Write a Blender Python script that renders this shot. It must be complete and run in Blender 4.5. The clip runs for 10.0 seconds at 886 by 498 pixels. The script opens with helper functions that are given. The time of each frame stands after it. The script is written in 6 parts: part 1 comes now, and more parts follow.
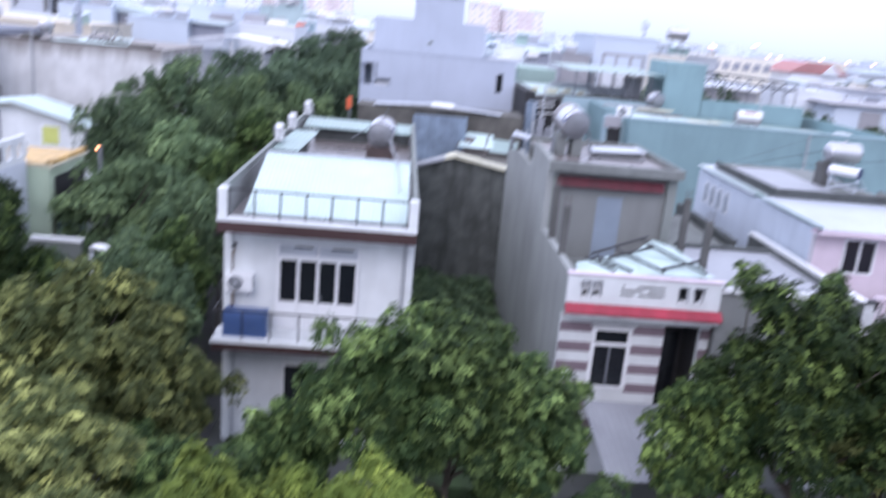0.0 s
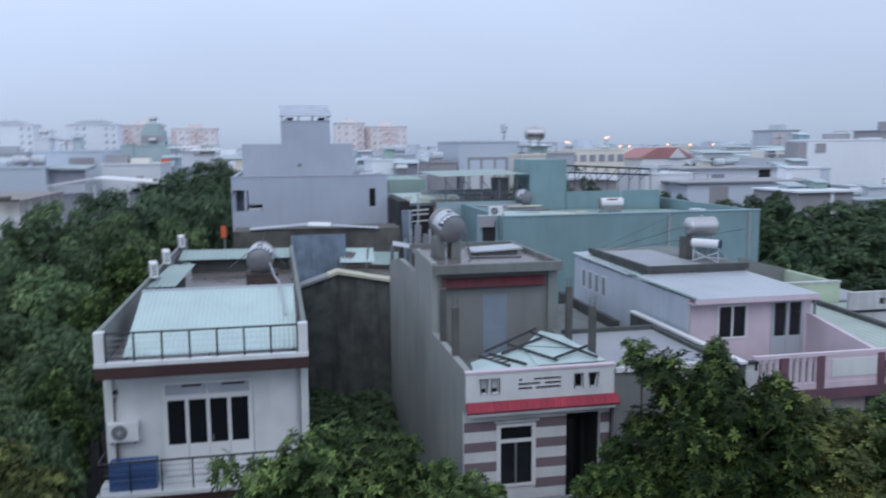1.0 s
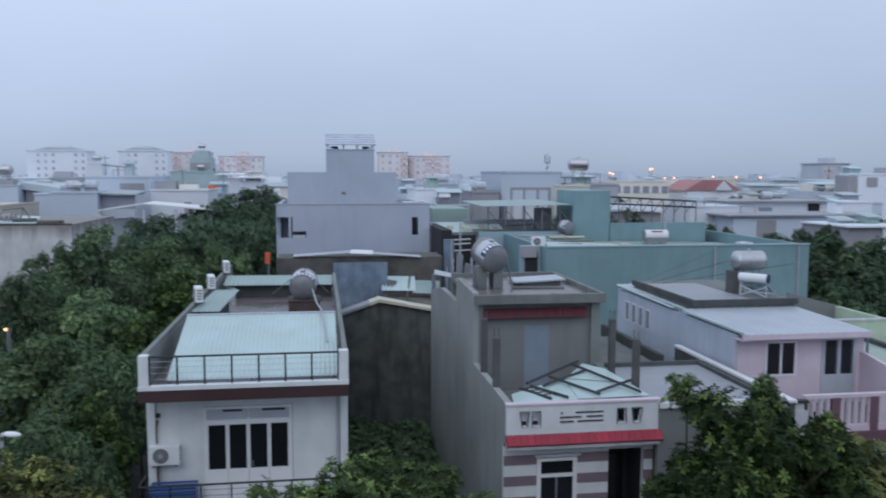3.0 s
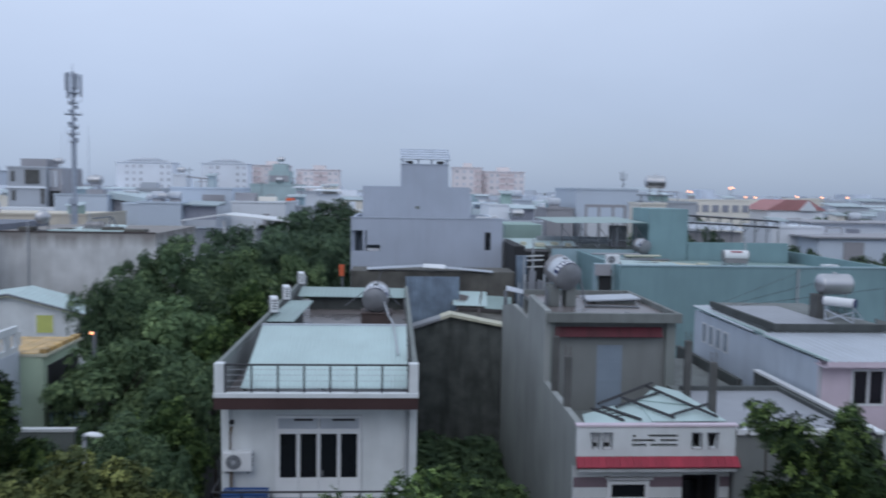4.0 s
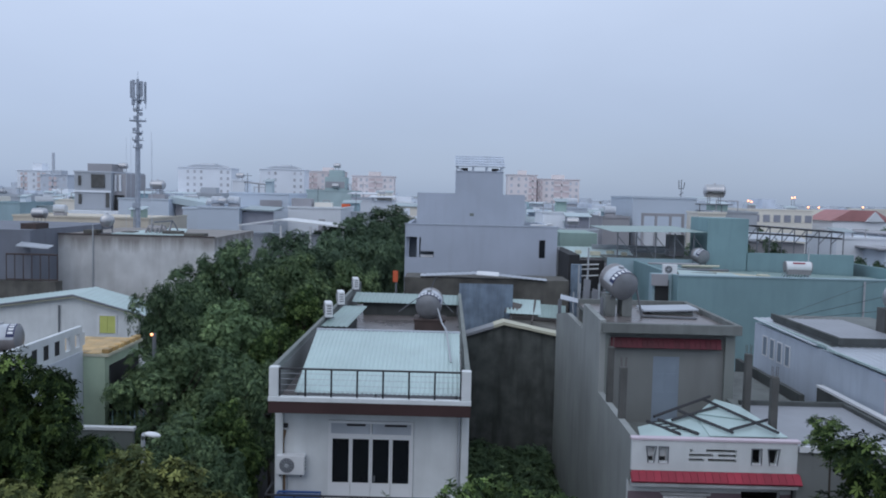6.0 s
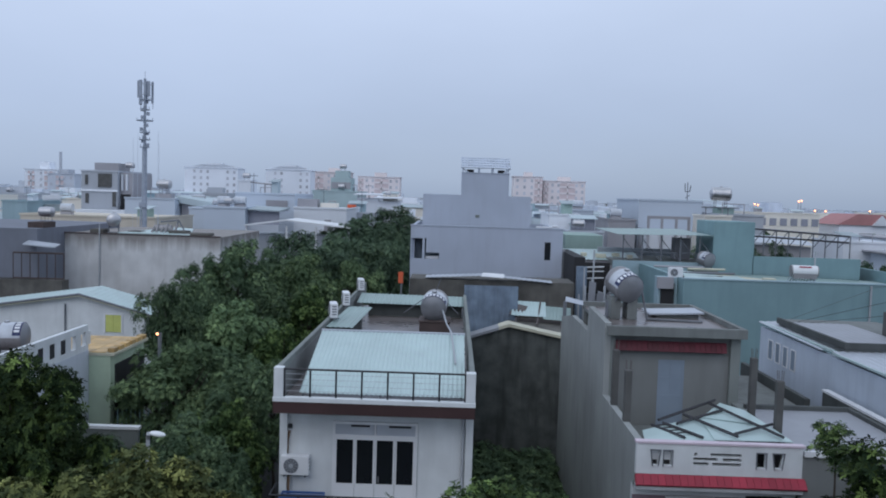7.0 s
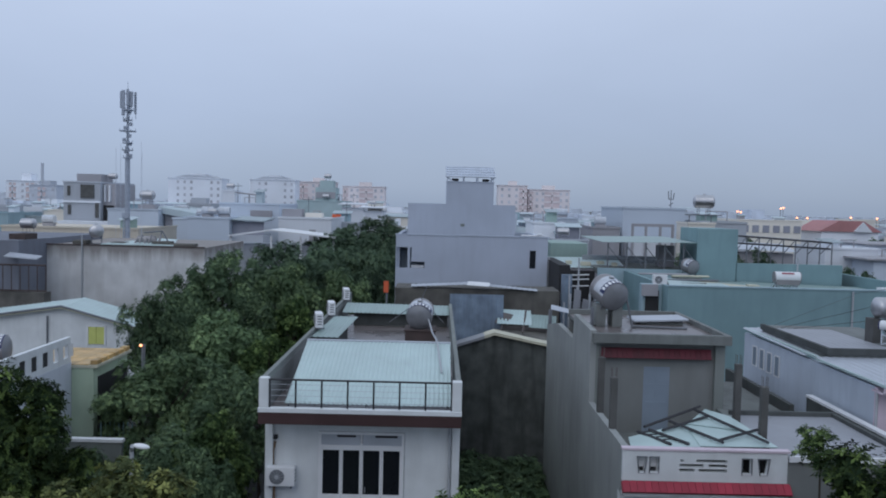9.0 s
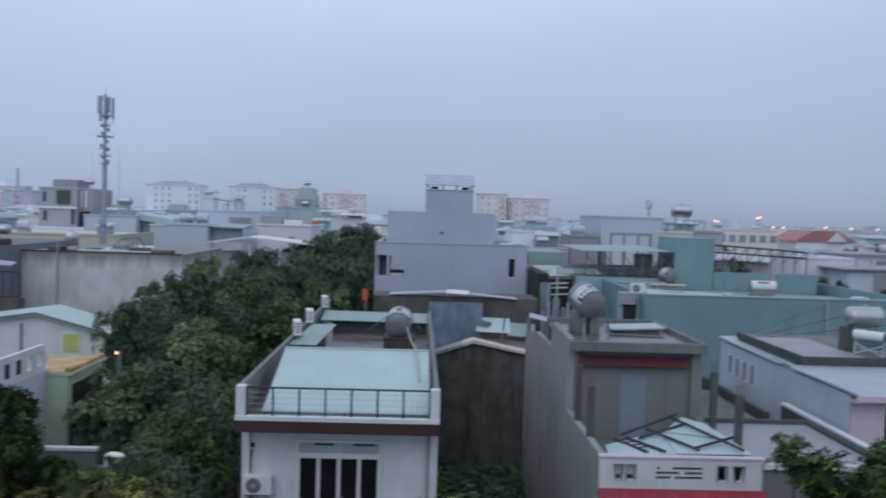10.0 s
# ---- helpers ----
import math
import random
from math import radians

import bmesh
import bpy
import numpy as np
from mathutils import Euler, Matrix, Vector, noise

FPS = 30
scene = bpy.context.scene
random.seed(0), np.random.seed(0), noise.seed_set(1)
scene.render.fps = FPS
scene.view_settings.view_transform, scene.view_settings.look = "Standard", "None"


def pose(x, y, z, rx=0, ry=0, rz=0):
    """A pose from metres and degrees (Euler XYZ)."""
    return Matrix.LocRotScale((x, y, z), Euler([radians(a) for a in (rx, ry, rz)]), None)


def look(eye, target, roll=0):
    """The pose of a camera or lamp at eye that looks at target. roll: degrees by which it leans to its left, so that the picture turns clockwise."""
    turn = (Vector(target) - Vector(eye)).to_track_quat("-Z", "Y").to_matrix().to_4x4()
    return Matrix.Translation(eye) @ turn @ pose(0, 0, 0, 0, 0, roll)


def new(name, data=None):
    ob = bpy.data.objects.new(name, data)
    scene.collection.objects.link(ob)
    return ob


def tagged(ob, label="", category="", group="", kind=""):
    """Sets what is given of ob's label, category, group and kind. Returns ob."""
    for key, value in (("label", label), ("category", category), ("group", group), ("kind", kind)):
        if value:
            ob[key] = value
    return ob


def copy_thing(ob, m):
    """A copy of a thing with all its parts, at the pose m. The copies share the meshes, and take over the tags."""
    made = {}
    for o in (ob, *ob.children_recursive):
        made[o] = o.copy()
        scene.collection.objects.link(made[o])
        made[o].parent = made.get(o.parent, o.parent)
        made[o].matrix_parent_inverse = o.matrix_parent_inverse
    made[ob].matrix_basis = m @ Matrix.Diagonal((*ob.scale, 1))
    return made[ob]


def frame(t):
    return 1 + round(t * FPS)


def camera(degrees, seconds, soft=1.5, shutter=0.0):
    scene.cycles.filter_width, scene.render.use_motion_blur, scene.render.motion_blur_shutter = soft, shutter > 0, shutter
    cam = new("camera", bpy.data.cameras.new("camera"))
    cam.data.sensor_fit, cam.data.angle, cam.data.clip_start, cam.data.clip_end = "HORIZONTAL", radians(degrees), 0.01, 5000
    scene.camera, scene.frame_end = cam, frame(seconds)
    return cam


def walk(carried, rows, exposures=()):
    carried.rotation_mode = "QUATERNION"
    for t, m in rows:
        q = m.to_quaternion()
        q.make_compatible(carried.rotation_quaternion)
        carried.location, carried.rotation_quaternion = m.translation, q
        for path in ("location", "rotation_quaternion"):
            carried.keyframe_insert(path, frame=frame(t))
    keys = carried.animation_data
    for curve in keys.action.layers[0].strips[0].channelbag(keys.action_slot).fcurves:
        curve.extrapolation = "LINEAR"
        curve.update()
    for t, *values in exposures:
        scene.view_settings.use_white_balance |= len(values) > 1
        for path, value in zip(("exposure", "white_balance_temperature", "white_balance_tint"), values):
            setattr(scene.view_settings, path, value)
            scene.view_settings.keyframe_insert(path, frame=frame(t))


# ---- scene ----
cam = camera(56.7, 10.0, soft=1.9, shutter=0.9)
PATH = [
    (0, 0.068, -0.190, 13.019, 74.63, -4.99, -2.30),
    (0.2, 0.058, -0.200, 13.017, 76.94, -4.59, -4.59),
    (0.5, 0.042, -0.216, 13.013, 79.62, -3.29, -8.78),
    (0.8, 0.041, -0.202, 13.003, 81.96, -0.69, -10.29),
    (1, 0.041, -0.192, 12.996, 82.74, 0.49, -11.45),
    (1.5, 0.029, -0.223, 13.010, 83.91, 0.57, -14.08),
    (2, 0.039, -0.197, 12.997, 84.15, -0.23, -13.63),
    (2.5, 0.022, -0.148, 12.998, 84.33, -0.28, -10.96),
    (4, 0.020, -0.068, 12.990, 85.81, -0.93, -3.36),
    (4.5, -0.002, -0.012, 12.993, 85.89, -1.32, -0.01),
    (5, -0.010, 0.017, 12.986, 85.81, -1.22, 0.50),
    (5.5, -0.001, 0.015, 12.985, 86.15, -1.26, 0.27),
    (7, -0.005, 0.004, 13.003, 86.30, -1.75, 0.81),
    (7.5, -0.000, 0.000, 13.000, 86.54, -1.70, 0.45),
    (8, 0.005, 0.010, 12.991, 86.80, -1.73, -0.04),
    (8.5, 0.001, 0.011, 12.993, 86.89, -1.68, -0.28),
    (9, -0.002, 0.002, 12.989, 86.97, -1.41, -0.24),
    (9.5, -0.005, -0.014, 12.987, 87.07, -0.92, 0.46),
    (10, 0.025, -0.038, 12.992, 87.56, -1.73, -1.64),
]
walk(cam, [(t, pose(x, y, z, rx, ry, rz)) for t, x, y, z, rx, ry, rz in PATH],
     exposures=[(0.0, 1.30, 6600, 22), (0.2, 1.03, 6570, 19), (0.5, 0.62, 6530, 14), (1.0, 0.3, 6500, 11), (1.5, 0.05, 6500, 10), (2.0, 0.08, 6500, 10), (2.5, 0.10, 6500, 10), (5.0, 0.05, 6500, 10), (7.5, 0.02, 6500, 10), (8.5, 0.03, 6500, 10), (9.0, -0.13, 6500, 10), (10.0, -0.1, 6500, 10)])

# ---- overcast dusk sky and one wide soft sun behind it ----
world = bpy.data.worlds.new("sky")
scene.world = world
world.use_nodes = True
wn, wl = world.node_tree.nodes, world.node_tree.links
wn.clear()
w_out = wn.new("ShaderNodeOutputWorld")
w_bg = wn.new("ShaderNodeBackground")
w_bg.inputs["Strength"].default_value = 1.0
w_sky = wn.new("ShaderNodeTexSky")
w_sky.sky_type = "NISHITA"
w_sky.sun_disc = False
w_sky.sun_elevation, w_sky.sun_rotation = radians(35), radians(200)
w_dim = wn.new("ShaderNodeVectorMath")
w_dim.operation = "SCALE"
w_dim.inputs["Scale"].default_value = 0.08
w_co = wn.new("ShaderNodeTexCoord")
w_sep = wn.new("ShaderNodeSeparateXYZ")
w_ramp = wn.new("ShaderNodeValToRGB")
for k, (p, c) in enumerate([(0.0, (0.335, 0.425, 0.59)), (0.02, (0.365, 0.46, 0.635)), (0.10, (0.45, 0.55, 0.755)), (0.28, (0.655, 0.77, 1.0)), (1.0, (0.76, 0.89, 1.08))]):
    e = w_ramp.color_ramp.elements[k] if k < 2 else w_ramp.color_ramp.elements.new(p)
    e.position, e.color = p, (*c, 1)
w_map = wn.new("ShaderNodeMapping")
w_map.inputs["Scale"].default_value = (2.0, 2.0, 5.0)
w_noise = wn.new("ShaderNodeTexNoise")
w_noise.inputs["Scale"].default_value, w_noise.inputs["Detail"].default_value = 1.3, 4
w_rng = wn.new("ShaderNodeMapRange")
w_rng.inputs["To Min"].default_value, w_rng.inputs["To Max"].default_value = 0.9, 1.1
w_cl = wn.new("ShaderNodeVectorMath")
w_cl.operation = "SCALE"
w_mix = wn.new("ShaderNodeMix")
w_mix.data_type = "RGBA"
w_mix.inputs[0].default_value = 0.9
wl.new(w_sky.outputs[0], w_dim.inputs[0])
wl.new(w_co.outputs["Generated"], w_sep.inputs[0])
wl.new(w_sep.outputs["Z"], w_ramp.inputs[0])
wl.new(w_co.outputs["Generated"], w_map.inputs[0])
wl.new(w_map.outputs[0], w_noise.inputs["Vector"])
wl.new(w_noise.outputs[0], w_rng.inputs[0])
wl.new(w_ramp.outputs[0], w_cl.inputs[0])
w_side = wn.new("ShaderNodeMapRange")
w_side.inputs["From Min"].default_value, w_side.inputs["From Max"].default_value = -0.5, 0.5
w_side.inputs["To Min"].default_value, w_side.inputs["To Max"].default_value = 1.06, 0.93
w_both = wn.new("ShaderNodeMath")
w_both.operation = "MULTIPLY"
wl.new(w_sep.outputs["X"], w_side.inputs[0])
wl.new(w_rng.outputs[0], w_both.inputs[0])
wl.new(w_side.outputs[0], w_both.inputs[1])
wl.new(w_both.outputs[0], w_cl.inputs["Scale"])
wl.new(w_dim.outputs[0], w_mix.inputs[6])
wl.new(w_cl.outputs[0], w_mix.inputs[7])
wl.new(w_mix.outputs[2], w_bg.inputs[0])
wl.new(w_bg.outputs[0], w_out.inputs[0])
sun = new("sun", bpy.data.lights.new("sun", "SUN"))
sun.data.energy, sun.data.angle, sun.data.color = 0.4, radians(40), (1.0, 0.97, 0.93)
sun.matrix_world = look((-15, -25, 40), (0, 20, 0))

# ---- materials ----
def material(name, color, rough=0.7, metal=0.0, vary=0.18, scale=1.2, streak=0.0, bump=0.15, grain=40.0, spec=0.4, dirt=(0.08, 0.08, 0.08), per_object=0.0, streak_size=1.0, drip=None):
    """Painted or mineral surface: broad blotches, optional rain streaks, fine grain and relief."""
    m = bpy.data.materials.new(name)
    m.use_nodes = True
    n, l = m.node_tree.nodes, m.node_tree.links
    b = n["Principled BSDF"]
    b.inputs["Metallic"].default_value = metal
    b.inputs["Specular IOR Level"].default_value = spec
    geo = n.new("ShaderNodeNewGeometry")
    broad = n.new("ShaderNodeTexNoise")
    broad.inputs["Scale"].default_value, broad.inputs["Detail"].default_value = scale, 6
    l.new(geo.outputs["Position"], broad.inputs["Vector"])
    fine = n.new("ShaderNodeTexNoise")
    fine.inputs["Scale"].default_value, fine.inputs["Detail"].default_value = grain, 3
    l.new(geo.outputs["Position"], fine.inputs["Vector"])
    ramp = n.new("ShaderNodeMapRange")
    ramp.inputs["From Min"].default_value, ramp.inputs["From Max"].default_value = 0.3, 0.7
    ramp.inputs["To Min"].default_value, ramp.inputs["To Max"].default_value = 1 - vary, 1 + vary * 0.6
    l.new(broad.outputs[0], ramp.inputs[0])
    ramp2 = n.new("ShaderNodeMapRange")
    ramp2.inputs["To Min"].default_value, ramp2.inputs["To Max"].default_value = 1 - vary * 0.6, 1 + vary * 0.6
    l.new(fine.outputs[0], ramp2.inputs[0])
    mul = n.new("ShaderNodeMath")
    mul.operation = "MULTIPLY"
    l.new(ramp.outputs[0], mul.inputs[0])
    l.new(ramp2.outputs[0], mul.inputs[1])
    tone = mul.outputs[0]
    if per_object:
        info = n.new("ShaderNodeObjectInfo")
        r3 = n.new("ShaderNodeMapRange")
        r3.inputs["To Min"].default_value, r3.inputs["To Max"].default_value = 1 - per_object, 1 + per_object
        l.new(info.outputs["Random"], r3.inputs[0])
        m3 = n.new("ShaderNodeMath")
        m3.operation = "MULTIPLY"
        l.new(tone, m3.inputs[0])
        l.new(r3.outputs[0], m3.inputs[1])
        tone = m3.outputs[0]
    col = n.new("ShaderNodeVectorMath")
    col.operation = "SCALE"
    col.inputs[0].default_value = color
    l.new(tone, col.inputs["Scale"])
    out = col.outputs[0]
    if streak:
        mp = n.new("ShaderNodeMapping")
        mp.inputs["Scale"].default_value = (1.5 / streak_size, 1.5 / streak_size, 0.22 / streak_size)
        l.new(geo.outputs["Position"], mp.inputs[0])
        st = n.new("ShaderNodeTexNoise")
        st.inputs["Scale"].default_value, st.inputs["Detail"].default_value = 1.6, 5
        l.new(mp.outputs[0], st.inputs["Vector"])
        sr = n.new("ShaderNodeMapRange")
        sr.inputs["From Min"].default_value, sr.inputs["From Max"].default_value = 0.48, 0.75
        sr.inputs["To Max"].default_value = streak
        l.new(st.outputs[0], sr.inputs[0])
        mx = n.new("ShaderNodeMix")
        mx.data_type = "RGBA"
        mx.inputs[7].default_value = (*dirt, 1)
        l.new(sr.outputs[0], mx.inputs[0])
        l.new(out, mx.inputs[6])
        out = mx.outputs[2]
    if drip:
        sx = n.new("ShaderNodeSeparateXYZ")
        l.new(geo.outputs["Position"], sx.inputs[0])
        fall = n.new("ShaderNodeMapRange")
        fall.inputs["From Min"].default_value, fall.inputs["From Max"].default_value = drip[0] - drip[1], drip[0]
        l.new(sx.outputs["Z"], fall.inputs[0])
        mp2 = n.new("ShaderNodeMapping")
        mp2.inputs["Scale"].default_value = (1.3, 1.3, 0.07)
        l.new(geo.outputs["Position"], mp2.inputs[0])
        runs = n.new("ShaderNodeTexNoise")
        runs.inputs["Scale"].default_value, runs.inputs["Detail"].default_value, runs.inputs["Roughness"].default_value = 1.0, 6, 0.65
        l.new(mp2.outputs[0], runs.inputs["Vector"])
        both = n.new("ShaderNodeMath")
        both.operation = "ADD"
        l.new(fall.outputs[0], both.inputs[0])
        l.new(runs.outputs[0], both.inputs[1])
        wet = n.new("ShaderNodeMapRange")
        wet.inputs["From Min"].default_value, wet.inputs["From Max"].default_value = 0.95, 1.35
        wet.inputs["To Max"].default_value = drip[2]
        l.new(both.outputs[0], wet.inputs[0])
        md = n.new("ShaderNodeMix")
        md.data_type = "RGBA"
        md.inputs[7].default_value = (*dirt, 1)
        l.new(wet.outputs[0], md.inputs[0])
        l.new(out, md.inputs[6])
        out = md.outputs[2]
    l.new(out, b.inputs["Base Color"])
    rr = n.new("ShaderNodeMapRange")
    rr.inputs["To Min"].default_value, rr.inputs["To Max"].default_value = max(rough - 0.15, 0.03), min(rough + 0.15, 1)
    l.new(broad.outputs[0], rr.inputs[0])
    l.new(rr.outputs[0], b.inputs["Roughness"])
    if bump:
        bp = n.new("ShaderNodeBump")
        bp.inputs["Strength"].default_value, bp.inputs["Distance"].default_value = bump, 0.02
        l.new(fine.outputs[0], bp.inputs["Height"])
        l.new(bp.outputs[0], b.inputs["Normal"])
    return m


def leaf_material(name, color, tip):
    m = bpy.data.materials.new(name)
    m.use_nodes = True
    n, l = m.node_tree.nodes, m.node_tree.links
    b = n["Principled BSDF"]
    geo = n.new("ShaderNodeNewGeometry")
    info = n.new("ShaderNodeObjectInfo")
    mx = n.new("ShaderNodeMix")
    mx.data_type = "RGBA"
    mx.inputs[6].default_value, mx.inputs[7].default_value = (*color, 1), (*tip, 1)
    no = n.new("ShaderNodeTexNoise")
    no.inputs["Scale"].default_value = 0.8
    l.new(geo.outputs["Position"], no.inputs["Vector"])
    ad = n.new("ShaderNodeMath")
    ad.operation = "MULTIPLY"
    l.new(geo.outputs["Random Per Island"], ad.inputs[0])
    l.new(no.outputs[0], ad.inputs[1])
    pw = n.new("ShaderNodeMath")
    pw.operation = "POWER"
    pw.inputs[1].default_value = 2.6
    lift = n.new("ShaderNodeMath")
    lift.operation = "MULTIPLY"
    lift.inputs[1].default_value = 1.6
    l.new(ad.outputs[0], lift.inputs[0])
    l.new(lift.outputs[0], pw.inputs[0])
    l.new(pw.outputs[0], mx.inputs[0])
    hs = n.new("ShaderNodeHueSaturation")
    r3 = n.new("ShaderNodeMapRange")
    r3.inputs["To Min"].default_value, r3.inputs["To Max"].default_value = 0.72, 1.35
    l.new(info.outputs["Random"], r3.inputs[0])
    l.new(r3.outputs[0], hs.inputs["Value"])
    l.new(mx.outputs[2], hs.inputs["Color"])
    l.new(hs.outputs[0], b.inputs["Base Color"])
    b.inputs["Roughness"].default_value = 0.6
    b.inputs["Specular IOR Level"].default_value = 0.12
    return m


M = {}
M["white"] = material("white_paint", (0.665, 0.69, 0.705), 0.6, vary=0.1, streak=0.2, dirt=(0.3, 0.31, 0.31))
M["old_white"] = material("weathered_white_paint", (0.52, 0.53, 0.55), 0.75, vary=0.15, streak=0.4, dirt=(0.2, 0.2, 0.2))
M["frame_white"] = material("white_frame", (0.72, 0.73, 0.75), 0.45, vary=0.05, bump=0)
M["brown"] = material("dark_brown_paint", (0.055, 0.028, 0.028), 0.5, vary=0.2)
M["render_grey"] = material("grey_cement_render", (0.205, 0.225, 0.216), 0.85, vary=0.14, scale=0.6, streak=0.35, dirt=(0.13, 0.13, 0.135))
# Darkened so the colour carries the shading of the upper room wall.
M["render_light"] = material("cement_render_with_shade", (0.203, 0.213, 0.21), 0.85, vary=0.16, scale=0.5, streak=0.35, dirt=(0.15, 0.15, 0.15))
M["concrete_dark"] = material("blackened_concrete", (0.082, 0.09, 0.09), 0.9, vary=0.3, scale=0.5, streak=0.5, dirt=(0.03, 0.03, 0.03), streak_size=1.6)
M["concrete_old"] = material("old_stained_concrete", (0.62, 0.625, 0.63), 0.9, vary=0.2, scale=0.5, streak=0.3, dirt=(0.235, 0.215, 0.205), streak_size=2.0, drip=(9.6, 2.4, 0.9))
M["wet_floor"] = material("wet_roof_floor", (0.165, 0.145, 0.143), 0.3, vary=0.4, scale=0.7, bump=0.05)
M["slab"] = material("cement_slab", (0.182, 0.195, 0.19), 0.8, vary=0.2, streak=0.4)
M["teal"] = material("teal_paint", (0.205, 0.322, 0.348), 0.7, vary=0.14, scale=0.4, streak=0.32, dirt=(0.14, 0.225, 0.245))
M["teal_light"] = material("pale_teal_paint", (0.315, 0.43, 0.48), 0.7, vary=0.1, scale=0.4, streak=0.2, dirt=(0.2, 0.3, 0.33))
M["lilac"] = material("lilac_grey_paint", (0.43, 0.475, 0.565), 0.7, vary=0.1, scale=0.3, streak=0.16, dirt=(0.3, 0.3, 0.36))
M["pink"] = material("pale_pink_paint", (0.63, 0.53, 0.60), 0.65, vary=0.08, streak=0.15, dirt=(0.4, 0.33, 0.36))
M["umber"] = material("dark_brick_render", (0.075, 0.055, 0.052), 0.8, vary=0.3, scale=1.5)
M["roof_grey"] = material("grey_metal_roof", (0.30, 0.31, 0.34), 0.5, vary=0.15, scale=0.8, streak=0.15, dirt=(0.2, 0.2, 0.22), bump=0.03)
M["violet_grey"] = material("dull_violet_grey_paint", (0.18, 0.195, 0.235), 0.8, vary=0.15, scale=0.4, streak=0.25, dirt=(0.12, 0.12, 0.14))
# Bare concrete; also paints the shade in openings of the tall grey house.
M["column"] = material("column_concrete_and_opening_shade", (0.10, 0.10, 0.098), 0.85, vary=0.25, scale=2)
# Apartment windows kept faint: distance haze is put into the glazing colour.
M["apt_window"] = material("hazed_apartment_glazing", (0.46, 0.47, 0.51), 0.5, vary=0.1, per_object=0.25, bump=0)
# Brown render, paled for haze; also paints the shade in far openings.
M["far_brown"] = material("far_brown_render_and_opening_shade", (0.35, 0.345, 0.37), 0.85, vary=0.12, scale=0.3)
M["green_roof"] = material("pale_grey_green_roof", (0.36, 0.43, 0.39), 0.55, vary=0.15, scale=0.6, streak=0.2, dirt=(0.25, 0.28, 0.26), bump=0.05)
M["mauve"] = material("mauve_paint", (0.20, 0.15, 0.175), 0.6, vary=0.12)
M["plum"] = material("plum_paint", (0.16, 0.085, 0.115), 0.6, vary=0.12)
M["blue_wall"] = material("pale_blue_paint", (0.52, 0.58, 0.67), 0.7, vary=0.12, scale=0.5, streak=0.4, dirt=(0.33, 0.38, 0.46))
M["pale_green"] = material("pale_green_paint", (0.46, 0.56, 0.42), 0.7, vary=0.1, streak=0.2, dirt=(0.28, 0.33, 0.26))
M["red_tile"] = material("red_roof_tile", (0.34, 0.03, 0.055), 0.5, vary=0.2, per_object=0.15)
M["dark_red"] = material("dark_red_tile", (0.10, 0.012, 0.022), 0.5, vary=0.25, per_object=0.2)
M["tin_mint"] = material("mint_metal_sheet", (0.45, 0.565, 0.56), 0.42, vary=0.1, scale=0.9, streak=0.1, bump=0.02, spec=0.5, dirt=(0.4, 0.48, 0.47))
M["tin_green"] = material("green_metal_sheet", (0.26, 0.35, 0.335), 0.45, vary=0.15, scale=0.8, bump=0.02, spec=0.5)
M["tin_white"] = material("pale_metal_sheet", (0.42, 0.45, 0.50), 0.4, vary=0.12, scale=0.8, streak=0.1, bump=0.02, spec=0.5, dirt=(0.4, 0.42, 0.45))
M["tin_blue"] = material("blue_grey_metal_sheet", (0.195, 0.255, 0.33), 0.5, vary=0.3, scale=1.6, streak=0.55, dirt=(0.12, 0.15, 0.2))
M["tin_rust"] = material("weathered_brown_sheet", (0.12, 0.10, 0.095), 0.7, vary=0.35, scale=0.9, streak=0.5)
M["steel"] = material("stainless_steel", (0.50, 0.50, 0.52), 0.36, metal=0.9, vary=0.08, bump=0)
M["steel_dull"] = material("dull_stainless_steel", (0.30, 0.29, 0.30), 0.5, metal=0.5, vary=0.15, bump=0.03)
M["tank_print"] = material("pale_printed_steel", (0.52, 0.55, 0.60), 0.35, vary=0.15, scale=3, bump=0)
# Duller grey stands in for dark surroundings mirrored in the tank end.
M["cap_grey"] = material("tank_end_painted_reflection", (0.25, 0.26, 0.28), 0.5, metal=0.3, vary=0.2, scale=2, bump=0.02)
M["plot_concrete"] = material("mottled_black_concrete", (0.10, 0.108, 0.105), 0.9, vary=0.45, scale=1.3, streak=0.75, dirt=(0.028, 0.03, 0.03), streak_size=1.1)
M["rear_wall"] = material("mottled_brown_wall", (0.115, 0.11, 0.10), 0.85, vary=0.5, scale=0.8, streak=0.5, dirt=(0.06, 0.06, 0.06))
M["navy"] = material("navy_print", (0.02, 0.03, 0.10), 0.5, vary=0.1, bump=0)
M["glass"] = material("dark_glass", (0.012, 0.014, 0.018), 0.08, vary=0.1, bump=0, spec=0.5)
# Near-black stands in for shade inside openings; also colours trestles and a parapet slab.
M["void"] = material("dark_parts_and_painted_shade", (0.03, 0.03, 0.033), 0.8, vary=0.2)
M["iron"] = material("black_iron", (0.025, 0.025, 0.03), 0.5, vary=0.2, bump=0)
M["iron_grey"] = material("grey_iron", (0.16, 0.17, 0.19), 0.5, vary=0.2, bump=0)
M["pvc"] = material("grey_pipe", (0.40, 0.42, 0.45), 0.5, vary=0.1, bump=0)
M["door_blue"] = material("dull_blue_door", (0.225, 0.275, 0.335), 0.55, vary=0.1)
M["blue_plastic"] = material("blue_plastic", (0.035, 0.10, 0.28), 0.4, vary=0.12, bump=0)
M["orange"] = material("orange_plastic", (0.62, 0.12, 0.05), 0.5, vary=0.1, bump=0)
M["cream"] = material("cream_sheet", (0.55, 0.53, 0.42), 0.6, vary=0.12)
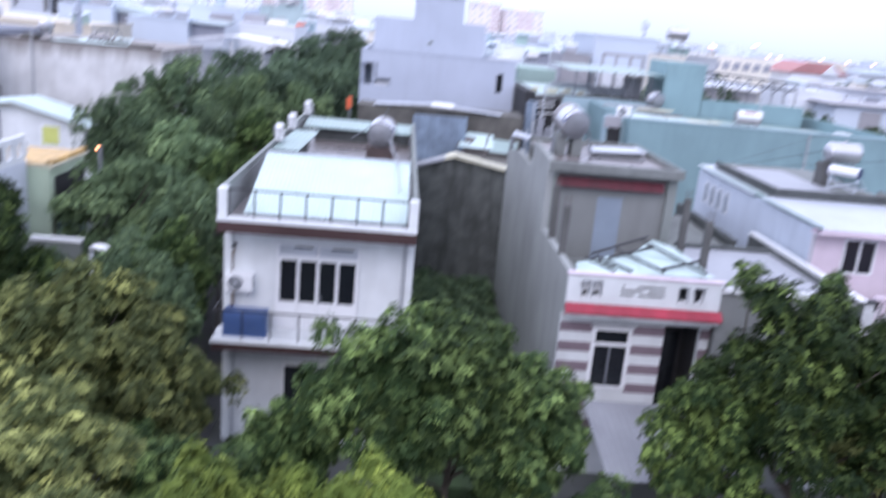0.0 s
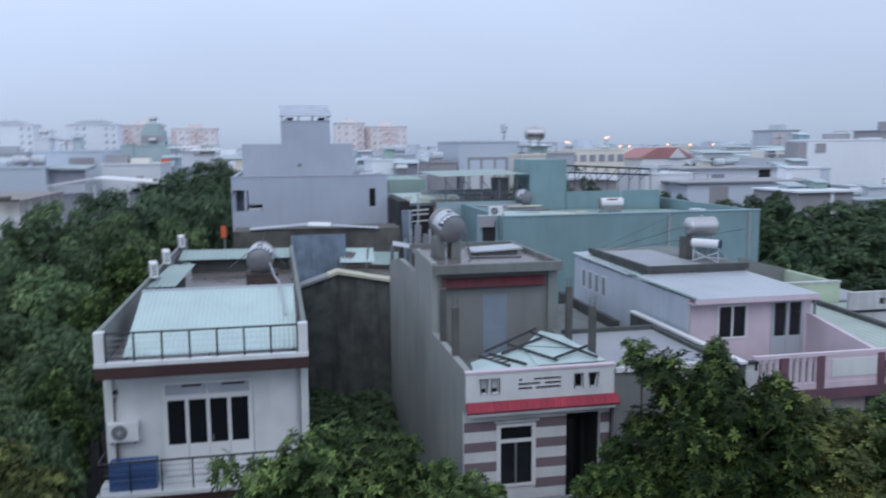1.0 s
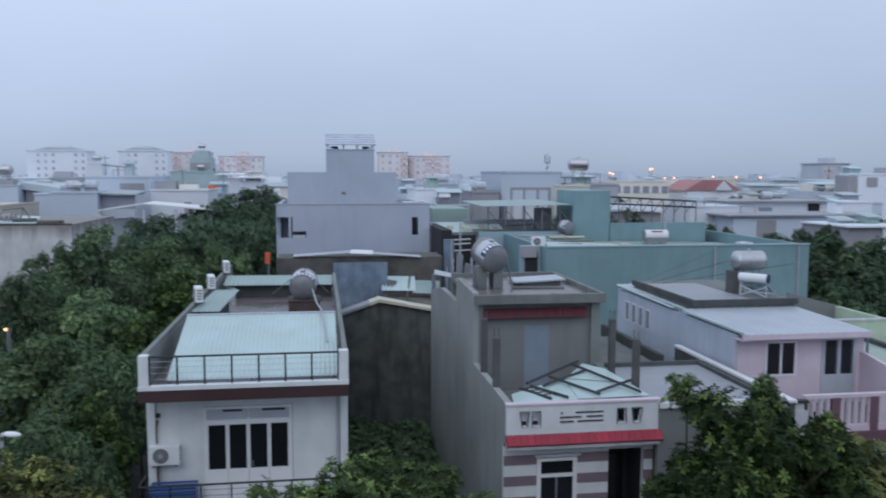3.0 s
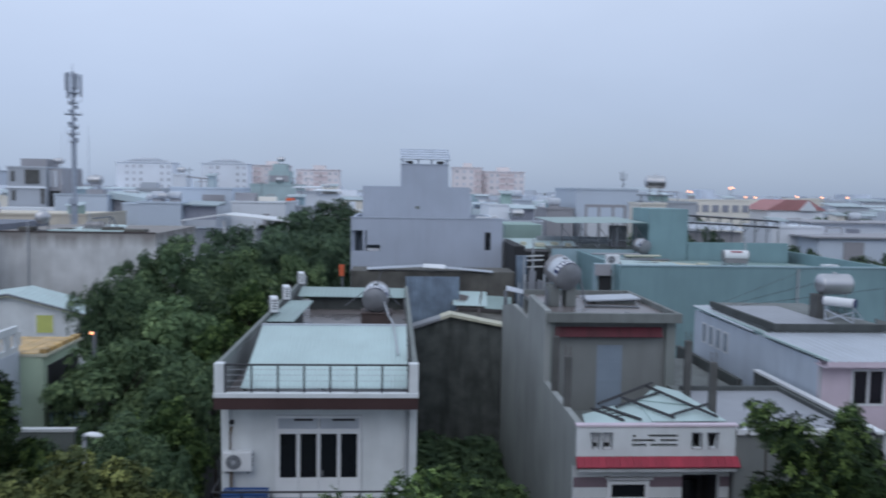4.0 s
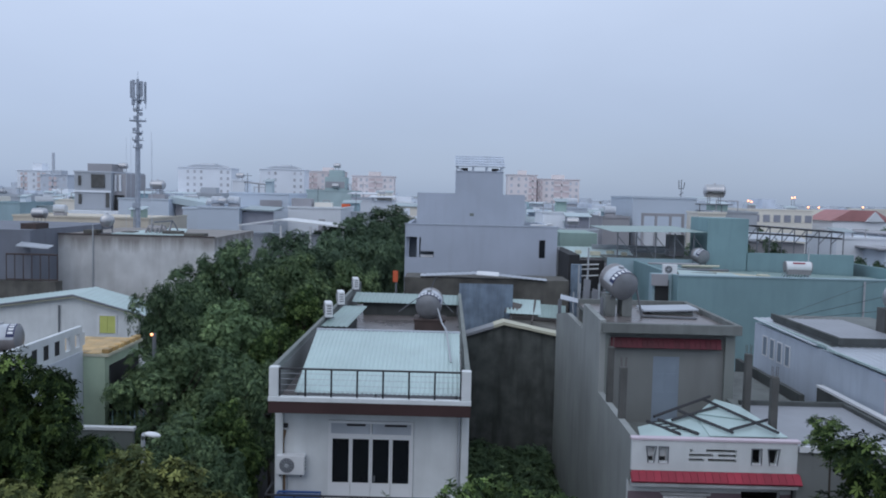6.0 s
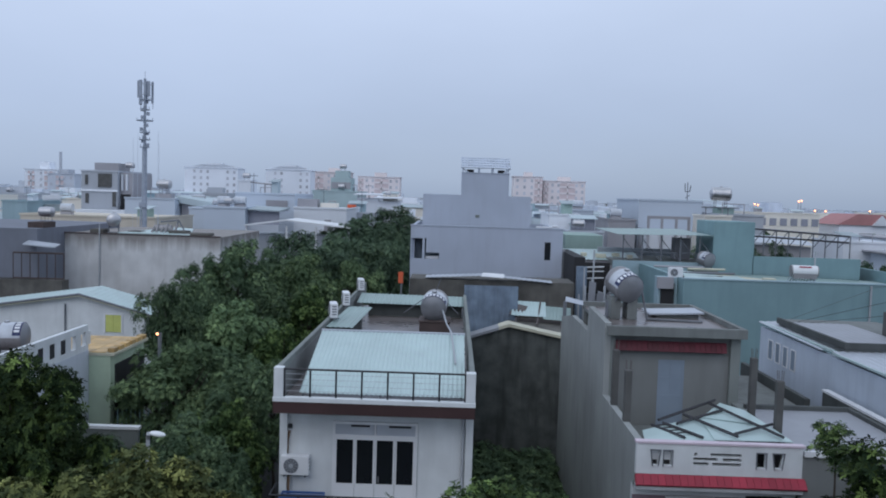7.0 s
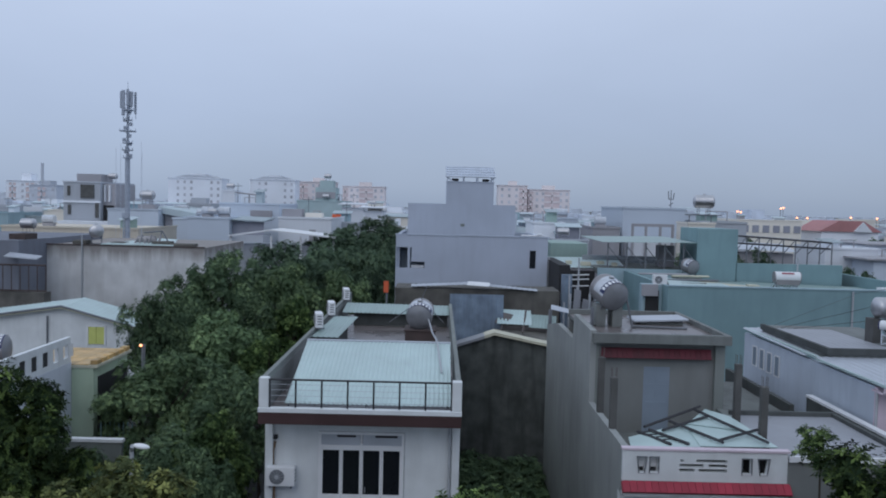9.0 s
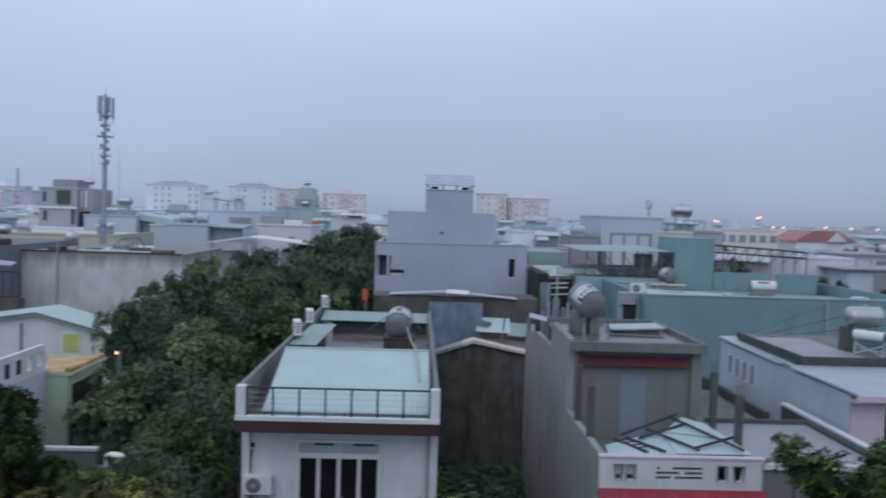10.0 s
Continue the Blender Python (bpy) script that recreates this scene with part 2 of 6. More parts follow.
M["beige"] = material("beige_paint", (0.62, 0.56, 0.47), 0.7, vary=0.08, scale=0.3, streak=0.15, dirt=(0.4, 0.37, 0.32))
M["yellow_tile"] = material("yellow_glazed_tile", (0.50, 0.33, 0.14), 0.5, vary=0.25, per_object=0.2)
M["yellow"] = material("lime_yellow_paint", (0.55, 0.58, 0.18), 0.6, vary=0.1)
M["grass"] = material("grass_soil", (0.035, 0.06, 0.022), 0.95, vary=0.5, scale=1.4, bump=0.5, grain=14)
M["asphalt"] = material("wet_asphalt", (0.05, 0.05, 0.053), 0.45, vary=0.3, scale=0.7)
M["earth"] = material("town_ground", (0.10, 0.105, 0.10), 0.9, vary=0.4, scale=0.15)
M["bark"] = material("grey_bark", (0.09, 0.075, 0.06), 0.9, vary=0.3, scale=4)
# Far paints, openings and roofs are paled; haze is mixed into their colours.
M["far_white"] = material("far_white_with_haze", (0.74, 0.77, 0.82), 0.8, vary=0.06, scale=0.1, streak=0.12, dirt=(0.5, 0.5, 0.55), per_object=0.12)
M["far_blue"] = material("far_blue_with_haze", (0.52, 0.58, 0.66), 0.8, vary=0.06, scale=0.1, per_object=0.15)
M["far_grey"] = material("far_grey_with_haze", (0.47, 0.50, 0.55), 0.8, vary=0.08, scale=0.1, streak=0.15, dirt=(0.3, 0.3, 0.33), per_object=0.15)
M["far_peach"] = material("far_peach_with_haze", (0.72, 0.66, 0.66), 0.8, vary=0.06, scale=0.1, per_object=0.06)
M["far_cream"] = material("far_cream_with_haze", (0.76, 0.72, 0.65), 0.8, vary=0.06, scale=0.1, per_object=0.08)
M["far_dark"] = material("far_openings_with_haze", (0.27, 0.28, 0.33), 0.8, vary=0.1, per_object=0.2)
M["far_roof"] = material("far_metal_roof_with_haze", (0.40, 0.47, 0.50), 0.6, vary=0.1, scale=0.3, per_object=0.25)
M["far_red"] = material("far_red_roof_with_haze", (0.42, 0.20, 0.20), 0.7, vary=0.12, scale=0.5)
# leaf_a, leaf_e and leaf_d are lightened to stand in for haze over the trees.
M["leaf_a"] = leaf_material("leaves_dark_green", (0.060, 0.100, 0.056), (0.28, 0.39, 0.19))
M["leaf_b"] = leaf_material("leaves_olive_green", (0.046, 0.062, 0.024), (0.34, 0.36, 0.12))
M["leaf_c"] = leaf_material("leaves_fresh_green", (0.080, 0.120, 0.024), (0.40, 0.48, 0.10))
M["leaf_e"] = leaf_material("leaves_mid_green", (0.080, 0.130, 0.066), (0.33, 0.45, 0.21))
M["leaf_n"] = leaf_material("leaves_deep_and_bright_green", (0.020, 0.042, 0.015), (0.26, 0.37, 0.12))
M["leaf_k"] = leaf_material("leaves_blackish_green", (0.012, 0.027, 0.009), (0.19, 0.27, 0.075))
M["leaf_d"] = leaf_material("leaves_deep_green", (0.040, 0.072, 0.044), (0.18, 0.26, 0.12))
# Greyer, paler leaves: distance haze put into the colour.
M["leaf_far"] = leaf_material("leaves_hazed_grey_green", (0.065, 0.105, 0.068), (0.17, 0.24, 0.13))
M["sage"] = material("sage_green_paint", (0.30, 0.41, 0.38), 0.75, vary=0.12, scale=0.4, streak=0.25, dirt=(0.2, 0.27, 0.25))
M["stepped_green"] = material("pale_grey_green_paint", (0.40, 0.50, 0.51), 0.8, vary=0.1, scale=0.3, streak=0.2, dirt=(0.3, 0.36, 0.37))
# Darker pink stands in for the shade inside balcony recesses.
M["bay"] = material("painted_balcony_shade", (0.62, 0.52, 0.52), 0.85, vary=0.12, scale=0.3)
# Pale blue-grey stands in for haze over the horizon rooftops.
M["far_pale"] = material("far_town_painted_haze", (0.60, 0.65, 0.73), 0.9, vary=0.3, scale=0.05, grain=0.5, bump=0)
M["lattice"] = material("pale_lattice_steel", (0.55, 0.60, 0.68), 0.5, vary=0.1, bump=0)
# Mast grey is lightened; the haze in front of it is in the colour.
M["mast"] = material("mast_steel_with_haze", (0.34, 0.38, 0.45), 0.6, vary=0.15, scale=3, bump=0)
# Paler copy of the grey render; brightness missing on the side wall is painted in.
M["render_side"] = material("weathered_cement_side_lightened", (0.30, 0.315, 0.31), 0.85, vary=0.16, scale=0.5, streak=0.4, dirt=(0.17, 0.175, 0.175), streak_size=1.4)
M["lag"] = material("brown_pipe_lagging", (0.20, 0.13, 0.08), 0.8, vary=0.3, scale=6)
lamp_glow = bpy.data.materials.new("street_lamp_glow")
lamp_glow.use_nodes = True
lamp_glow.node_tree.nodes["Principled BSDF"].inputs["Emission Color"].default_value = (1.0, 0.33, 0.08, 1)
lamp_glow.node_tree.nodes["Principled BSDF"].inputs["Emission Strength"].default_value = 3.2
M["glow"] = lamp_glow


# ---- building helpers ----
def box(bm, x0, x1, y0, y1, z0, z1, bevel=0.0):
    r = bmesh.ops.create_cube(bm, size=1)
    for v in r["verts"]:
        v.co = Vector(((x0 + x1) / 2 + v.co.x * (x1 - x0), (y0 + y1) / 2 + v.co.y * (y1 - y0), (z0 + z1) / 2 + v.co.z * (z1 - z0)))
    if bevel:
        bmesh.ops.bevel(bm, geom=[e for e in {e for v in r["verts"] for e in v.link_edges}], offset=bevel, segments=1, affect="EDGES")
    return bm


def boxes(*rows, bevel=0.0):
    bm = bmesh.new()
    for r in rows:
        box(bm, *r, bevel=bevel)
    return bm


def rod(bm, a, b, r, sides=8, r2=None):
    a, b = Vector(a), Vector(b)
    d = b - a
    m = Matrix.Translation((a + b) / 2) @ d.to_track_quat("Z", "Y").to_matrix().to_4x4()
    bmesh.ops.create_cone(bm, cap_ends=True, segments=sides, radius1=r, radius2=r if r2 is None else r2, depth=d.length, matrix=m)
    return bm


def rods(rows, r, sides=8):
    bm = bmesh.new()
    for a, b in rows:
        rod(bm, a, b, r, sides)
    return bm


def prism(points, axis, lo, hi):
    """A solid with the given outline, drawn out along one axis."""
    bm = bmesh.new()
    def at(p, d):
        return {"x": (d, p[0], p[1]), "y": (p[0], d, p[1]), "z": (p[0], p[1], d)}[axis]
    a = [bm.verts.new(at(p, lo)) for p in points]
    b = [bm.verts.new(at(p, hi)) for p in points]
    bm.faces.new(a)
    bm.faces.new(b[::-1])
    for i in range(len(points)):
        bm.faces.new((a[i], b[i], b[i - 1], a[i - 1]))
    bmesh.ops.recalc_face_normals(bm, faces=bm.faces)
    return bm


def pierced(x0, x1, y0, y1, z0, z1, holes):
    """One wall along x, with rectangular openings (xa, xb, za, zb) cut through it."""
    xs = sorted({x0, x1, *(v for h in holes for v in h[:2])})
    zs = sorted({z0, z1, *(v for h in holes for v in h[2:])})
    bm = bmesh.new()
    grid = {(i, k, d): bm.verts.new((x, y, z)) for i, x in enumerate(xs) for k, z in enumerate(zs) for d, y in enumerate((y0, y1))}
    def solid(i, k):
        if not (0 <= i < len(xs) - 1 and 0 <= k < len(zs) - 1):
            return False
        cx, cz = (xs[i] + xs[i + 1]) / 2, (zs[k] + zs[k + 1]) / 2
        return not any(a < cx < b and c < cz < e for a, b, c, e in holes)
    for i in range(len(xs) - 1):
        for k in range(len(zs) - 1):
            if not solid(i, k):
                continue
            for d in (0, 1):
                bm.faces.new([grid[q] for q in ((i, k, d), (i + 1, k, d), (i + 1, k + 1, d), (i, k + 1, d))])
            for di, dk, a, b in ((-1, 0, (i, k), (i, k + 1)), (1, 0, (i + 1, k), (i + 1, k + 1)), (0, -1, (i, k), (i + 1, k)), (0, 1, (i, k + 1), (i + 1, k + 1))):
                if not solid(i + di, k + dk):
                    bm.faces.new([grid[q] for q in ((*a, 0), (*b, 0), (*b, 1), (*a, 1))])
    bmesh.ops.delete(bm, geom=[v for v in bm.verts if not v.link_faces], context="VERTS")
    bmesh.ops.recalc_face_normals(bm, faces=bm.faces)
    return bm


def panel(corners, thick=0.02):
    """A flat sheet of any four corners, with thickness downwards."""
    bm = bmesh.new()
    a = [bm.verts.new(c) for c in corners]
    b = [bm.verts.new((c[0], c[1], c[2] - thick)) for c in corners]
    bm.faces.new(a)
    bm.faces.new(b[::-1])
    for i in range(4):
        bm.faces.new((a[i], b[i], b[i - 1], a[i - 1]))
    bmesh.ops.recalc_face_normals(bm, faces=bm.faces)
    return bm


def sheet(corner, across, along, wave=0.13, amp=0.018, thick=0.012):
    """A corrugated metal sheet: waves across, ribs running along."""
    bm = bmesh.new()
    c, u, v = Vector(corner), Vector(across), Vector(along)
    nrm = u.cross(v).normalized()
    if nrm.z < 0:
        nrm = -nrm
    n = max(4, min(400, int(u.length / wave * 4)))
    prof = (0, 1, 1, 0)
    top, bot = [], []
    for i in range(n + 1):
        h = amp * prof[i % 4]
        for lst, off in ((top, h), (bot, h - thick)):
            p = c + u * (i / n) + nrm * off
            lst.append((bm.verts.new(p), bm.verts.new(p + v)))
    for i in range(n):
        for lst in (top, bot):
            bm.faces.new((lst[i][0], lst[i + 1][0], lst[i + 1][1], lst[i][1]))
    for k in (0, 1):
        for i in range(n):
            bm.faces.new((top[i][k], top[i + 1][k], bot[i + 1][k], bot[i][k]))
    for i in (0, n):
        bm.faces.new((top[i][0], top[i][1], bot[i][1], bot[i][0]))
    bmesh.ops.recalc_face_normals(bm, faces=bm.faces)
    return bm


def to_mesh(name, bm, mat, smooth=False):
    me = bpy.data.meshes.new(name)
    bm.to_mesh(me)
    bm.free()
    me.materials.append(mat)
    if smooth:
        for p in me.polygons:
            p.use_smooth = True
    return me


def part(name, bm, mat, parent=None, label="", smooth=False):
    me = bm if isinstance(bm, bpy.types.Mesh) else to_mesh(name, bm, M[mat] if isinstance(mat, str) else mat, smooth)
    ob = new(name, me)
    if parent:
        ob.parent = parent
        if parent.type == "EMPTY":
            ob.matrix_parent_inverse = parent.matrix_basis.inverted()
    if label:
        tagged(ob, label)
    return ob


def thing(name, label, category, base=(0, 0, 0), group="", kind=""):
    ob = tagged(new(name), label, category, group, kind)
    ob.matrix_basis = Matrix.Translation(base)
    return ob


def solo(name, bm, mat, label, category, kind="", group="", smooth=False):
    return tagged(part(name, bm, mat, smooth=smooth), label, category, group, kind)

# ---- ground, road ----
tagged(part("ground", boxes((-3000, 3000, -300, 4000, -0.5, 0.0)), "earth"), "flat grey-green town ground", "ground", kind="structure")
tagged(part("road", boxes((-60, 60, 8.0, 16.5, 0.0, 0.03)), "asphalt"), "wet dark asphalt street", "road", kind="structure")
tagged(part("pavement", boxes((-60, 60, 16.5, 20.0, 0.0, 0.15)), "slab"), "grey concrete pavement along the street", "pavement", kind="structure")
tagged(part("side_lane", boxes((-12.0, -5.2, 20.0, 160, 0.0, 0.04)), "asphalt"), "dark lane under the street trees", "road", kind="structure")
tagged(part("plot_ground", boxes((0.75, 5.1, 20.2, 40, 0.0, 0.5)), "grass"), "overgrown soil of an empty plot", "ground", kind="structure")


tagged(part("grove_ground", boxes((29.5, 80, 38, 66, 0.0, 0.06)), "grass"), "dark grassy ground under a grove", "ground", kind="structure")


# ---- small repeated fixtures, built once at the origin ----
def air_conditioner():
    a = thing("air_conditioner", "white outdoor air-conditioning unit with round fan grille", "air conditioner", group="outdoor units")
    part("casing", boxes((-0.4, 0.4, -0.14, 0.14, 0, 0.55), bevel=0.02), "frame_white", a)
    bm = bmesh.new()
    bmesh.ops.create_cone(bm, cap_ends=True, segments=28, radius1=0.215, radius2=0.20, depth=0.03, matrix=Matrix.Translation((-0.1, -0.15, 0.275)) @ Matrix.Rotation(radians(90), 4, "X"))
    g = part("fan_grille", bm, "iron_grey", a, "dark round fan grille")
    rings = bmesh.new()
    for k in range(12):
        w = math.tau * k / 12
        rod(rings, (-0.1, -0.172, 0.275), (-0.1 + 0.2 * math.cos(w), -0.172, 0.275 + 0.2 * math.sin(w)), 0.005, 4)
    part("spokes", rings, "pvc", g)
    bm = bmesh.new()
    bmesh.ops.create_cone(bm, cap_ends=True, segments=16, radius1=0.06, radius2=0.05, depth=0.02, matrix=Matrix.Translation((-0.1, -0.178, 0.275)) @ Matrix.Rotation(radians(90), 4, "X"))
    part("hub", bm, "pvc", g)
    for z in (0.12, 0.22, 0.32, 0.42):
        part("side_slot", boxes((0.398, 0.404, -0.08, 0.09, z, z + 0.045)), "iron_grey", a)
    for x in (-0.3, 0.3):
        part("bracket", boxes((x - 0.02, x + 0.02, -0.14, 0.2, -0.05, 0.0)), "iron_grey", a)
    return a


def water_tank(label, r, length, legs=0.35, band=True, dull=True):
    """A horizontal steel cylinder with dished ends on a stand; the axis runs along y."""
    a = thing("water_tank", label, "water tank")
    bm = bmesh.new()
    rings, seg = [], 28
    prof = [(-length / 2 - 0.3 * r, 0.05 * r), (-length / 2 - 0.26 * r, 0.4 * r), (-length / 2 - 0.16 * r, 0.75 * r), (-length / 2, 0.97 * r), (-length / 2 + 0.04, r)]
    n = max(4, int(length / 0.16))
    for k in range(1, n):
        y = -length / 2 + 0.04 + (length - 0.08) * k / n
        prof += [(y - 0.02, r), (y, 0.975 * r), (y + 0.02, r)]
    prof += [(-y, q) for y, q in prof[4::-1]]
    for y, q in prof:
        rings.append([bm.verts.new((q * math.cos(math.tau * i / seg), y, legs + r + q * math.sin(math.tau * i / seg))) for i in range(seg)])
    for p, q in zip(rings, rings[1:]):
        for i in range(seg):
            bm.faces.new((p[i - 1], p[i], q[i], q[i - 1]))
    bm.faces.new(rings[0][::-1])
    bm.faces.new(rings[-1])
    body = part("body", bm, "steel_dull" if dull else "steel", a, smooth=True)
    if band:
        front = -length / 2

        def wrap(y0, y1, lift, w0, w1):
            wm = bmesh.new()
            arc = [radians(w0 + (w1 - w0) * i / 20) for i in range(21)]
            rows = [[wm.verts.new(((r + lift) * math.cos(w), y, legs + r + (r + lift) * math.sin(w))) for w in arc] for y in (y0, y1)]
            for i in range(20):
                wm.faces.new((rows[0][i], rows[0][i + 1], rows[1][i + 1], rows[1][i]))
            return wm

        part("printed_sleeve", wrap(front + 0.03, front + min(0.75, length * 0.7), 0.004, 10, 178), "tank_print", body, "pale printed sleeve")
        print_band = part("printed_band", wrap(front + 0.01, front + 0.29, 0.009, 22, 168), "navy", body, "dark blue printed band")
        for k in range(8):
            part("white_mark", wrap(front + 0.06, front + 0.24, 0.014, 36 + 15.5 * k, 46 + 15.5 * k), "frame_white", print_band)
        # Added cap over the dished end; its grey paints a dark reflection.
        bm = bmesh.new()
        rings = [[bm.verts.new((q * 1.01 * math.cos(math.tau * i / seg), y - 0.004, legs + r + q * 1.01 * math.sin(math.tau * i / seg))) for i in range(seg)] for y, q in prof[:4]]
        for p, q in zip(rings, rings[1:]):
            for i in range(seg):
                bm.faces.new((p[i - 1], p[i], q[i], q[i - 1]))
        bm.faces.new(rings[0][::-1])
        part("end_cap", bm, "cap_grey", body, "grey dished end with a dark reflection put into its colour", smooth=True)
    for y in (-length * 0.3, length * 0.3):
        for s in (-1, 1):
            part("stand_leg", rods([((s * r * 0.75, y, 0), (s * r * 0.6, y, legs + r * 0.5))], 0.025, 6), "iron_grey", a)
        part("stand_rail", rods([((-r * 0.75, y, 0.05), (r * 0.75, y, 0.05))], 0.02, 6), "iron_grey", a)
    bm = bmesh.new()
    bmesh.ops.create_cone(bm, cap_ends=True, segments=16, radius1=0.2 * r, radius2=0.18 * r, depth=0.08, matrix=Matrix.Translation((0, 0, legs + 2 * r + 0.03)))
    part("lid", bm, "steel", a)
    return a


def solar_heater(label, r=0.24, half=0.75, stripe=False):
    """A white insulated drum above a tilted rack of glass tubes, seen on the roofs."""
    a = thing("solar_water_heater", label, "solar heater")
    drum = part("drum", rods([((-half, 0, 1.0), (half, 0, 1.0))], r, 24), "frame_white", a)
    for e in (-1, 1):
        part("end_cap", rods([((e * half, 0, 1.0), (e * (half + 0.06), 0, 1.0))], r + 0.005, 24), "steel_dull" if stripe else "navy", a)
    if stripe:
        part("print_bar", prism([(r * 0.83, 1.0 + r * 0.62), (r * 0.62, 1.0 + r * 0.83), (r * 0.66, 1.0 + r * 0.87), (r * 0.87, 1.0 + r * 0.66)], "x", -half * 0.5, half * 0.5), "red_tile", drum, "red print bar")
        part("drum_skirt", boxes((-half * 0.95, half * 0.95, -0.1, r * 0.98, 0.55, 0.86)), "steel_dull", a)
    for k in range(9):
        x = (-0.9 + 0.225 * k) * half
        part("glass_tube", rods([((x, -0.05, 0.85), (x, -1.3, 0.12))], 0.03, 6), "glass", a)
    w = half * 0.94
    for x in (-w, w):
        part("rack_post", rods([((x, 0, 0), (x, 0, 0.8))], 0.028, 6), "lattice", a)
        part("rack_rail", rods([((x, -1.35, 0.06), (x, 0, 0.8))], 0.028, 6), "lattice", a)
        part("brace", rods([((x, 0, 0.55), (-x, 0, 0.0))], 0.028, 6), "lattice", a)
    part("foot_rail", rods([((-w, -1.35, 0.05), (w, -1.35, 0.05))], 0.028, 6), "lattice", a)
    return a


AC = air_conditioner()
AC.matrix_basis = pose(-4.29, 22.84, 4.99)


# ---- white two-storey house with a roof terrace ----
wh = thing("white_house", "white two-storey house with brown slab edges and roof terrace", "house", (-2.0, 30, 0))
X0, X1 = -4.74, 0.71
facade = pierced(X0, X1, 23.0, 23.2, 0, 6.97, [(-3.27, -0.83, 3.82, 6.53), (-3.0, -0.9, 0.4, 2.75)])
part("front_wall", facade, "white", wh)
part("pilaster", boxes((X0 - 0.02, X0 + 0.2, 22.85, 23.0, 0.15, 6.97), bevel=0.015), "white", wh)
part("pilaster", boxes((X1 - 0.2, X1 + 0.02, 22.85, 23.0, 0.15, 6.97), bevel=0.015), "white", wh)
part("side_wall", boxes((X0, X0 + 0.2, 23.2, 43.0, 0, 7.0)), "old_white", wh)
part("side_wall", boxes((X1 - 0.2, X1, 23.2, 42.0, 0, 7.0)), "render_grey", wh)
part("back_wall", boxes((X0 + 0.2, X1 - 0.2, 41.8, 42.0, 0, 7.0)), "old_white", wh)
part("roof_slab", boxes((X0 + 0.01, X1 - 0.01, 22.05, 42, 6.99, 7.28)), "wet_floor", wh)
part("slab_edge", boxes((X0 - 0.03, X1 + 0.02, 21.95, 22.05, 6.97, 7.29), (X0 - 0.03, X0 + 0.0, 22.05, 23.4, 6.97, 7.29), (X1 + 0.0, X1 + 0.02, 22.05, 23.4, 6.97, 7.29)), "brown", wh, "dark brown slab edge")
part("soffit", boxes((X0, X1, 22.05, 23.0, 6.96, 6.985)), "white", wh)
part("ledge", boxes((X0 - 0.04, X1 + 0.03, 21.93, 22.12, 7.29, 7.42), bevel=0.01), "white", wh)
part("corner_post", boxes((X0 - 0.02, X0 + 0.24, 21.95, 22.2, 7.42, 8.23), bevel=0.012), "white", wh)
part("corner_post", boxes((X1 - 0.24, X1 + 0.02, 21.95, 22.2, 7.42, 8.23), bevel=0.012), "white", wh)
part("parapet", boxes((X0, X0 + 0.14, 22.2, 44.0, 7.28, 8.23), bevel=0.01), "render_grey", wh, "bare cement parapet")
part("parapet", boxes((X1 - 0.14, X1, 22.2, 40.0, 7.28, 8.20), bevel=0.01), "render_grey", wh, "bare cement parapet")
part("lining", boxes((X0 + 0.141, X0 + 0.16, 22.2, 42, 7.28, 8.05)), "render_light", wh)
rail = part("terrace_rail", rods([((X0 + 0.24, 22.03, 8.18), (X1 - 0.24, 22.03, 8.18))], 0.028), "iron", wh, "black iron terrace railing")
for k in range(8):
    x = X0 + 0.26 + (X1 - X0 - 0.52) * k / 7
    part("baluster", rods([((x, 22.03, 7.42), (x, 22.03, 8.18))], 0.028, 6), "iron", rail)
for z in (7.58, 7.74, 7.90, 8.05):
    part("wire", rods([((X0 + 0.24, 22.03, z), (X1 - 0.24, 22.03, z))], 0.006, 5), "pvc", rail)
# french doors on the upper floor
win = part("window_unit", boxes((-3.26, -3.19, 22.94, 23.06, 3.83, 6.52), (-0.91, -0.84, 22.94, 23.06, 3.83, 6.52), (-3.19, -0.91, 22.94, 23.06, 6.45, 6.52),
                                (-3.19, -0.91, 22.94, 23.06, 6.06, 6.14), (-2.07, -2.03, 22.94, 23.06, 6.14, 6.45)), "frame_white", wh, "white four-leaf glazed door frame")
for k in range(4):
    a = -3.19 + 0.572 * k
    b = a + 0.56
    leaf = part("door_leaf", boxes((a, a + 0.045, 22.95, 23.04, 3.85, 6.06), (b - 0.045, b, 22.95, 23.04, 3.85, 6.06), (a + 0.045, b - 0.045, 22.95, 23.04, 6.0, 6.06),
                                   (a + 0.045, b - 0.045, 22.955, 23.035, 3.85, 4.72)), "frame_white", win)
    part("pane", boxes((a + 0.045, b - 0.045, 22.99, 23.01, 4.72, 6.0)), "glass", leaf)
for a, b in ((-3.19, -2.09), (-2.01, -0.91)):
    part("transom_panel", boxes((a, b, 22.98, 23.02, 6.14, 6.45)), "tin_white", win)
    part("vent_slot", boxes((a + (0.45 if a < -3 else 0.35), b - 0.12, 22.955, 22.975, 6.37, 6.43)), "void", win)
# balcony
part("balcony_slab", boxes((X0 - 0.14, X1 + 0.1, 21.95, 23.0, 3.47, 3.70)), "brown", wh, "dark brown balcony slab")
part("balcony_ledge", boxes((X0 - 0.17, X1 + 0.12, 21.9, 23.0, 3.70, 3.83), bevel=0.01), "white", wh)
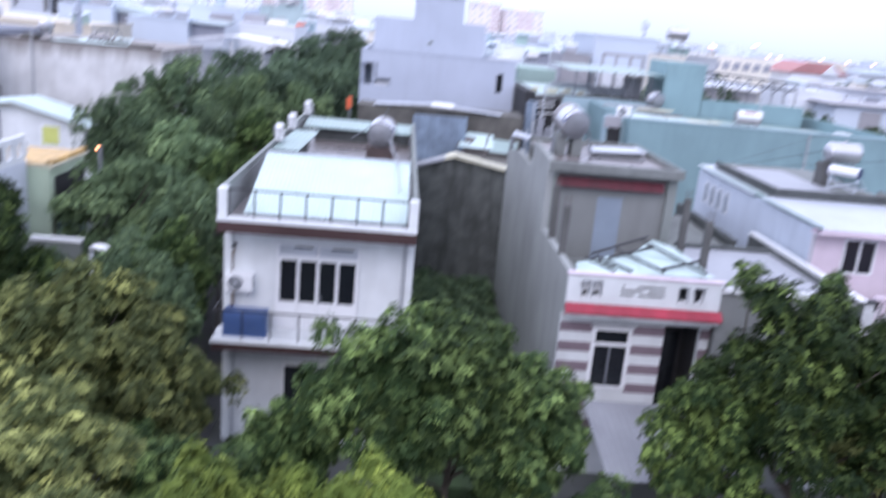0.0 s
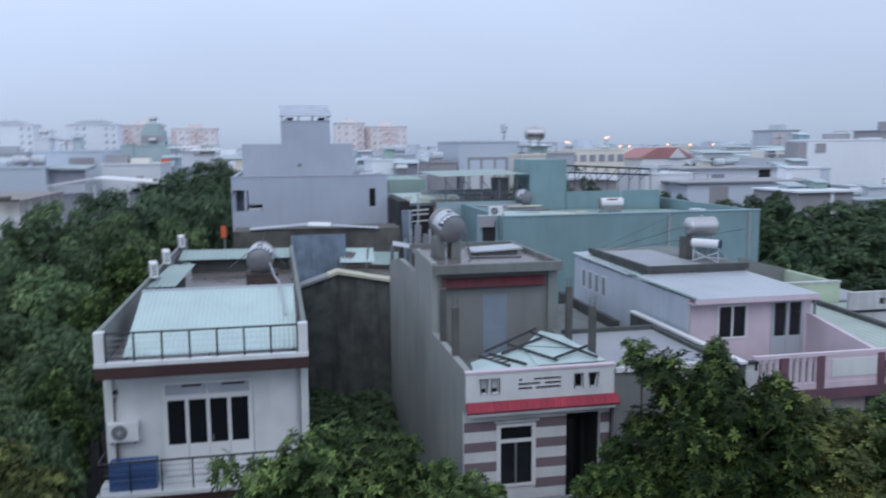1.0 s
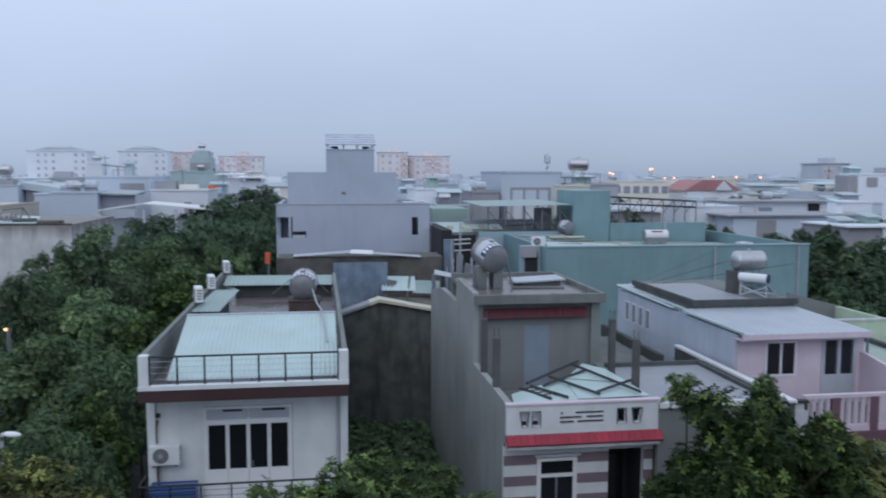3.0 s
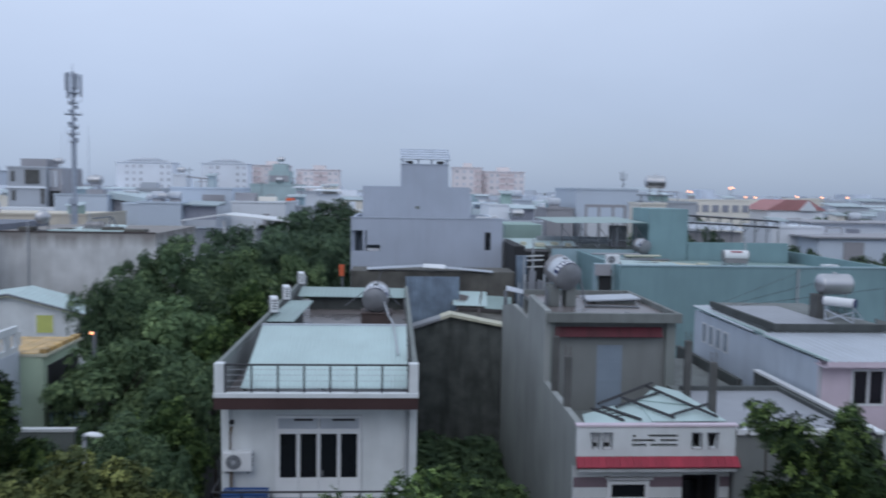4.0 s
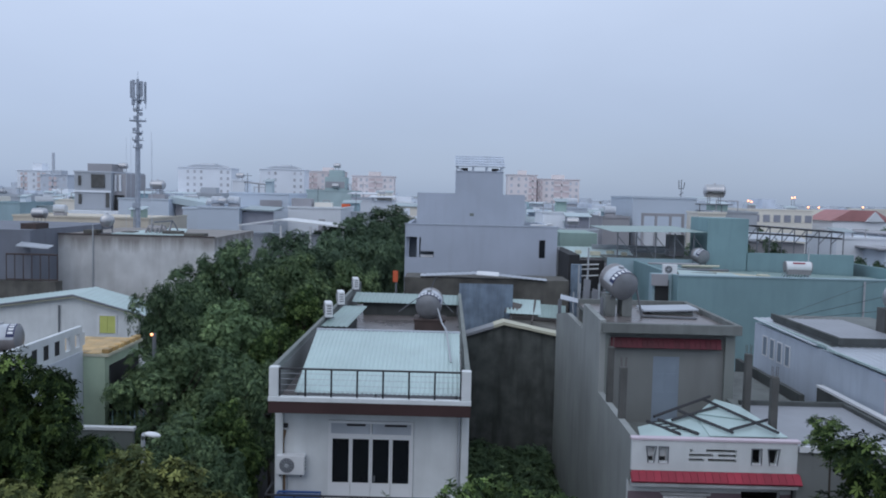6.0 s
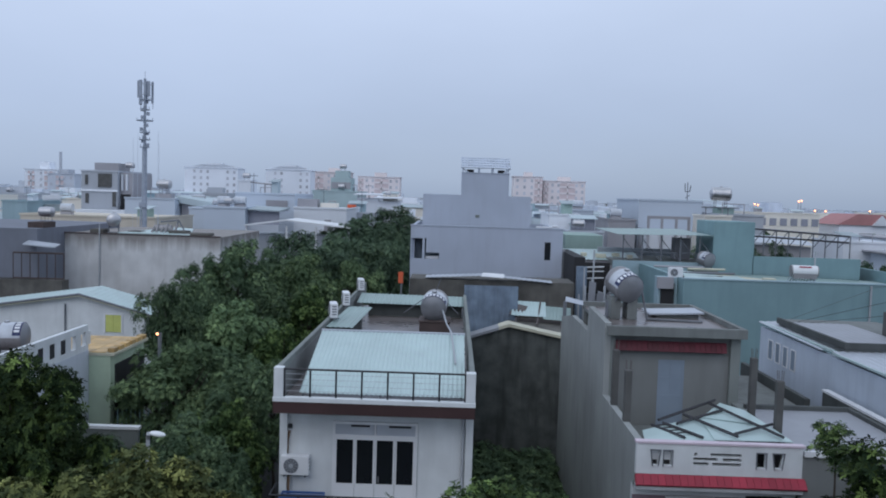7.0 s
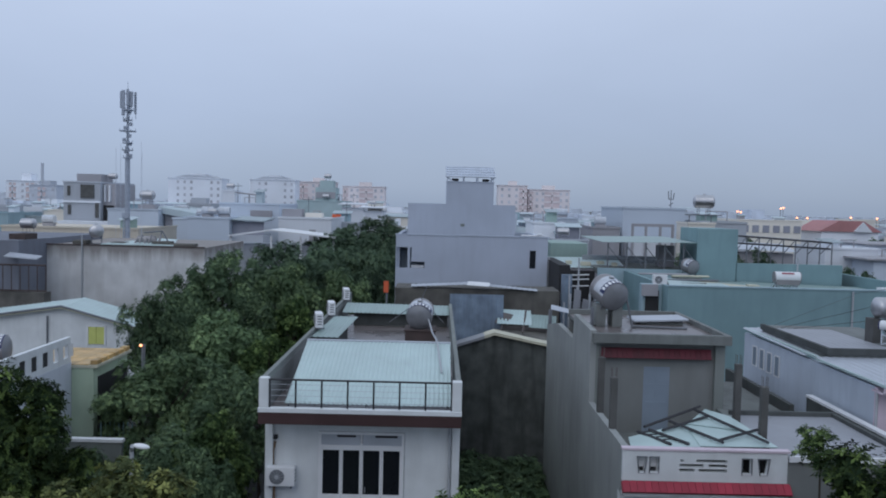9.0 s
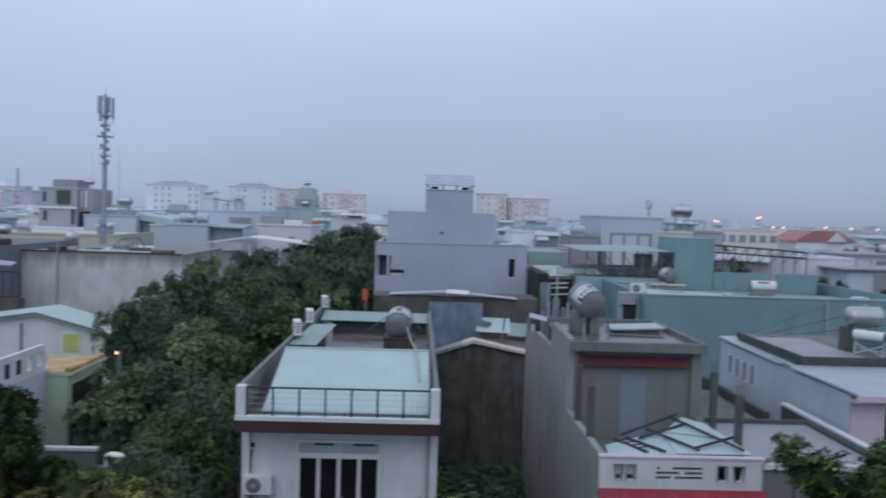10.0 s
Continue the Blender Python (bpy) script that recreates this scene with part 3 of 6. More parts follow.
brail = part("balcony_rail", rods([((X0 - 0.1, 21.99, 4.67), (X1 + 0.06, 21.99, 4.67)), ((X0 - 0.1, 21.99, 4.67), (X0 - 0.1, 22.98, 4.67)), ((X1 + 0.06, 21.99, 4.67), (X1 + 0.06, 22.98, 4.67))], 0.03), "iron", wh, "black iron balcony railing")
for k in range(8):
    x = X0 - 0.1 + (X1 - X0 + 0.16) * k / 7
    part("baluster", rods([((x, 21.99, 3.83), (x, 21.99, 4.67))], 0.022, 6), "iron", brail)
for z in (4.0, 4.18, 4.36, 4.52):
    part("wire", rods([((X0 - 0.1, 21.99, z), (X1 + 0.06, 21.99, z))], 0.008, 5), "iron_grey", brail)
# lower window and pipes
lw = part("lower_window", boxes((-3.0, -2.92, 22.95, 23.05, 0.4, 2.75), (-0.98, -0.9, 22.95, 23.05, 0.4, 2.75), (-2.92, -0.98, 22.95, 23.05, 2.67, 2.75), (-2.0, -1.92, 22.95, 23.05, 0.4, 2.67)), "frame_white", wh)
part("pane", boxes((-2.92, -2.0, 22.99, 23.01, 0.4, 2.67)), "glass", lw)
part("pane", boxes((-1.92, -0.98, 22.99, 23.01, 0.4, 2.67)), "glass", lw)
part("drain_pipe", rods([((X1 - 0.26, 22.92, 0.1), (X1 - 0.26, 22.92, 6.97))], 0.045), "pvc", wh, "grey drain pipe")
part("drain_pipe", rods([((X0 + 0.3, 22.93, 0.1), (X0 + 0.3, 22.93, 4.9))], 0.03), "pvc", wh, "grey drain pipe")
part("wall_lamp", boxes((-4.55, -4.42, 22.9, 23.0, 6.28, 6.40), bevel=0.02), "iron", wh)
part("pipe_lagging", rods([((-4.55, 22.93, 5.55), (-4.55, 22.93, 5.95)), ((-4.55, 22.93, 5.95), (-4.5, 22.97, 6.2)), ((-4.5, 22.93, 4.1), (-4.5, 22.93, 4.95))], 0.04, 7), "lag", wh, "brown lagged pipe")
part("door_handle", boxes((-1.96, -1.92, 22.92, 22.95, 4.78, 4.95)), "iron_grey", wh)
for k in range(3):
    z = 3.83 + 0.25 * k
    crate = thing("storage_crate", "blue slatted plastic crate stacked on the balcony", "crate", (-4.0, 22.4, z), group="blue crates")
    for rail_z in (0.0, 0.085, 0.17):
        part("slat", boxes((-4.62, -3.4, 22.15, 22.19, z + rail_z, z + rail_z + 0.06), (-4.62, -3.4, 22.63, 22.67, z + rail_z, z + rail_z + 0.06), bevel=0.008), "blue_plastic", crate)
    part("end_panel", boxes((-4.62, -4.58, 22.19, 22.63, z, z + 0.23), bevel=0.008), "blue_plastic", crate)
    part("end_panel", boxes((-3.44, -3.4, 22.19, 22.63, z, z + 0.23), bevel=0.008), "blue_plastic", crate)
    part("base", boxes((-4.58, -3.44, 22.19, 22.63, z, z + 0.03)), "blue_plastic", crate)
# terrace roofs
tr = thing("terrace_roof", "mint corrugated metal lean-to roof on the terrace", "roof", (-2, 24, 7.3))
part("corrugated_sheet", sheet((-4.15, 22.42, 7.44), (4.6, 0, 0), (0, 3.9, 1.10)), "tin_mint", tr)
part("ridge_flashing", boxes((-4.17, 0.47, 26.28, 26.42, 8.50, 8.58)), "tin_white", tr)
part("support", rods([((x, 26.2, 7.28), (x, 26.2, 8.5)) for x in (-4.05, -1.9, 0.35)] + [((x, 22.5, 7.28), (x, 22.5, 7.43)) for x in (-4.05, -1.9, 0.35)], 0.03, 6), "iron_grey", tr)
solo("roof_hose", rods([((-0.35, 33.7, 8.3), (-0.15, 30, 8.3)), ((-0.15, 30, 8.3), (0.02, 26.35, 8.62)), ((0.02, 26.35, 8.62), (0.18, 24.2, 8.02))], 0.03, 6), "pvc", "grey water pipe lying over the metal roof", "pipe")
sr = thing("stair_roof", "green metal sheet over the stair hatch", "roof", (-3.7, 33, 7.3))
part("metal_sheet", sheet((-4.6, 29.8, 8.08), (1.0, 0, 0.0), (0.25, 4.9, 0.1), wave=0.2), "tin_green", sr)
part("hatch_wall", boxes((-4.45, -3.75, 30.5, 34.4, 7.28, 8.0)), "concrete_dark", sr)
br = thing("rear_roof", "green metal sheet over the rear terrace", "roof", (-2, 40, 7.3))
part("metal_sheet", sheet((-4.4, 38.0, 7.92), (5.0, 0, -0.04), (0, 1.9, 0.22), wave=0.2), "tin_green", br)
part("rear_room", boxes((-3.9, 0.5, 38.4, 41.7, 7.28, 7.82)), "concrete_dark", br)
solo("tank_pedestal", boxes((-1.3, -0.05, 33.6, 35.0, 7.28, 7.78), (-1.34, -0.01, 33.56, 35.04, 7.78, 7.84), bevel=0.01), "umber", "brown brick pedestal under the water tank", "pedestal")
t1 = water_tank("round stainless steel water tank with printed band", 0.54, 0.9, legs=0.1)
t1.matrix_basis = pose(-0.68, 34.3, 7.84, 15, 0, -6)
for a, b in (((-0.68, 34.2, 9.05), (-2.0, 34.6, 8.0)), ((-0.68, 34.2, 9.05), (0.3, 34.4, 8.05)), ((-0.68, 34.2, 9.0), (-0.45, 33.9, 9.6))):
    part("stay_rod", rods([(a, b)], 0.02, 5), "iron_grey", wh)
for x, y, z in ((-4.62, 31.3, 8.24), (-4.62, 34.9, 8.24), (-4.62, 40.5, 8.24)):
    copy_thing(AC, pose(x + 0.1, y, z, 0, 0, -78))

# ---- unfinished grey house ----
gh = thing("grey_house", "narrow unfinished grey cement house with striped front", "house", (7.4, 30, 0))
G0, G1 = 5.15, 9.65
# Side wall takes the lightened render, its extra light put into the colour.
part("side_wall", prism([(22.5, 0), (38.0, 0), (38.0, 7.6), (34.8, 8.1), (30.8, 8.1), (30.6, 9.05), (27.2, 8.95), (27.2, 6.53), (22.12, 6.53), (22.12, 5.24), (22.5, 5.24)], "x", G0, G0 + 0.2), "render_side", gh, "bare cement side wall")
part("side_wall", boxes((G1 - 0.2, G1, 22.6, 38.0, 0, 6.4)), "render_grey", gh)
part("parapet", pierced(G0, G1, 21.98, 22.12, 5.64, 6.48, [(5.55, 5.80, 5.88, 6.30), (5.90, 6.12, 5.88, 6.30), (6.70, 7.12, 5.918, 5.996), (7.22, 8.0, 5.918, 5.996), (6.70, 7.36, 6.048, 6.126), (7.5, 8.0, 6.048, 6.126), (6.72, 6.80, 6.178, 6.256), (7.16, 8.0, 6.178, 6.256), (8.42, 8.66, 5.88, 6.30), (8.85, 9.15, 5.88, 6.30)]), "white", gh, "white pierced parapet")
part("parapet_cap", boxes((G0 - 0.03, G1 + 0.06, 21.94, 22.16, 6.48, 6.55), bevel=0.01), "pink", gh, "pink coping")
part("back_board", boxes((5.4, 6.3, 22.2, 22.22, 5.8, 6.4)), "frame_white", gh)
for a, b in ((5.55, 5.80), (5.90, 6.12), (8.42, 8.66), (8.85, 9.15)):
    lean = 0.065 if a in (5.55, 8.85) else 0.0
    part("opening_trim", prism([(a + lean - 0.03, 5.85), (a + lean, 5.85), (a, 6.32), (a - 0.03, 6.32)], "y", 21.965, 21.98), "iron_grey", gh)
    part("opening_trim", prism([(b - lean, 5.85), (b - lean + 0.03, 5.85), (b + 0.03, 6.32), (b, 6.32)], "y", 21.965, 21.98), "iron_grey", gh)
    part("opening_trim", boxes((a, b, 21.965, 21.98, 6.29, 6.32)), "iron_grey", gh)
    part("opening_sill", boxes((a + lean, b - lean, 21.95, 21.98, 5.86, 5.89)), "frame_white", gh)
for wide0, wide1, trim0, trim1 in ((5.55, 5.80, 0.07, 0.05), (8.85, 9.15, 0.06, 0.08)):
    part("corner_fill", prism([(wide0, 5.88), (wide0 + trim0, 5.88), (wide0, 6.29)], "y", 21.985, 22.115), "white", gh)
    part("corner_fill", prism([(wide1, 5.88), (wide1, 6.29), (wide1 - trim1, 5.88)], "y", 21.985, 22.115), "white", gh)
# Dark strips paint the shade at the foot of the left openings.
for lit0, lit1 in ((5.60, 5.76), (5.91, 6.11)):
    part("painted_shadow_gap", boxes((lit0, lit1, 22.185, 22.2, 5.8, 5.97)), "void", gh)
# Near-black board paints the shade seen through the slots.
part("slot_shade_board", boxes((6.6, 8.1, 22.16, 22.18, 5.6, 6.45)), "void", gh)
aw = part("awning", prism([(21.82, 5.34), (21.98, 5.56), (21.98, 5.60), (21.78, 5.38)], "x", G0 - 0.02, G1 + 0.1), "red_tile", gh, "red tiled awning")
tile = to_mesh("tile", prism([(21.76, 5.385), (21.98, 5.605), (21.98, 5.635), (21.74, 5.41)], "x", -0.10, 0.09), M["red_tile"])
for k in range(23):
    o = part("tile", tile, None, aw)
    o.location = (G0 + 0.1 + 0.199 * k, 0, 0)
part("awning_soffit", boxes((G0, G1, 21.84, 22.3, 5.24, 5.33)), "old_white", gh)
fw = pierced(G0, G1, 22.3, 22.5, 0, 5.24, [(6.22, 7.22, 2.95, 4.80), (8.28, 9.36, 0, 5.0)])
fwall = part("front_wall", fw, "white", gh)
for k in range(6):
    z = 1.55 + 0.62 * k
    spans = [(G0, 8.28)] if z < 2.6 else [(G0, 6.12), (7.32, 8.28)]
    for a, b in spans + [(9.36, G1)]:
        part("stripe", boxes((a, b, 22.285, 22.3, z, z + 0.29)), "mauve", fwall, "mauve painted stripe")
gw = part("window_unit", boxes((6.12, 6.24, 22.24, 22.36, 2.9, 4.84), (7.20, 7.32, 22.24, 22.36, 2.9, 4.84), (6.24, 7.20, 22.24, 22.36, 4.74, 4.84), (6.24, 7.20, 22.24, 22.36, 4.26, 4.36), (6.24, 7.20, 22.24, 22.36, 2.9, 2.98)), "frame_white", gh)
part("mullion", boxes((6.68, 6.74, 22.26, 22.34, 2.98, 4.26)), "iron_grey", gw)
part("pane", boxes((6.24, 7.20, 22.29, 22.31, 4.36, 4.74)), "glass", gw)
part("pane", boxes((6.24, 6.68, 22.29, 22.31, 2.98, 4.26)), "glass", gw)
part("pane", boxes((6.74, 7.20, 22.29, 22.31, 2.98, 4.26)), "glass", gw)
part("lintel", boxes((6.05, 7.4, 22.15, 22.3, 4.9, 4.96)), "old_white", gh)
# Entrance walls take the shade colour, so the recess is painted dark.
rec = part("entrance_recess", boxes((8.28, 9.36, 23.6, 23.7, 0, 5.24), (8.2, 8.28, 22.5, 23.7, 0, 5.24), (9.36, 9.44, 22.5, 23.7, 0, 5.24)), "void", gh, "recessed entrance with shade put into its dark colour")
part("door_leaf", boxes((8.4, 9.2, 23.52, 23.6, 0.2, 4.4)), "glass", rec)
part("terrace_floor", boxes((G0 + 0.2, G1 - 0.2, 22.12, 33, 5.24, 5.5)), "slab", gh)
# upper room
part("room_wall", pierced(G0 + 0.2, G1, 27.35, 27.5, 5.5, 8.6, [(7.0, 7.88, 5.5, 7.75)]), "render_light", gh, "bare cement upper room wall")
part("room_wall", boxes((G1 - 0.15, G1, 27.5, 33, 5.5, 8.6)), "render_light", gh)
part("room_wall", boxes((G0 + 0.2, G1 - 0.15, 32.9, 33, 5.5, 8.6)), "render_light", gh)
part("room_pier", boxes((G0 + 0.2, G0 + 0.36, 27.18, 27.35, 5.5, 8.6)), "render_grey", gh)
part("room_pier", boxes((G1 - 0.3, G1 + 0.02, 27.2, 27.35, 5.5, 8.6)), "render_grey", gh)
dr = part("upper_door", pierced(7.0, 7.88, 27.36, 27.42, 5.5, 7.75, [(7.07, 7.41, 6.55, 7.1), (7.47, 7.81, 6.55, 7.1), (7.07, 7.41, 7.16, 7.68), (7.47, 7.81, 7.16, 7.68), (7.07, 7.81, 5.6, 6.45)]), "door_blue", gh, "dull blue metal door")
part("door_panel", boxes((7.03, 7.85, 27.374, 27.41, 5.55, 7.72)), "door_blue", dr)
band = part("tile_band", boxes((5.5, 9.2, 27.2, 27.35, 8.05, 8.38)), "dark_red", gh, "dark red tile band")
bt = to_mesh("tile", prism([(27.08, 8.06), (27.2, 8.36), (27.2, 8.39), (27.05, 8.08)], "x", -0.085, 0.08), M["dark_red"])
for k in range(21):
    o = part("tile", bt, None, band)
    o.location = (5.6 + 0.175 * k, 0, 0)
part("room_slab", boxes((G0 + 0.2, G1 + 0.08, 26.85, 33.2, 8.6, 8.72)), "slab", gh)
part("roof_rim", boxes((G0, G1 + 0.1, 26.8, 26.98, 8.6, 8.92), (G1 - 0.06, G1 + 0.1, 26.98, 33.2, 8.6, 8.92), (G0 + 0.2, G1 - 0.06, 33.05, 33.2, 8.6, 8.92), bevel=0.01), "slab", gh, "raised cement roof rim")
part("roof_floor", boxes((G0 + 0.2, G1 - 0.06, 26.98, 33.05, 8.72, 8.74)), "wet_floor", gh)
for x, y, z0, z1 in ((5.28, 24.0, 6.4, 8.05), (5.28, 25.9, 6.4, 8.3), (9.5, 25.5, 5.5, 8.25), (9.5, 23.4, 5.5, 8.0)):
    c = part("column", boxes((x - 0.1, x + 0.1, y - 0.1, y + 0.1, z0, z1), bevel=0.01), "column", gh, "bare concrete column stub")
    part("rebar", rods([((x + a, y + b, z1), (x + a * 1.2, y + b, z1 + 0.3)) for a in (-0.06, 0.06) for b in (-0.06, 0.06)], 0.008, 4), "tin_rust", c)
# sheets and iron bars left on the terrace
db = thing("loose_roof_sheets", "pale metal sheets with black iron bars lying on the terrace", "roof sheet", (7.4, 24, 5.5))
part("sheet", panel(((5.42, 22.25, 6.50), (7.45, 22.3, 6.52), (7.55, 24.3, 6.66), (5.55, 23.1, 6.52))), "tin_mint", db)
part("sheet", panel(((7.35, 22.28, 6.55), (9.5, 22.3, 6.56), (9.35, 23.6, 6.62), (7.45, 24.2, 6.70))), "tin_mint", db)
part("sheet", panel(((7.5, 24.0, 6.72), (9.3, 23.5, 6.66), (9.1, 25.0, 6.72), (8.5, 25.5, 6.80))), "tin_mint", db)
for x, y0, y1, z in ((5.7, 22.4, 23.1, 6.48), (7.4, 22.4, 24.2, 6.5), (9.15, 22.4, 24.6, 6.54)):
    part("trestle", boxes((x - 0.05, x + 0.05, y0, y1, 5.5, z)), "void", db)
for a, b in (((6.2, 23.9, 6.62), (8.35, 25.5, 6.88)), ((6.25, 23.6, 6.62), (7.05, 22.35, 6.58)), ((7.0, 24.2, 6.74), (8.0, 22.35, 6.64)), ((8.05, 25.2, 6.86), (9.25, 22.35, 6.66)), ((6.6, 23.4, 6.66), (8.3, 24.6, 6.80)), ((8.0, 22.6, 6.64), (9.35, 23.4, 6.74)), ((5.9, 23.5, 6.58), (6.55, 22.35, 6.56))):
    part("iron_bar", rods([(a, b)], 0.045, 4), "iron", db)
for k in range(4):
    part("rung", rods([((5.98 + 0.14 * k, 23.36 - 0.24 * k, 6.6), (6.36 + 0.14 * k, 23.42 - 0.24 * k, 6.62))], 0.02, 4), "iron", db)
# tank on concrete legs
for x in (5.95, 6.55):
    part("tank_pier", boxes((x - 0.18, x + 0.18, 29.6, 30.5, 8.74, 9.5), bevel=0.015), "slab", gh, "bare concrete tank pier")
t2 = water_tank("large stainless steel water tank with blue printed band", 0.53, 0.98, legs=0.02)
t2.matrix_basis = pose(6.2, 30.0, 9.47, 17, 0, 20)
for a, b in (((6.9, 29.8, 9.8), (7.1, 29.6, 8.74)), ((5.5, 29.0, 8.74), (5.5, 29.0, 9.5)), ((5.6, 29.4, 8.74), (5.6, 29.4, 9.4)), ((7.1, 29.6, 8.78), (9.0, 29.3, 8.78))):
    part("roof_pipe", rods([(a, b)], 0.045, 6), "iron_grey", gh, "dark water pipe")
hatch = thing("roof_hatch", "pale tilted metal hatch cover on the roof", "hatch", (8.3, 31, 8.742))
part("curb", boxes((7.65, 9.2, 30.45, 31.5, 8.742, 8.84)), "slab", hatch)
part("cover", prism([(7.35, 8.845), (9.35, 8.93), (9.35, 8.99), (7.35, 8.9)], "y", 30.25, 31.65), "tin_white", hatch)
part("prop", boxes((9.05, 9.2, 30.5, 31.4, 8.84, 8.916)), "iron_grey", hatch)

# ---- behind the empty plot ----
pw = thing("plot_wall", "blackened concrete gable wall behind the empty plot", "wall", (3, 40, 0), kind="structure")
part("wall_body", prism([(0.72, 0), (5.6, 0), (5.6, 6.2), (2.85, 6.72), (0.72, 6.0)], "y", 40, 40.3), "plot_concrete", pw)
part("coping", prism([(0.72, 6.0), (2.35, 6.55), (2.35, 6.68), (0.72, 6.14)], "y", 39.8, 40.9), "roof_grey", pw, "grey metal coping")
part("coping", prism([(2.36, 6.55), (2.85, 6.72), (4.2, 6.465), (4.2, 6.60), (2.85, 6.87), (2.36, 6.7)], "y", 39.82, 40.9), "cream", pw, "cream metal coping")
part("coping", prism([(4.21, 6.463), (5.6, 6.2), (5.6, 6.33), (4.21, 6.58)], "y", 39.78, 40.9), "cream", pw, "cream metal coping")
bh = thing("shed", "blue-grey metal shed with patched sheets", "shed", (3, 46, 0))
part("wall_sheet", sheet((0.7, 45.5, 5.2), (3.0, 0, 0), (0, 0.02, 2.9), wave=0.3, amp=0.03), "tin_blue", bh, "blue-grey metal sheet")
part("shed_body", boxes((0.75, 6.6, 45.6, 48.0, 0, 6.0)), "tin_rust", bh)
part("roof_sheet", sheet((3.3, 44.6, 6.62), (1.9, 0, -0.05), (0.2, 2.4, 0.5), wave=0.2), "tin_mint", bh, "green metal roof sheet")
part("roof_sheet", sheet((5.0, 44.3, 6.5), (1.5, 0, -0.08), (0.3, 2.2, 0.42), wave=0.2), "tin_green", bh, "green metal roof sheet")
part("patch_sheet", panel(((3.2, 44.9, 6.66), (3.9, 44.7, 6.6), (4.3, 46.0, 6.95), (3.6, 46.4, 7.05)), 0.03), "tin_rust", bh)
for x, z in ((3.4, 6.3), (4.6, 6.4), (5.9, 6.2)):
    part("purlin", rods([((x, 43.6, z - 0.1), (x + 0.5, 46.8, z + 0.7))], 0.05, 5), "tin_rust", bh)
part("lower_sheet", panel(((3.0, 42.2, 6.05), (6.4, 42.0, 5.95), (6.5, 44.6, 6.2), (3.1, 44.8, 6.3)), 0.03), "rear_wall", bh, "dark weathered lower sheet")
part("post", rods([((5.55, 40.3, 0.0), (5.6, 40.3, 8.0))], 0.09, 6), "iron_grey", bh)
bb = thing("rear_house", "low brown-walled house with pale metal roof edge", "house", (2, 50, 0))
part("wall", boxes((-2.5, 7.2, 48.2, 51, 0, 8.1)), "rear_wall", bb)
part("roof_sheet", sheet((-1.57, 48.0, 8.2), (3.37, 0, 0.2), (0, 1.1, 0.04), wave=0.3), "tin_white", bb)
part("roof_sheet", sheet((1.8, 47.97, 8.42), (4.1, 0, -0.33), (0, 0.9, 0.04), wave=0.3), "tin_white", bb)
part("ridge_sheet", panel(((1.7, 47.6, 8.42), (3.0, 47.6, 8.36), (3.1, 48.4, 8.5), (1.8, 48.4, 8.56)), 0.03), "frame_white", bb)
solo("sign_pole", rods([((-2.9, 46.8, 0.0), (-2.9, 46.8, 8.1))], 0.05, 8), "iron_grey", "thin grey pole beside the trees", "pole")
solo("orange_sign", boxes((-3.08, -2.8, 46.7, 46.75, 7.95, 8.6), bevel=0.01), "orange", "small orange sheet on a pole", "sign")

# ---- lilac house with stair tower ----
ml = thing("lilac_house", "plain lilac-grey house with a stair tower", "house", (2.5, 60, 0))
part("lower_wall", pierced(-2.97, 7.6, 57, 57.3, 0, 10.9, [(-2.9, -2.14, 8.6, 10.03), (-1.98, -0.95, 8.6, 9.05), (-1.98, -1.87, 9.05, 10.03), (6.35, 6.78, 8.75, 10.0)]), "lilac", ml)
part("side_wall", boxes((-2.97, -2.7, 57.3, 68, 0, 10.9)), "lilac", ml)
part("side_wall", boxes((7.3, 7.6, 57.3, 68, 0, 10.9)), "lilac", ml)
part("back_wall", boxes((-2.7, 7.3, 67.8, 68, 0, 10.9)), "lilac", ml)
part("recess_wall", boxes((-2.69, -0.4, 58.3, 58.4, 8.0, 10.29)), "door_blue", ml)
part("loggia_sill", boxes((-1.9, -1.0, 57.35, 57.6, 8.6, 8.78)), "frame_white", ml)
part("white_bundle", boxes((5.8, 7.4, 57.5, 58.2, 10.97, 11.06), (6.9, 7.3, 57.45, 57.9, 11.06, 11.16), bevel=0.03), "frame_white", ml)
part("corner_pipe", rods([((7.72, 57.1, 0), (7.72, 57.1, 9.6))], 0.06, 8), "pvc", ml)
part("lower_roof", boxes((-2.7, 7.3, 57.3, 68, 10.3, 10.5)), "slab", ml)
part("coping", boxes((-3.02, 7.65, 56.96, 57.34, 10.9, 10.97)), "lilac", ml)
part("window", boxes((6.35, 6.78, 57.1, 57.15, 8.75, 10.0)), "glass", ml)
part("upper_wall", boxes((-2.29, 5.54, 60, 66, 10.5, 13.12)), "lilac", ml)
part("tower", boxes((0.48, 3.93, 60.01, 64, 13.12, 14.72)), "lilac", ml)
part("tower_coping", boxes((0.44, 3.97, 59.96, 60.2, 14.72, 14.78)), "lilac", ml)
for post_x in (0.55, 1.75, 2.75, 3.86):
    part("tower_post", rods([((post_x, 60.1, 14.72), (post_x, 60.1, 15.12)), ((post_x, 62.2, 14.72), (post_x, 62.2, 15.9))], 0.045, 6), "lattice", ml)
for foot_x, head_x in ((0.98, 0.45), (3.48, 4.0)):
    part("rack_strut", rods([((foot_x, 60.1, 14.75), (head_x, 60.1, 15.12))], 0.045, 6), "lattice", ml)
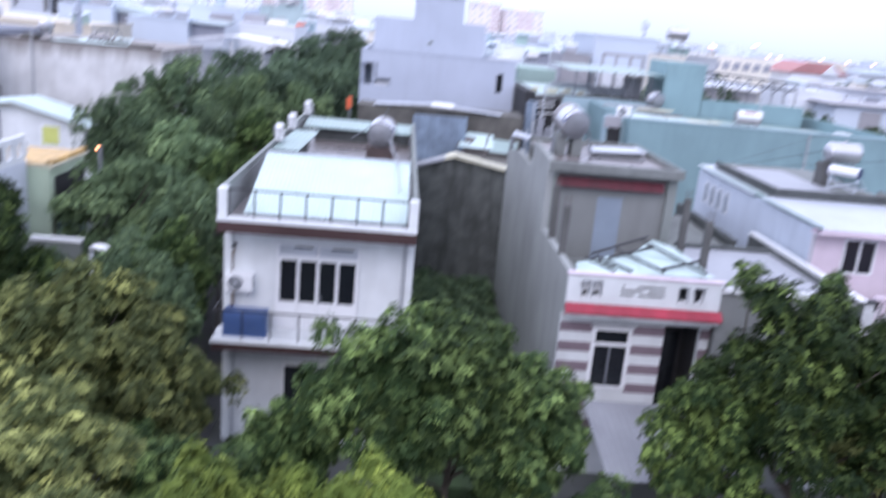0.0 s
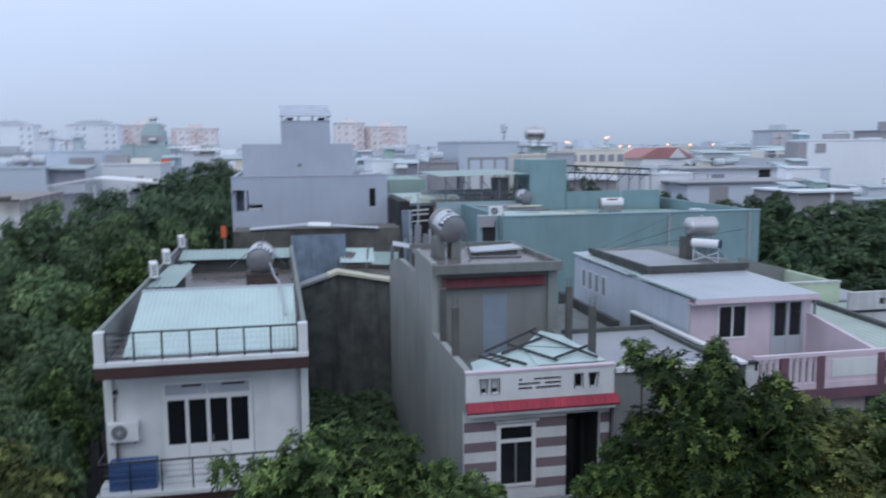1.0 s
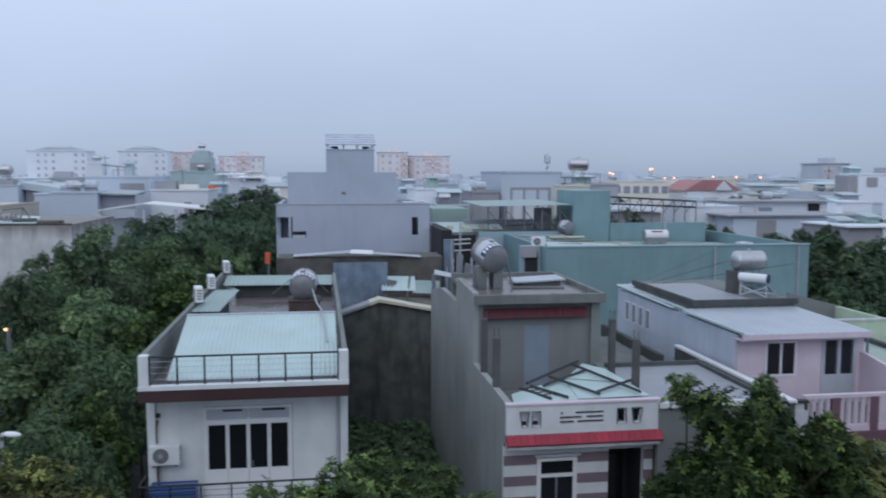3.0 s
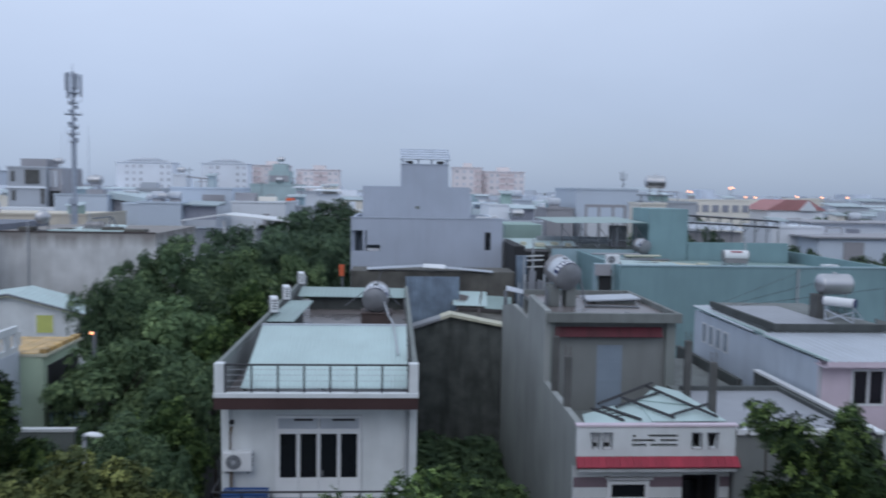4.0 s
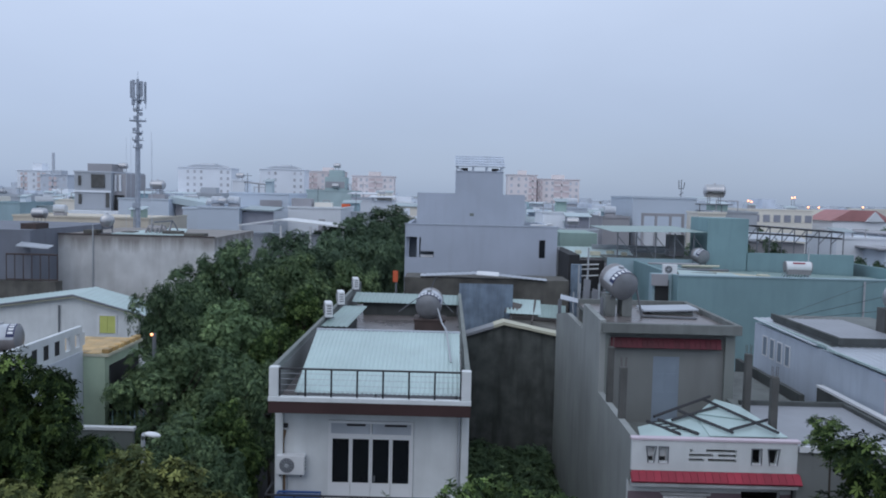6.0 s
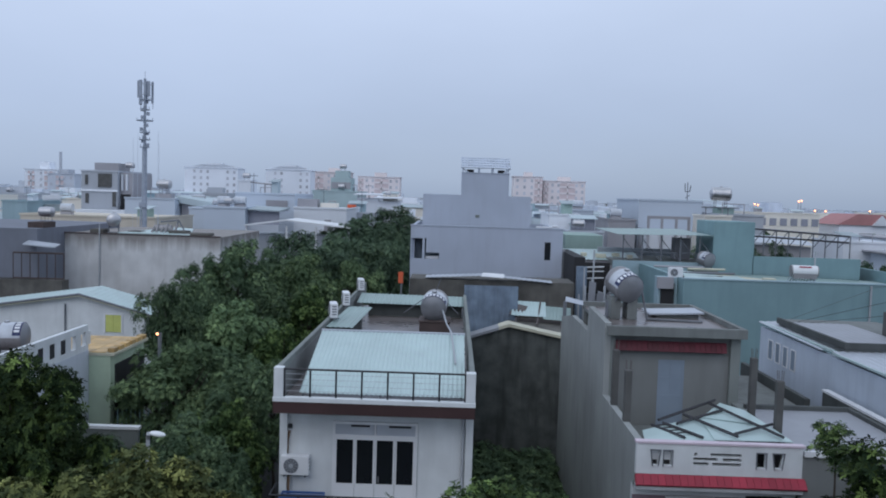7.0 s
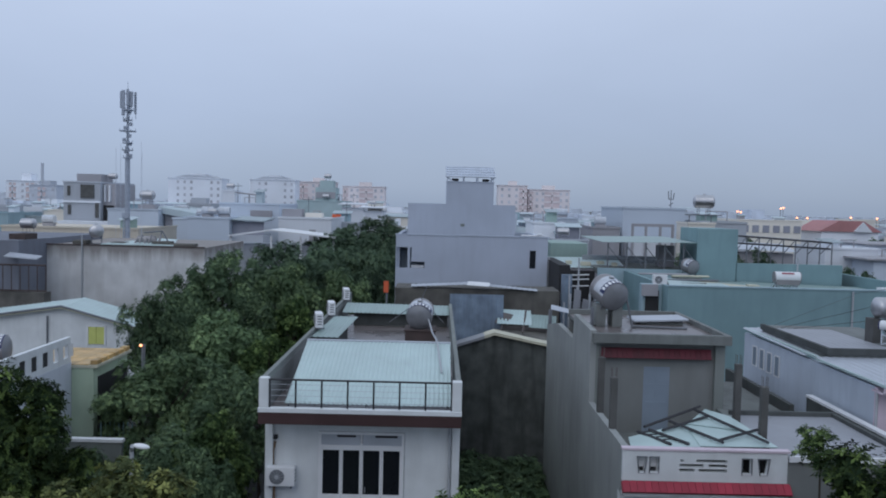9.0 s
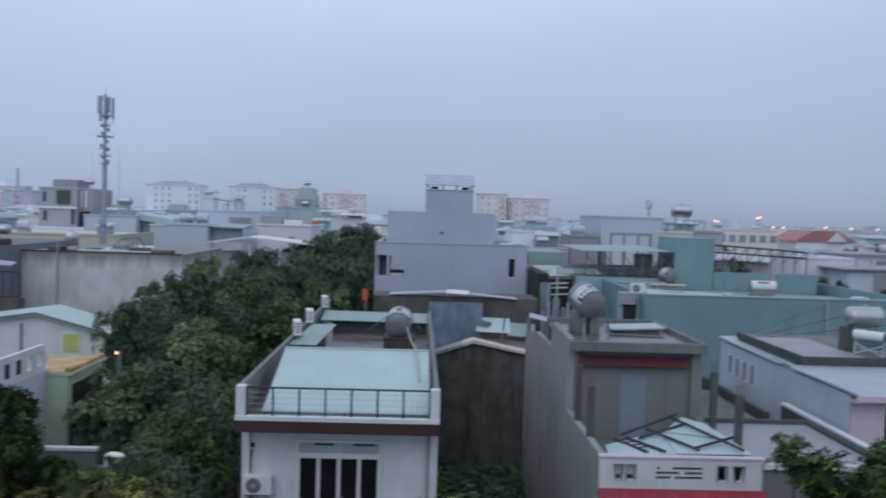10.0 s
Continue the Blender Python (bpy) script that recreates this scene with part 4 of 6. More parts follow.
rack = part("tower_rack", rods([((0.4, 59.95 + 0.58 * k, 15.12 + 0.2 * k), (4.05, 59.95 + 0.58 * k, 15.12 + 0.2 * k)) for k in range(5)], 0.045, 6), "lattice", ml, "pale tilted steel rack on the stair tower")
for k in range(17):
    part("slat", rods([((0.42 + 0.226 * k, 59.95, 15.12), (0.42 + 0.226 * k, 62.27, 15.92))], 0.03, 5), "lattice", rack)
part("rack_sheet", panel(((0.42, 59.97, 15.09), (4.03, 59.97, 15.09), (4.03, 62.25, 15.88), (0.42, 62.25, 15.88)), 0.02), "lattice", rack)
for drum_x in (1.1, 3.35):
    part("small_drum", rods([((drum_x - 0.25, 60.5, 14.86), (drum_x + 0.25, 60.5, 14.86))], 0.14, 12), "iron", ml, "small dark drum")
part("patch", boxes((1.55, 1.85, 59.97, 59.995, 11.5, 11.7)), "render_grey", ml)

# ---- teal buildings ----
tl = thing("teal_warehouse", "long blank teal-painted warehouse wall", "warehouse", (21, 52, 0))
part("front_wall", boxes((12.7, 28.9, 45, 45.25, 0, 8.85)), "teal", tl)
part("side_wall", boxes((28.65, 28.9, 45.25, 60, 0, 8.85)), "teal", tl)
part("side_wall", boxes((12.7, 12.95, 45.25, 56, 0, 8.85)), "teal", tl)
part("coping", boxes((12.65, 28.95, 44.95, 45.3, 8.85, 8.92)), "teal_light", tl)
part("roof_sheet", sheet((12.9, 45.3, 8.1), (8.0, 0, 0.2), (0, 10.5, 0.0), wave=0.35), "tin_green", tl, "green metal roof")
part("roof_sheet", sheet((20.9, 45.3, 8.3), (7.8, 0, -0.2), (0, 10.5, 0.0), wave=0.35), "tin_green", tl, "green metal roof")
part("drain_pipe", rods([((22.9, 44.93, 0), (22.9, 44.93, 8.8))], 0.06), "pvc", tl)
part("drain_pipe", rods([((28.2, 44.93, 0), (28.2, 44.93, 8.8))], 0.05), "pvc", tl)
t2b = thing("teal_house", "pale teal house with metal roof and tall stair block", "house", (18, 60, 0))
part("low_wall", boxes((10.9, 17.6, 55.9, 56.0, 0, 9.0)), "teal_light", t2b)
part("stair_block", boxes((17.68, 20.45, 56, 60, 0, 11.85)), "teal", t2b)
part("step_wall", boxes((20.4, 27.7, 56, 56.3, 0, 9.55)), "teal", t2b)
part("step_roof", boxes((20.4, 27.7, 56.3, 66, 8.9, 9.1)), "slab", t2b)
part("canopy_roof", sheet((11.2, 55.7, 10.78), (6.4, 0, 0.1), (-0.4, 7, 0.15), wave=0.4), "tin_green", t2b)
for k in range(5):
    x = 11.6 + 1.3 * k
    part("canopy_post", rods([((x, 56.1, 9.0), (x, 56.1, 10.75))], 0.05, 6), "iron_grey", t2b)
    part("brace", rods([((x, 56.1, 10.5), (x + 1.2, 56.1, 9.1))], 0.03, 6), "iron_grey", t2b)
part("canopy_rail", rods([((11.6, 56.1, 9.6), (16.8, 56.1, 9.6))], 0.03, 6), "iron_grey", t2b)
part("canopy_floor", boxes((10.9, 17.6, 56.0, 63, 8.6, 8.98)), "slab", t2b)
part("canopy_room", boxes((15.9, 17.0, 59, 60, 8.98, 10.5)), "far_brown", t2b)
part("back_wall", boxes((11.0, 17.6, 62.5, 62.7, 8.98, 9.5)), "far_grey", t2b)
part("truss_roof", sheet((20.5, 57.0, 11.42), (6.7, 0, -0.35), (0, 1.2, 0.05), wave=0.4), "iron_grey", t2b)
for k in range(9):
    x = 20.6 + 0.85 * k
    part("truss_post", rods([((x, 57.0, 9.1), (x, 57.0, 11.45 - 0.045 * k))], 0.042, 6), "iron_grey", t2b)
    if k < 8:
        part("brace", rods([((x, 57.0, 10.2), (x + 0.85, 57.0, 11.4 - 0.045 * k))], 0.036, 6), "iron_grey", t2b)
part("truss_beam", rods([((20.5, 57.0, 11.4), (27.3, 57.0, 11.05)), ((20.5, 57.0, 10.9), (27.3, 57.0, 10.62))], 0.06, 6), "iron", t2b)
part("rear_shed_roof", sheet((21.5, 63.0, 10.25), (6.2, 0, -0.2), (0, 3.0, 0.5), wave=0.4), "tin_white", t2b)
part("rear_shed_wall", boxes((21.6, 27.6, 63.6, 66, 0, 9.9)), "far_brown", t2b)
part("low_roof", sheet((7.9, 57.5, 8.85), (5.4, 0, 0.05), (0.6, 6.5, 0.35), wave=0.3), "tin_mint", t2b)
part("shed_wall", boxes((8.4, 10.9, 57.6, 64, 0, 8.8)), "far_brown", t2b)
part("green_block", boxes((9.0, 12.0, 66, 72, 0, 10.2)), "sage", t2b)

# ---- pink house ----
ph = thing("pink_house", "pale pink house with pale metal roof and balcony", "house", (16.8, 28, 0))
P0, P1 = 14.2, 19.0
part("front_wall", pierced(P0, P1, 26, 26.2, 5.0, 7.5, [(15.25, 16.42, 6.0, 7.24), (17.38, 18.7, 5.0, 7.3)]), "pink", ph)
part("lower_wall", boxes((P0, P1, 23.0, 23.2, 0, 4.85)), "pink", ph)
part("side_wall", boxes((P0, P0 + 0.18, 26.2, 37.5, 0, 7.5)), "blue_wall", ph, "pale blue side wall")
part("side_wall", boxes((P0, P0 + 0.18, 23.2, 26.2, 0, 5.0)), "blue_wall", ph)
part("side_wall", boxes((P1 - 0.18, P1, 26.2, 37.5, 0, 7.5)), "pink", ph)
part("upper_floor", boxes((P0, P1, 22.7, 26, 4.85, 5.0)), "slab", ph)
pwin = part("window_unit", boxes((15.25, 15.32, 25.96, 26.06, 6.0, 7.24), (16.35, 16.42, 25.96, 26.06, 6.0, 7.24), (15.32, 16.35, 25.96, 26.06, 7.17, 7.24), (15.32, 16.35, 25.96, 26.06, 6.0, 6.07), (15.8, 15.87, 25.96, 26.06, 6.07, 7.17)), "frame_white", ph)
part("pane", boxes((15.32, 15.8, 26.0, 26.02, 6.07, 7.17)), "glass", pwin)
part("pane", boxes((15.87, 16.35, 26.0, 26.02, 6.07, 7.17)), "glass", pwin)
pdo = part("door_unit", boxes((17.38, 17.5, 25.96, 26.06, 5.0, 7.3), (18.58, 18.7, 25.96, 26.06, 5.0, 7.3), (17.5, 18.58, 25.96, 26.06, 7.22, 7.3), (17.98, 18.1, 25.96, 26.06, 5.0, 7.22), (17.5, 17.98, 25.98, 26.04, 5.0, 6.0), (18.1, 18.58, 25.98, 26.04, 5.0, 6.0)), "tin_white", ph)
part("pane", boxes((17.55, 17.93, 26.0, 26.02, 6.0, 7.22)), "glass", pdo)
part("pane", boxes((18.15, 18.53, 26.0, 26.02, 6.0, 7.22)), "glass", pdo)
part("side_screen", prism([(22.58, 5.0), (26.0, 5.0), (26.0, 6.8), (22.58, 6.3)], "x", P1 - 0.15, P1), "pink", ph)
part("verge_flashing", boxes((P0 - 0.05, P0 + 0.06, 30.1, 37.5, 7.66, 7.74), (P0 - 0.14, P0 - 0.08, 25.4, 30.1, 7.62, 7.70)), "tin_mint", ph, "mint metal verge flashing")
part("corner_pipe", rods([((P0 - 0.06, 25.92, 0), (P0 - 0.06, 25.92, 7.4))], 0.045, 8), "pvc", ph)
part("corner_pipe", rods([((P1 + 0.06, 25.9, 5.2), (P1 + 0.06, 25.9, 7.4))], 0.045, 8), "iron_grey", ph)
part("balcony_wall", boxes((14.5, 19.25, 22.4, 22.55, 6.2, 6.32), (14.5, 19.25, 22.4, 22.55, 5.15, 5.35), (17.0, 19.1, 22.42, 22.53, 5.35, 6.2)), "pink", ph, "pink balcony parapet")
part("balcony_panel", boxes((17.25, 18.9, 22.40, 22.42, 5.5, 6.08)), "white", ph)
part("balcony_slab", boxes((14.4, 19.3, 22.35, 23.2, 4.8, 5.15)), "plum", ph, "plum balcony slab")
for x in (15.55, 16.85, 19.05):
    part("balcony_pier", boxes((x - 0.13, x + 0.13, 22.37, 22.58, 5.15, 6.22)), "plum", ph)
for k in range(10):
    x = 14.62 + 0.235 * k
    if abs(x - 15.55) > 0.2:
        part("baluster", boxes((x - 0.06, x + 0.06, 22.43, 22.52, 5.35, 6.2), bevel=0.02), "pink", ph)
part("front_fascia", boxes((P0 - 0.1, P1 - 0.1, 25.4, 25.5, 7.42, 7.6)), "pink", ph)
part("roof_sheet", sheet((P0 - 0.1, 25.4, 7.6), (4.82, 0, 0), (0, 4.8, 0.12), wave=0.3), "tin_white", ph, "pale metal roof")
part("eave_soffit", boxes((P0 - 0.1, P1 - 0.12, 25.5, 26.2, 7.36, 7.42)), "pink", ph)
part("tank_deck", boxes((P0 + 0.4, P1 - 0.1, 30.2, 36.5, 7.5, 8.0)), "slab", ph, "cement tank deck")
part("deck_sheet", sheet((P0 + 0.5, 30.3, 8.02), (2.4, 0, 0), (0, 5.0, 0.0), wave=0.3), "roof_grey", ph, "grey metal deck sheet")
part("deck_rim", boxes((P0 + 0.3, P1, 30.1, 30.25, 7.82, 8.06), (P0 + 0.3, P0 + 0.45, 30.25, 36.5, 7.82, 8.06)), "concrete_dark", ph)
part("back_roof", sheet((P0 - 0.15, 31.0, 7.62), (1.2, 0, 0.05), (0, 6.4, 0.1), wave=0.3), "tin_white", ph)
for k in range(4):
    part("side_window", boxes((P0 - 0.02, P0 + 0.01, 33.6 + 0.8 * k, 34.0 + 0.8 * k, 6.25, 7.05)), "door_blue", ph)
    part("side_window_frame", boxes((P0 - 0.03, P0 + 0.01, 33.54 + 0.8 * k, 33.6 + 0.8 * k, 6.2, 7.1), (P0 - 0.03, P0 + 0.01, 34.0 + 0.8 * k, 34.06 + 0.8 * k, 6.2, 7.1), (P0 - 0.03, P0 + 0.01, 33.6 + 0.8 * k, 34.0 + 0.8 * k, 7.05, 7.1), (P0 - 0.03, P0 + 0.01, 33.6 + 0.8 * k, 34.0 + 0.8 * k, 6.2, 6.25)), "frame_white", ph)
t3 = water_tank("stainless steel water tank on a high stand", 0.42, 1.2, legs=0.9, band=False, dull=False)
t3.matrix_basis = pose(18.0, 32.3, 8.05, 0, 0, 90)
sh = solar_heater("white solar water heater with dark glass tubes on the deck")
sh.matrix_basis = pose(17.5, 30.95, 8.05, 0, 0, 130) @ Matrix.Scale(0.76, 4)
part("tank_plinth", boxes((17.15, 17.5, 32.0, 32.6, 8.0, 8.95)), "column", ph, "dark concrete tank plinth")

# ---- low house between grey and pink houses ----
lh = thing("low_house", "low grey house with flat light roof and dark edges", "house", (11.8, 25, 0))
part("front_wall", boxes((9.66, 13.1, 22.0, 22.2, 0, 6.3)), "render_light", lh)
part("back_wall", boxes((9.66, 13.1, 26.4, 26.6, 0, 6.3)), "render_light", lh)
part("side_wall", boxes((12.9, 13.1, 22.2, 26.4, 0, 6.3)), "render_light", lh)
part("roof", boxes((9.66, 13.1, 21.95, 26.6, 6.3, 6.38)), "roof_grey", lh, "flat grey roof")
part("edge", boxes((9.66, 13.15, 26.5, 26.65, 6.38, 6.52), (13.0, 13.15, 22.0, 26.5, 6.38, 6.50)), "concrete_dark", lh, "dark roof edge")
part("front_edge", boxes((9.68, 13.15, 21.9, 22.0, 6.26, 6.42)), "frame_white", lh)
gate = thing("yard_gate_wall", "white yard wall with black top rail beside the low house", "wall", (13.7, 22, 0), kind="structure")
part("wall_body", boxes((13.17, 14.35, 22.05, 22.2, 0, 5.98)), "old_white", gate)
part("top_rail", boxes((13.17, 14.4, 22.0, 22.22, 6.22, 6.29)), "iron", gate, "black top rail")
part("upper_panel", boxes((13.6, 14.3, 22.08, 22.16, 5.98, 6.22)), "old_white", gate)
for x in (13.2, 13.36, 13.52, 14.36):
    part("post", boxes((x - 0.03, x + 0.03, 22.06, 22.16, 5.98, 6.22)), "iron", gate)
bw = thing("boundary_wall", "dark cement boundary wall with white metal capping", "wall", (14, 26, 0), kind="structure")
part("wall_body", boxes((13.75, 13.95, 22.0, 30.0, 0, 6.25)), "concrete_dark", bw)
part("capping", boxes((13.73, 13.99, 21.95, 30.05, 6.25, 6.33)), "frame_white", bw)
part("wall_body", boxes((13.2, 13.4, 30.2, 37, 0, 5.9)), "concrete_dark", bw)
lr = thing("rear_low_house", "low house with pale roof behind the terrace", "house", (11.5, 32, 0))
part("wall", boxes((9.9, 13.1, 27.6, 36, 0, 5.4)), "render_light", lr)
part("roof", boxes((9.8, 13.2, 27.5, 36, 5.4, 5.5)), "slab", lr)
# Solid block in the shade colour stands in for a dark interior.
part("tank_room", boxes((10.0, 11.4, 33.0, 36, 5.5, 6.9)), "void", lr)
part("tank_room_roof", boxes((9.9, 11.6, 32.8, 36.2, 6.9, 7.0)), "tin_white", lr)

# ---- pale green house ----
pg = thing("green_house", "pale green house with flat metal roof", "house", (22, 27, 0))
part("front_wall", boxes((19.4, 22.2, 22.0, 22.2, 0, 5.85)), "pale_green", pg)
part("wall", boxes((19.4, 22.2, 22.2, 32.5, 0, 5.6)), "pale_green", pg)
part("roof_sheet", sheet((19.35, 21.9, 5.88), (2.9, 0, 0), (0, 10.6, 0.32), wave=0.3), "green_roof", pg)
part("side_parapet", prism([(21.9, 0), (32.6, 0), (32.6, 6.42), (21.9, 6.02)], "x", 22.2, 22.42), "concrete_dark", pg, "dark stained side parapet")
part("rear_parapet", boxes((19.3, 25.5, 33.0, 33.2, 0, 6.5), (25.3, 25.5, 33.2, 40, 0, 6.5)), "pale_green", pg)
part("rear_coping", boxes((19.25, 25.55, 32.96, 33.24, 6.5, 6.58)), "old_white", pg)
part("rear_upstand", prism([(22.8, 0), (27.8, 0), (27.8, 5.9), (25.4, 6.55), (22.8, 7.2)], "y", 37.0, 37.2), "render_light", pg)
part("rear_roof", boxes((25.5, 27.8, 33.3, 37.0, 5.5, 5.6), (19.5, 25.3, 33.2, 37.0, 5.8, 5.9)), "roof_grey", pg)
part("end_parapet", pierced(24.5, 26.6, 31.0, 31.2, 0, 6.4, [(26.0, 26.3, 5.8, 6.1)]), "old_white", pg)
part("end_edge", boxes((24.45, 26.65, 30.95, 31.0, 5.5, 5.6)), "iron", pg)
# Board behind the hole carries painted shade.
part("end_recess", boxes((25.9, 26.4, 31.3, 31.35, 5.6, 6.3)), "void", pg)
part("end_roof", boxes((22.45, 26.6, 31.2, 32.95, 5.4, 5.55)), "green_roof", pg)

# ---- houses beyond the lane ----
th = thing("terrace_house", "grey-white house with pierced terrace parapet", "house", (-17, 25, 0))
part("side_wall", boxes((-13.6, -13.4, 18, 30, 0, 6.9)), "far_grey", th)
part("wall", boxes((-21, -13.6, 18, 30, 0, 6.75)), "old_white", th)
part("parapet", boxes((-13.58, -13.42, 18, 30, 6.9, 7.1), (-13.58, -13.42, 18, 28.0, 7.6, 7.84), (-13.58, -13.42, 29.4, 30, 7.6, 7.84), (-13.58, -13.42, 28.0, 29.4, 7.6, 7.84)), "white", th)
for k in range(16):
    y = 18.1 + 0.78 * k
    part("parapet_pier", boxes((-13.57, -13.43, y, y + 0.42, 7.1, 7.6)), "white", th)
part("parapet_slab", boxes((-13.56, -13.44, 26.0, 28.4, 7.1, 7.6)), "void", th)
part("roof_floor", boxes((-21, -13.6, 18, 30, 6.75, 6.9)), "wet_floor", th)
t4 = water_tank("stainless steel water tank with blue print on a terrace", 0.5, 1.2, legs=0.1)
t4.matrix_basis = pose(-15.9, 29.0, 6.9, 0, 0, 100)
tb = thing("tiled_house", "pale green house with yellow tiled terrace edge", "house", (-13, 33, 0))
part("wall", boxes((-16.0, -12.6, 30.02, 33.3, 0, 6.7)), "pale_green", tb)
part("rear_wall", boxes((-16.0, -12.62, 33.3, 38, 0, 5.6)), "old_white", tb)
# Flat dark panel on the wall, painted shade in place of depth.
part("painted_side_recess", boxes((-12.6, -12.55, 30.4, 33.2, 0.2, 6.3)), "void", tb)
part("balcony_slab", boxes((-12.6, -12.1, 30.3, 33.3, 4.9, 5.02)), "pale_green", tb)
part("balcony_rail", rods([((-12.12, 30.3, 5.8), (-12.12, 33.3, 5.8)), ((-12.12, 30.32, 5.0), (-12.12, 30.32, 5.8)), ((-12.12, 33.28, 5.0), (-12.12, 33.28, 5.8))], 0.03, 6), "iron", tb)
part("roof", boxes((-16.05, -12.45, 29.98, 33.4, 6.7, 6.80)), "cream", tb)
ytile = to_mesh("tile", boxes((-0.13, 0.13, -0.2, 0.2, 0, 0.17), bevel=0.02), M["yellow_tile"])
for k in range(6):
    o = part("tile", ytile, None, tb)
    o.location = (-12.62, 30.3 + 0.56 * k, 6.8)
fl = to_mesh("tile", boxes((-0.26, 0.26, -0.27, 0.27, 0, 0.03)), M["yellow_tile"])
for i in range(5):
    for k in range(6):
        o = part("tile", fl, None, tb)
        o.location = (-13.05 - 0.54 * i, 30.3 + 0.56 * k, 6.8)
yw = thing("yard_wall", "low yard wall with a white coping", "wall", (-11.6, 27, 0), kind="structure")
part("wall_body", boxes((-12.6, -10.4, 27.0, 27.15, 0, 4.85)), "render_grey", yw)
part("coping", boxes((-12.65, -10.35, 26.95, 27.2, 4.85, 4.95)), "frame_white", yw)
for k in range(8):
    part("fence_bar", rods([((-11.9 + 0.16 * k, 29.0, 0), (-11.9 + 0.16 * k, 29.0, 5.0))], 0.02, 5), "teal", yw)
gs = thing("gable_shed", "white gabled hall with pale green metal roof", "hall", (-21, 50, 0))
part("gable_wall", prism([(-26, 0), (-17.0, 0), (-17.0, 5.95), (-20.5, 6.85), (-26, 6.1)], "y", 45, 45.3), "white", gs)
part("side_wall", boxes((-17.2, -17.0, 45.3, 49, 0, 5.8)), "old_white", gs)
part("back_wall", boxes((-26, -17.2, 48.8, 49, 0, 5.8)), "old_white", gs)
part("roof_sheet", sheet((-20.5, 44.7, 6.95), (3.9, 0, -1.02), (-0.6, 4.4, 0), wave=0.3), "tin_mint", gs)
part("roof_sheet", sheet((-27, 44.7, 6.0), (6.5, 0, 0.95), (-0.6, 4.4, 0), wave=0.3), "tin_mint", gs)
part("verge", prism([(-26.2, 6.0), (-20.5, 6.87), (-16.6, 5.84), (-16.6, 5.96), (-20.5, 7.02), (-26.2, 6.15)], "y", 44.65, 44.75), "cream", gs)
for x0 in (-19.15, -18.71):
    part("shutter", boxes((x0, x0 + 0.42, 44.95, 45.0, 4.9, 5.85)), "yellow", gs, "lime yellow shutter leaf")
part("shutter_frame", boxes((-19.25, -19.16, 44.94, 45.0, 4.85, 5.93), (-18.28, -18.2, 44.94, 45.0, 4.85, 5.93), (-19.16, -18.28, 44.94, 45.0, 5.86, 5.93)), "frame_white", gs)
part("wall_pipe", rods([((-21.4, 44.93, 0), (-21.4, 44.93, 6.4))], 0.05, 8), "iron_grey", gs)
part("eave_gutter", rods([((-20.5, 44.62, 7.0), (-16.6, 44.62, 5.97)), ((-26.2, 44.62, 6.13), (-20.5, 44.62, 7.0))], 0.06, 6), "iron_grey", gs)
cb = thing("concrete_hall", "large old rain-stained concrete building", "hall", (-24, 64, 0))
part("wall", boxes((-28.6, -17.1, 60, 72, 0, 9.45)), "concrete_old", cb)
part("coping", boxes((-28.7, -17.1, 59.94, 60.2, 9.45, 9.52)), "umber", cb)
part("wall_pipe", rods([((-26.0, 59.9, 0), (-26.0, 59.9, 10.2))], 0.05, 8), "pvc", cb)
for x0, x1, z in ((-27.2, -26.2, 9.75), (-21.3, -20.0, 9.8), (-20.2, -18.2, 9.66), (-24.4, -23.4, 9.68)):
    part("roof_litter", boxes((x0, x1, 61.0, 62.2, 9.45, z), bevel=0.04), "rear_wall", cb)
part("collector_frame", rods([((-21.6, 63, 9.45), (-21.2, 63, 10.5)), ((-20.6, 63, 9.45), (-21.2, 63, 10.5)), ((-22.6, 63, 10.35), (-21.2, 63, 10.5))], 0.06, 6), "iron_grey", cb)
part("drum", rods([((-22.9, 62.6, 9.85), (-21.6, 62.6, 9.85))], 0.28, 14), "steel_dull", cb)
part("roof_sheet", panel(((-24.8, 60.3, 9.6), (-19.5, 60.3, 9.56), (-21.0, 66, 9.75), (-22.5, 66, 9.8)), 0.1), "tin_mint", cb)
for k in range(6):
    part("scrap", rods([((-22.8 + 0.35 * k, 61.5, 9.45), (-22.6 + 0.35 * k, 61.7, 10.0 + 0.25 * (k % 2)))], 0.09, 6), "steel_dull", cb)
dh = thing("grey_block", "dull violet-grey house with barred yard", "house", (-36, 55, 0))
part("wall", boxes((-40, -28.62, 56, 70, 0, 9.9)), "violet_grey", dh)
part("tank_pedestal", boxes((-29.9, -28.8, 57.2, 59, 9.9, 10.3)), "umber", dh)
part("lean_to", panel(((-29.2, 55.2, 8.9), (-27.0, 55.2, 8.75), (-27.0, 56.0, 8.9), (-29.2, 56.0, 9.1)), 0.08), "tin_white", dh)
part("annex", boxes((-36.0, -26.42, 55.0, 56, 0, 6.47)), "rear_wall", dh, "stained brown lower wall")
cage = part("cage_rail", rods([((-29.90, 55.3, 8.29), (-26.42, 55.3, 8.29))], 0.06, 6), "umber", dh, "dark red-brown cage rail")
part("low_rail", rods([((-29.90, 55.3, 6.57), (-26.42, 55.3, 6.57))], 0.05, 6), "umber", cage)
for k in range(7):
    bar_x = -29.90 + 0.580 * k
    part("bar", rods([((bar_x, 55.3, 6.42), (bar_x, 55.3, 8.29))], 0.035, 5), "umber", cage)

# fixtures round the teal houses
# Doorway is a near-black slab, its shade put into the colour.
part("doorway", boxes((11.75, 12.5, 46.1, 46.2, 5.5, 8.5)), "void", t2b)
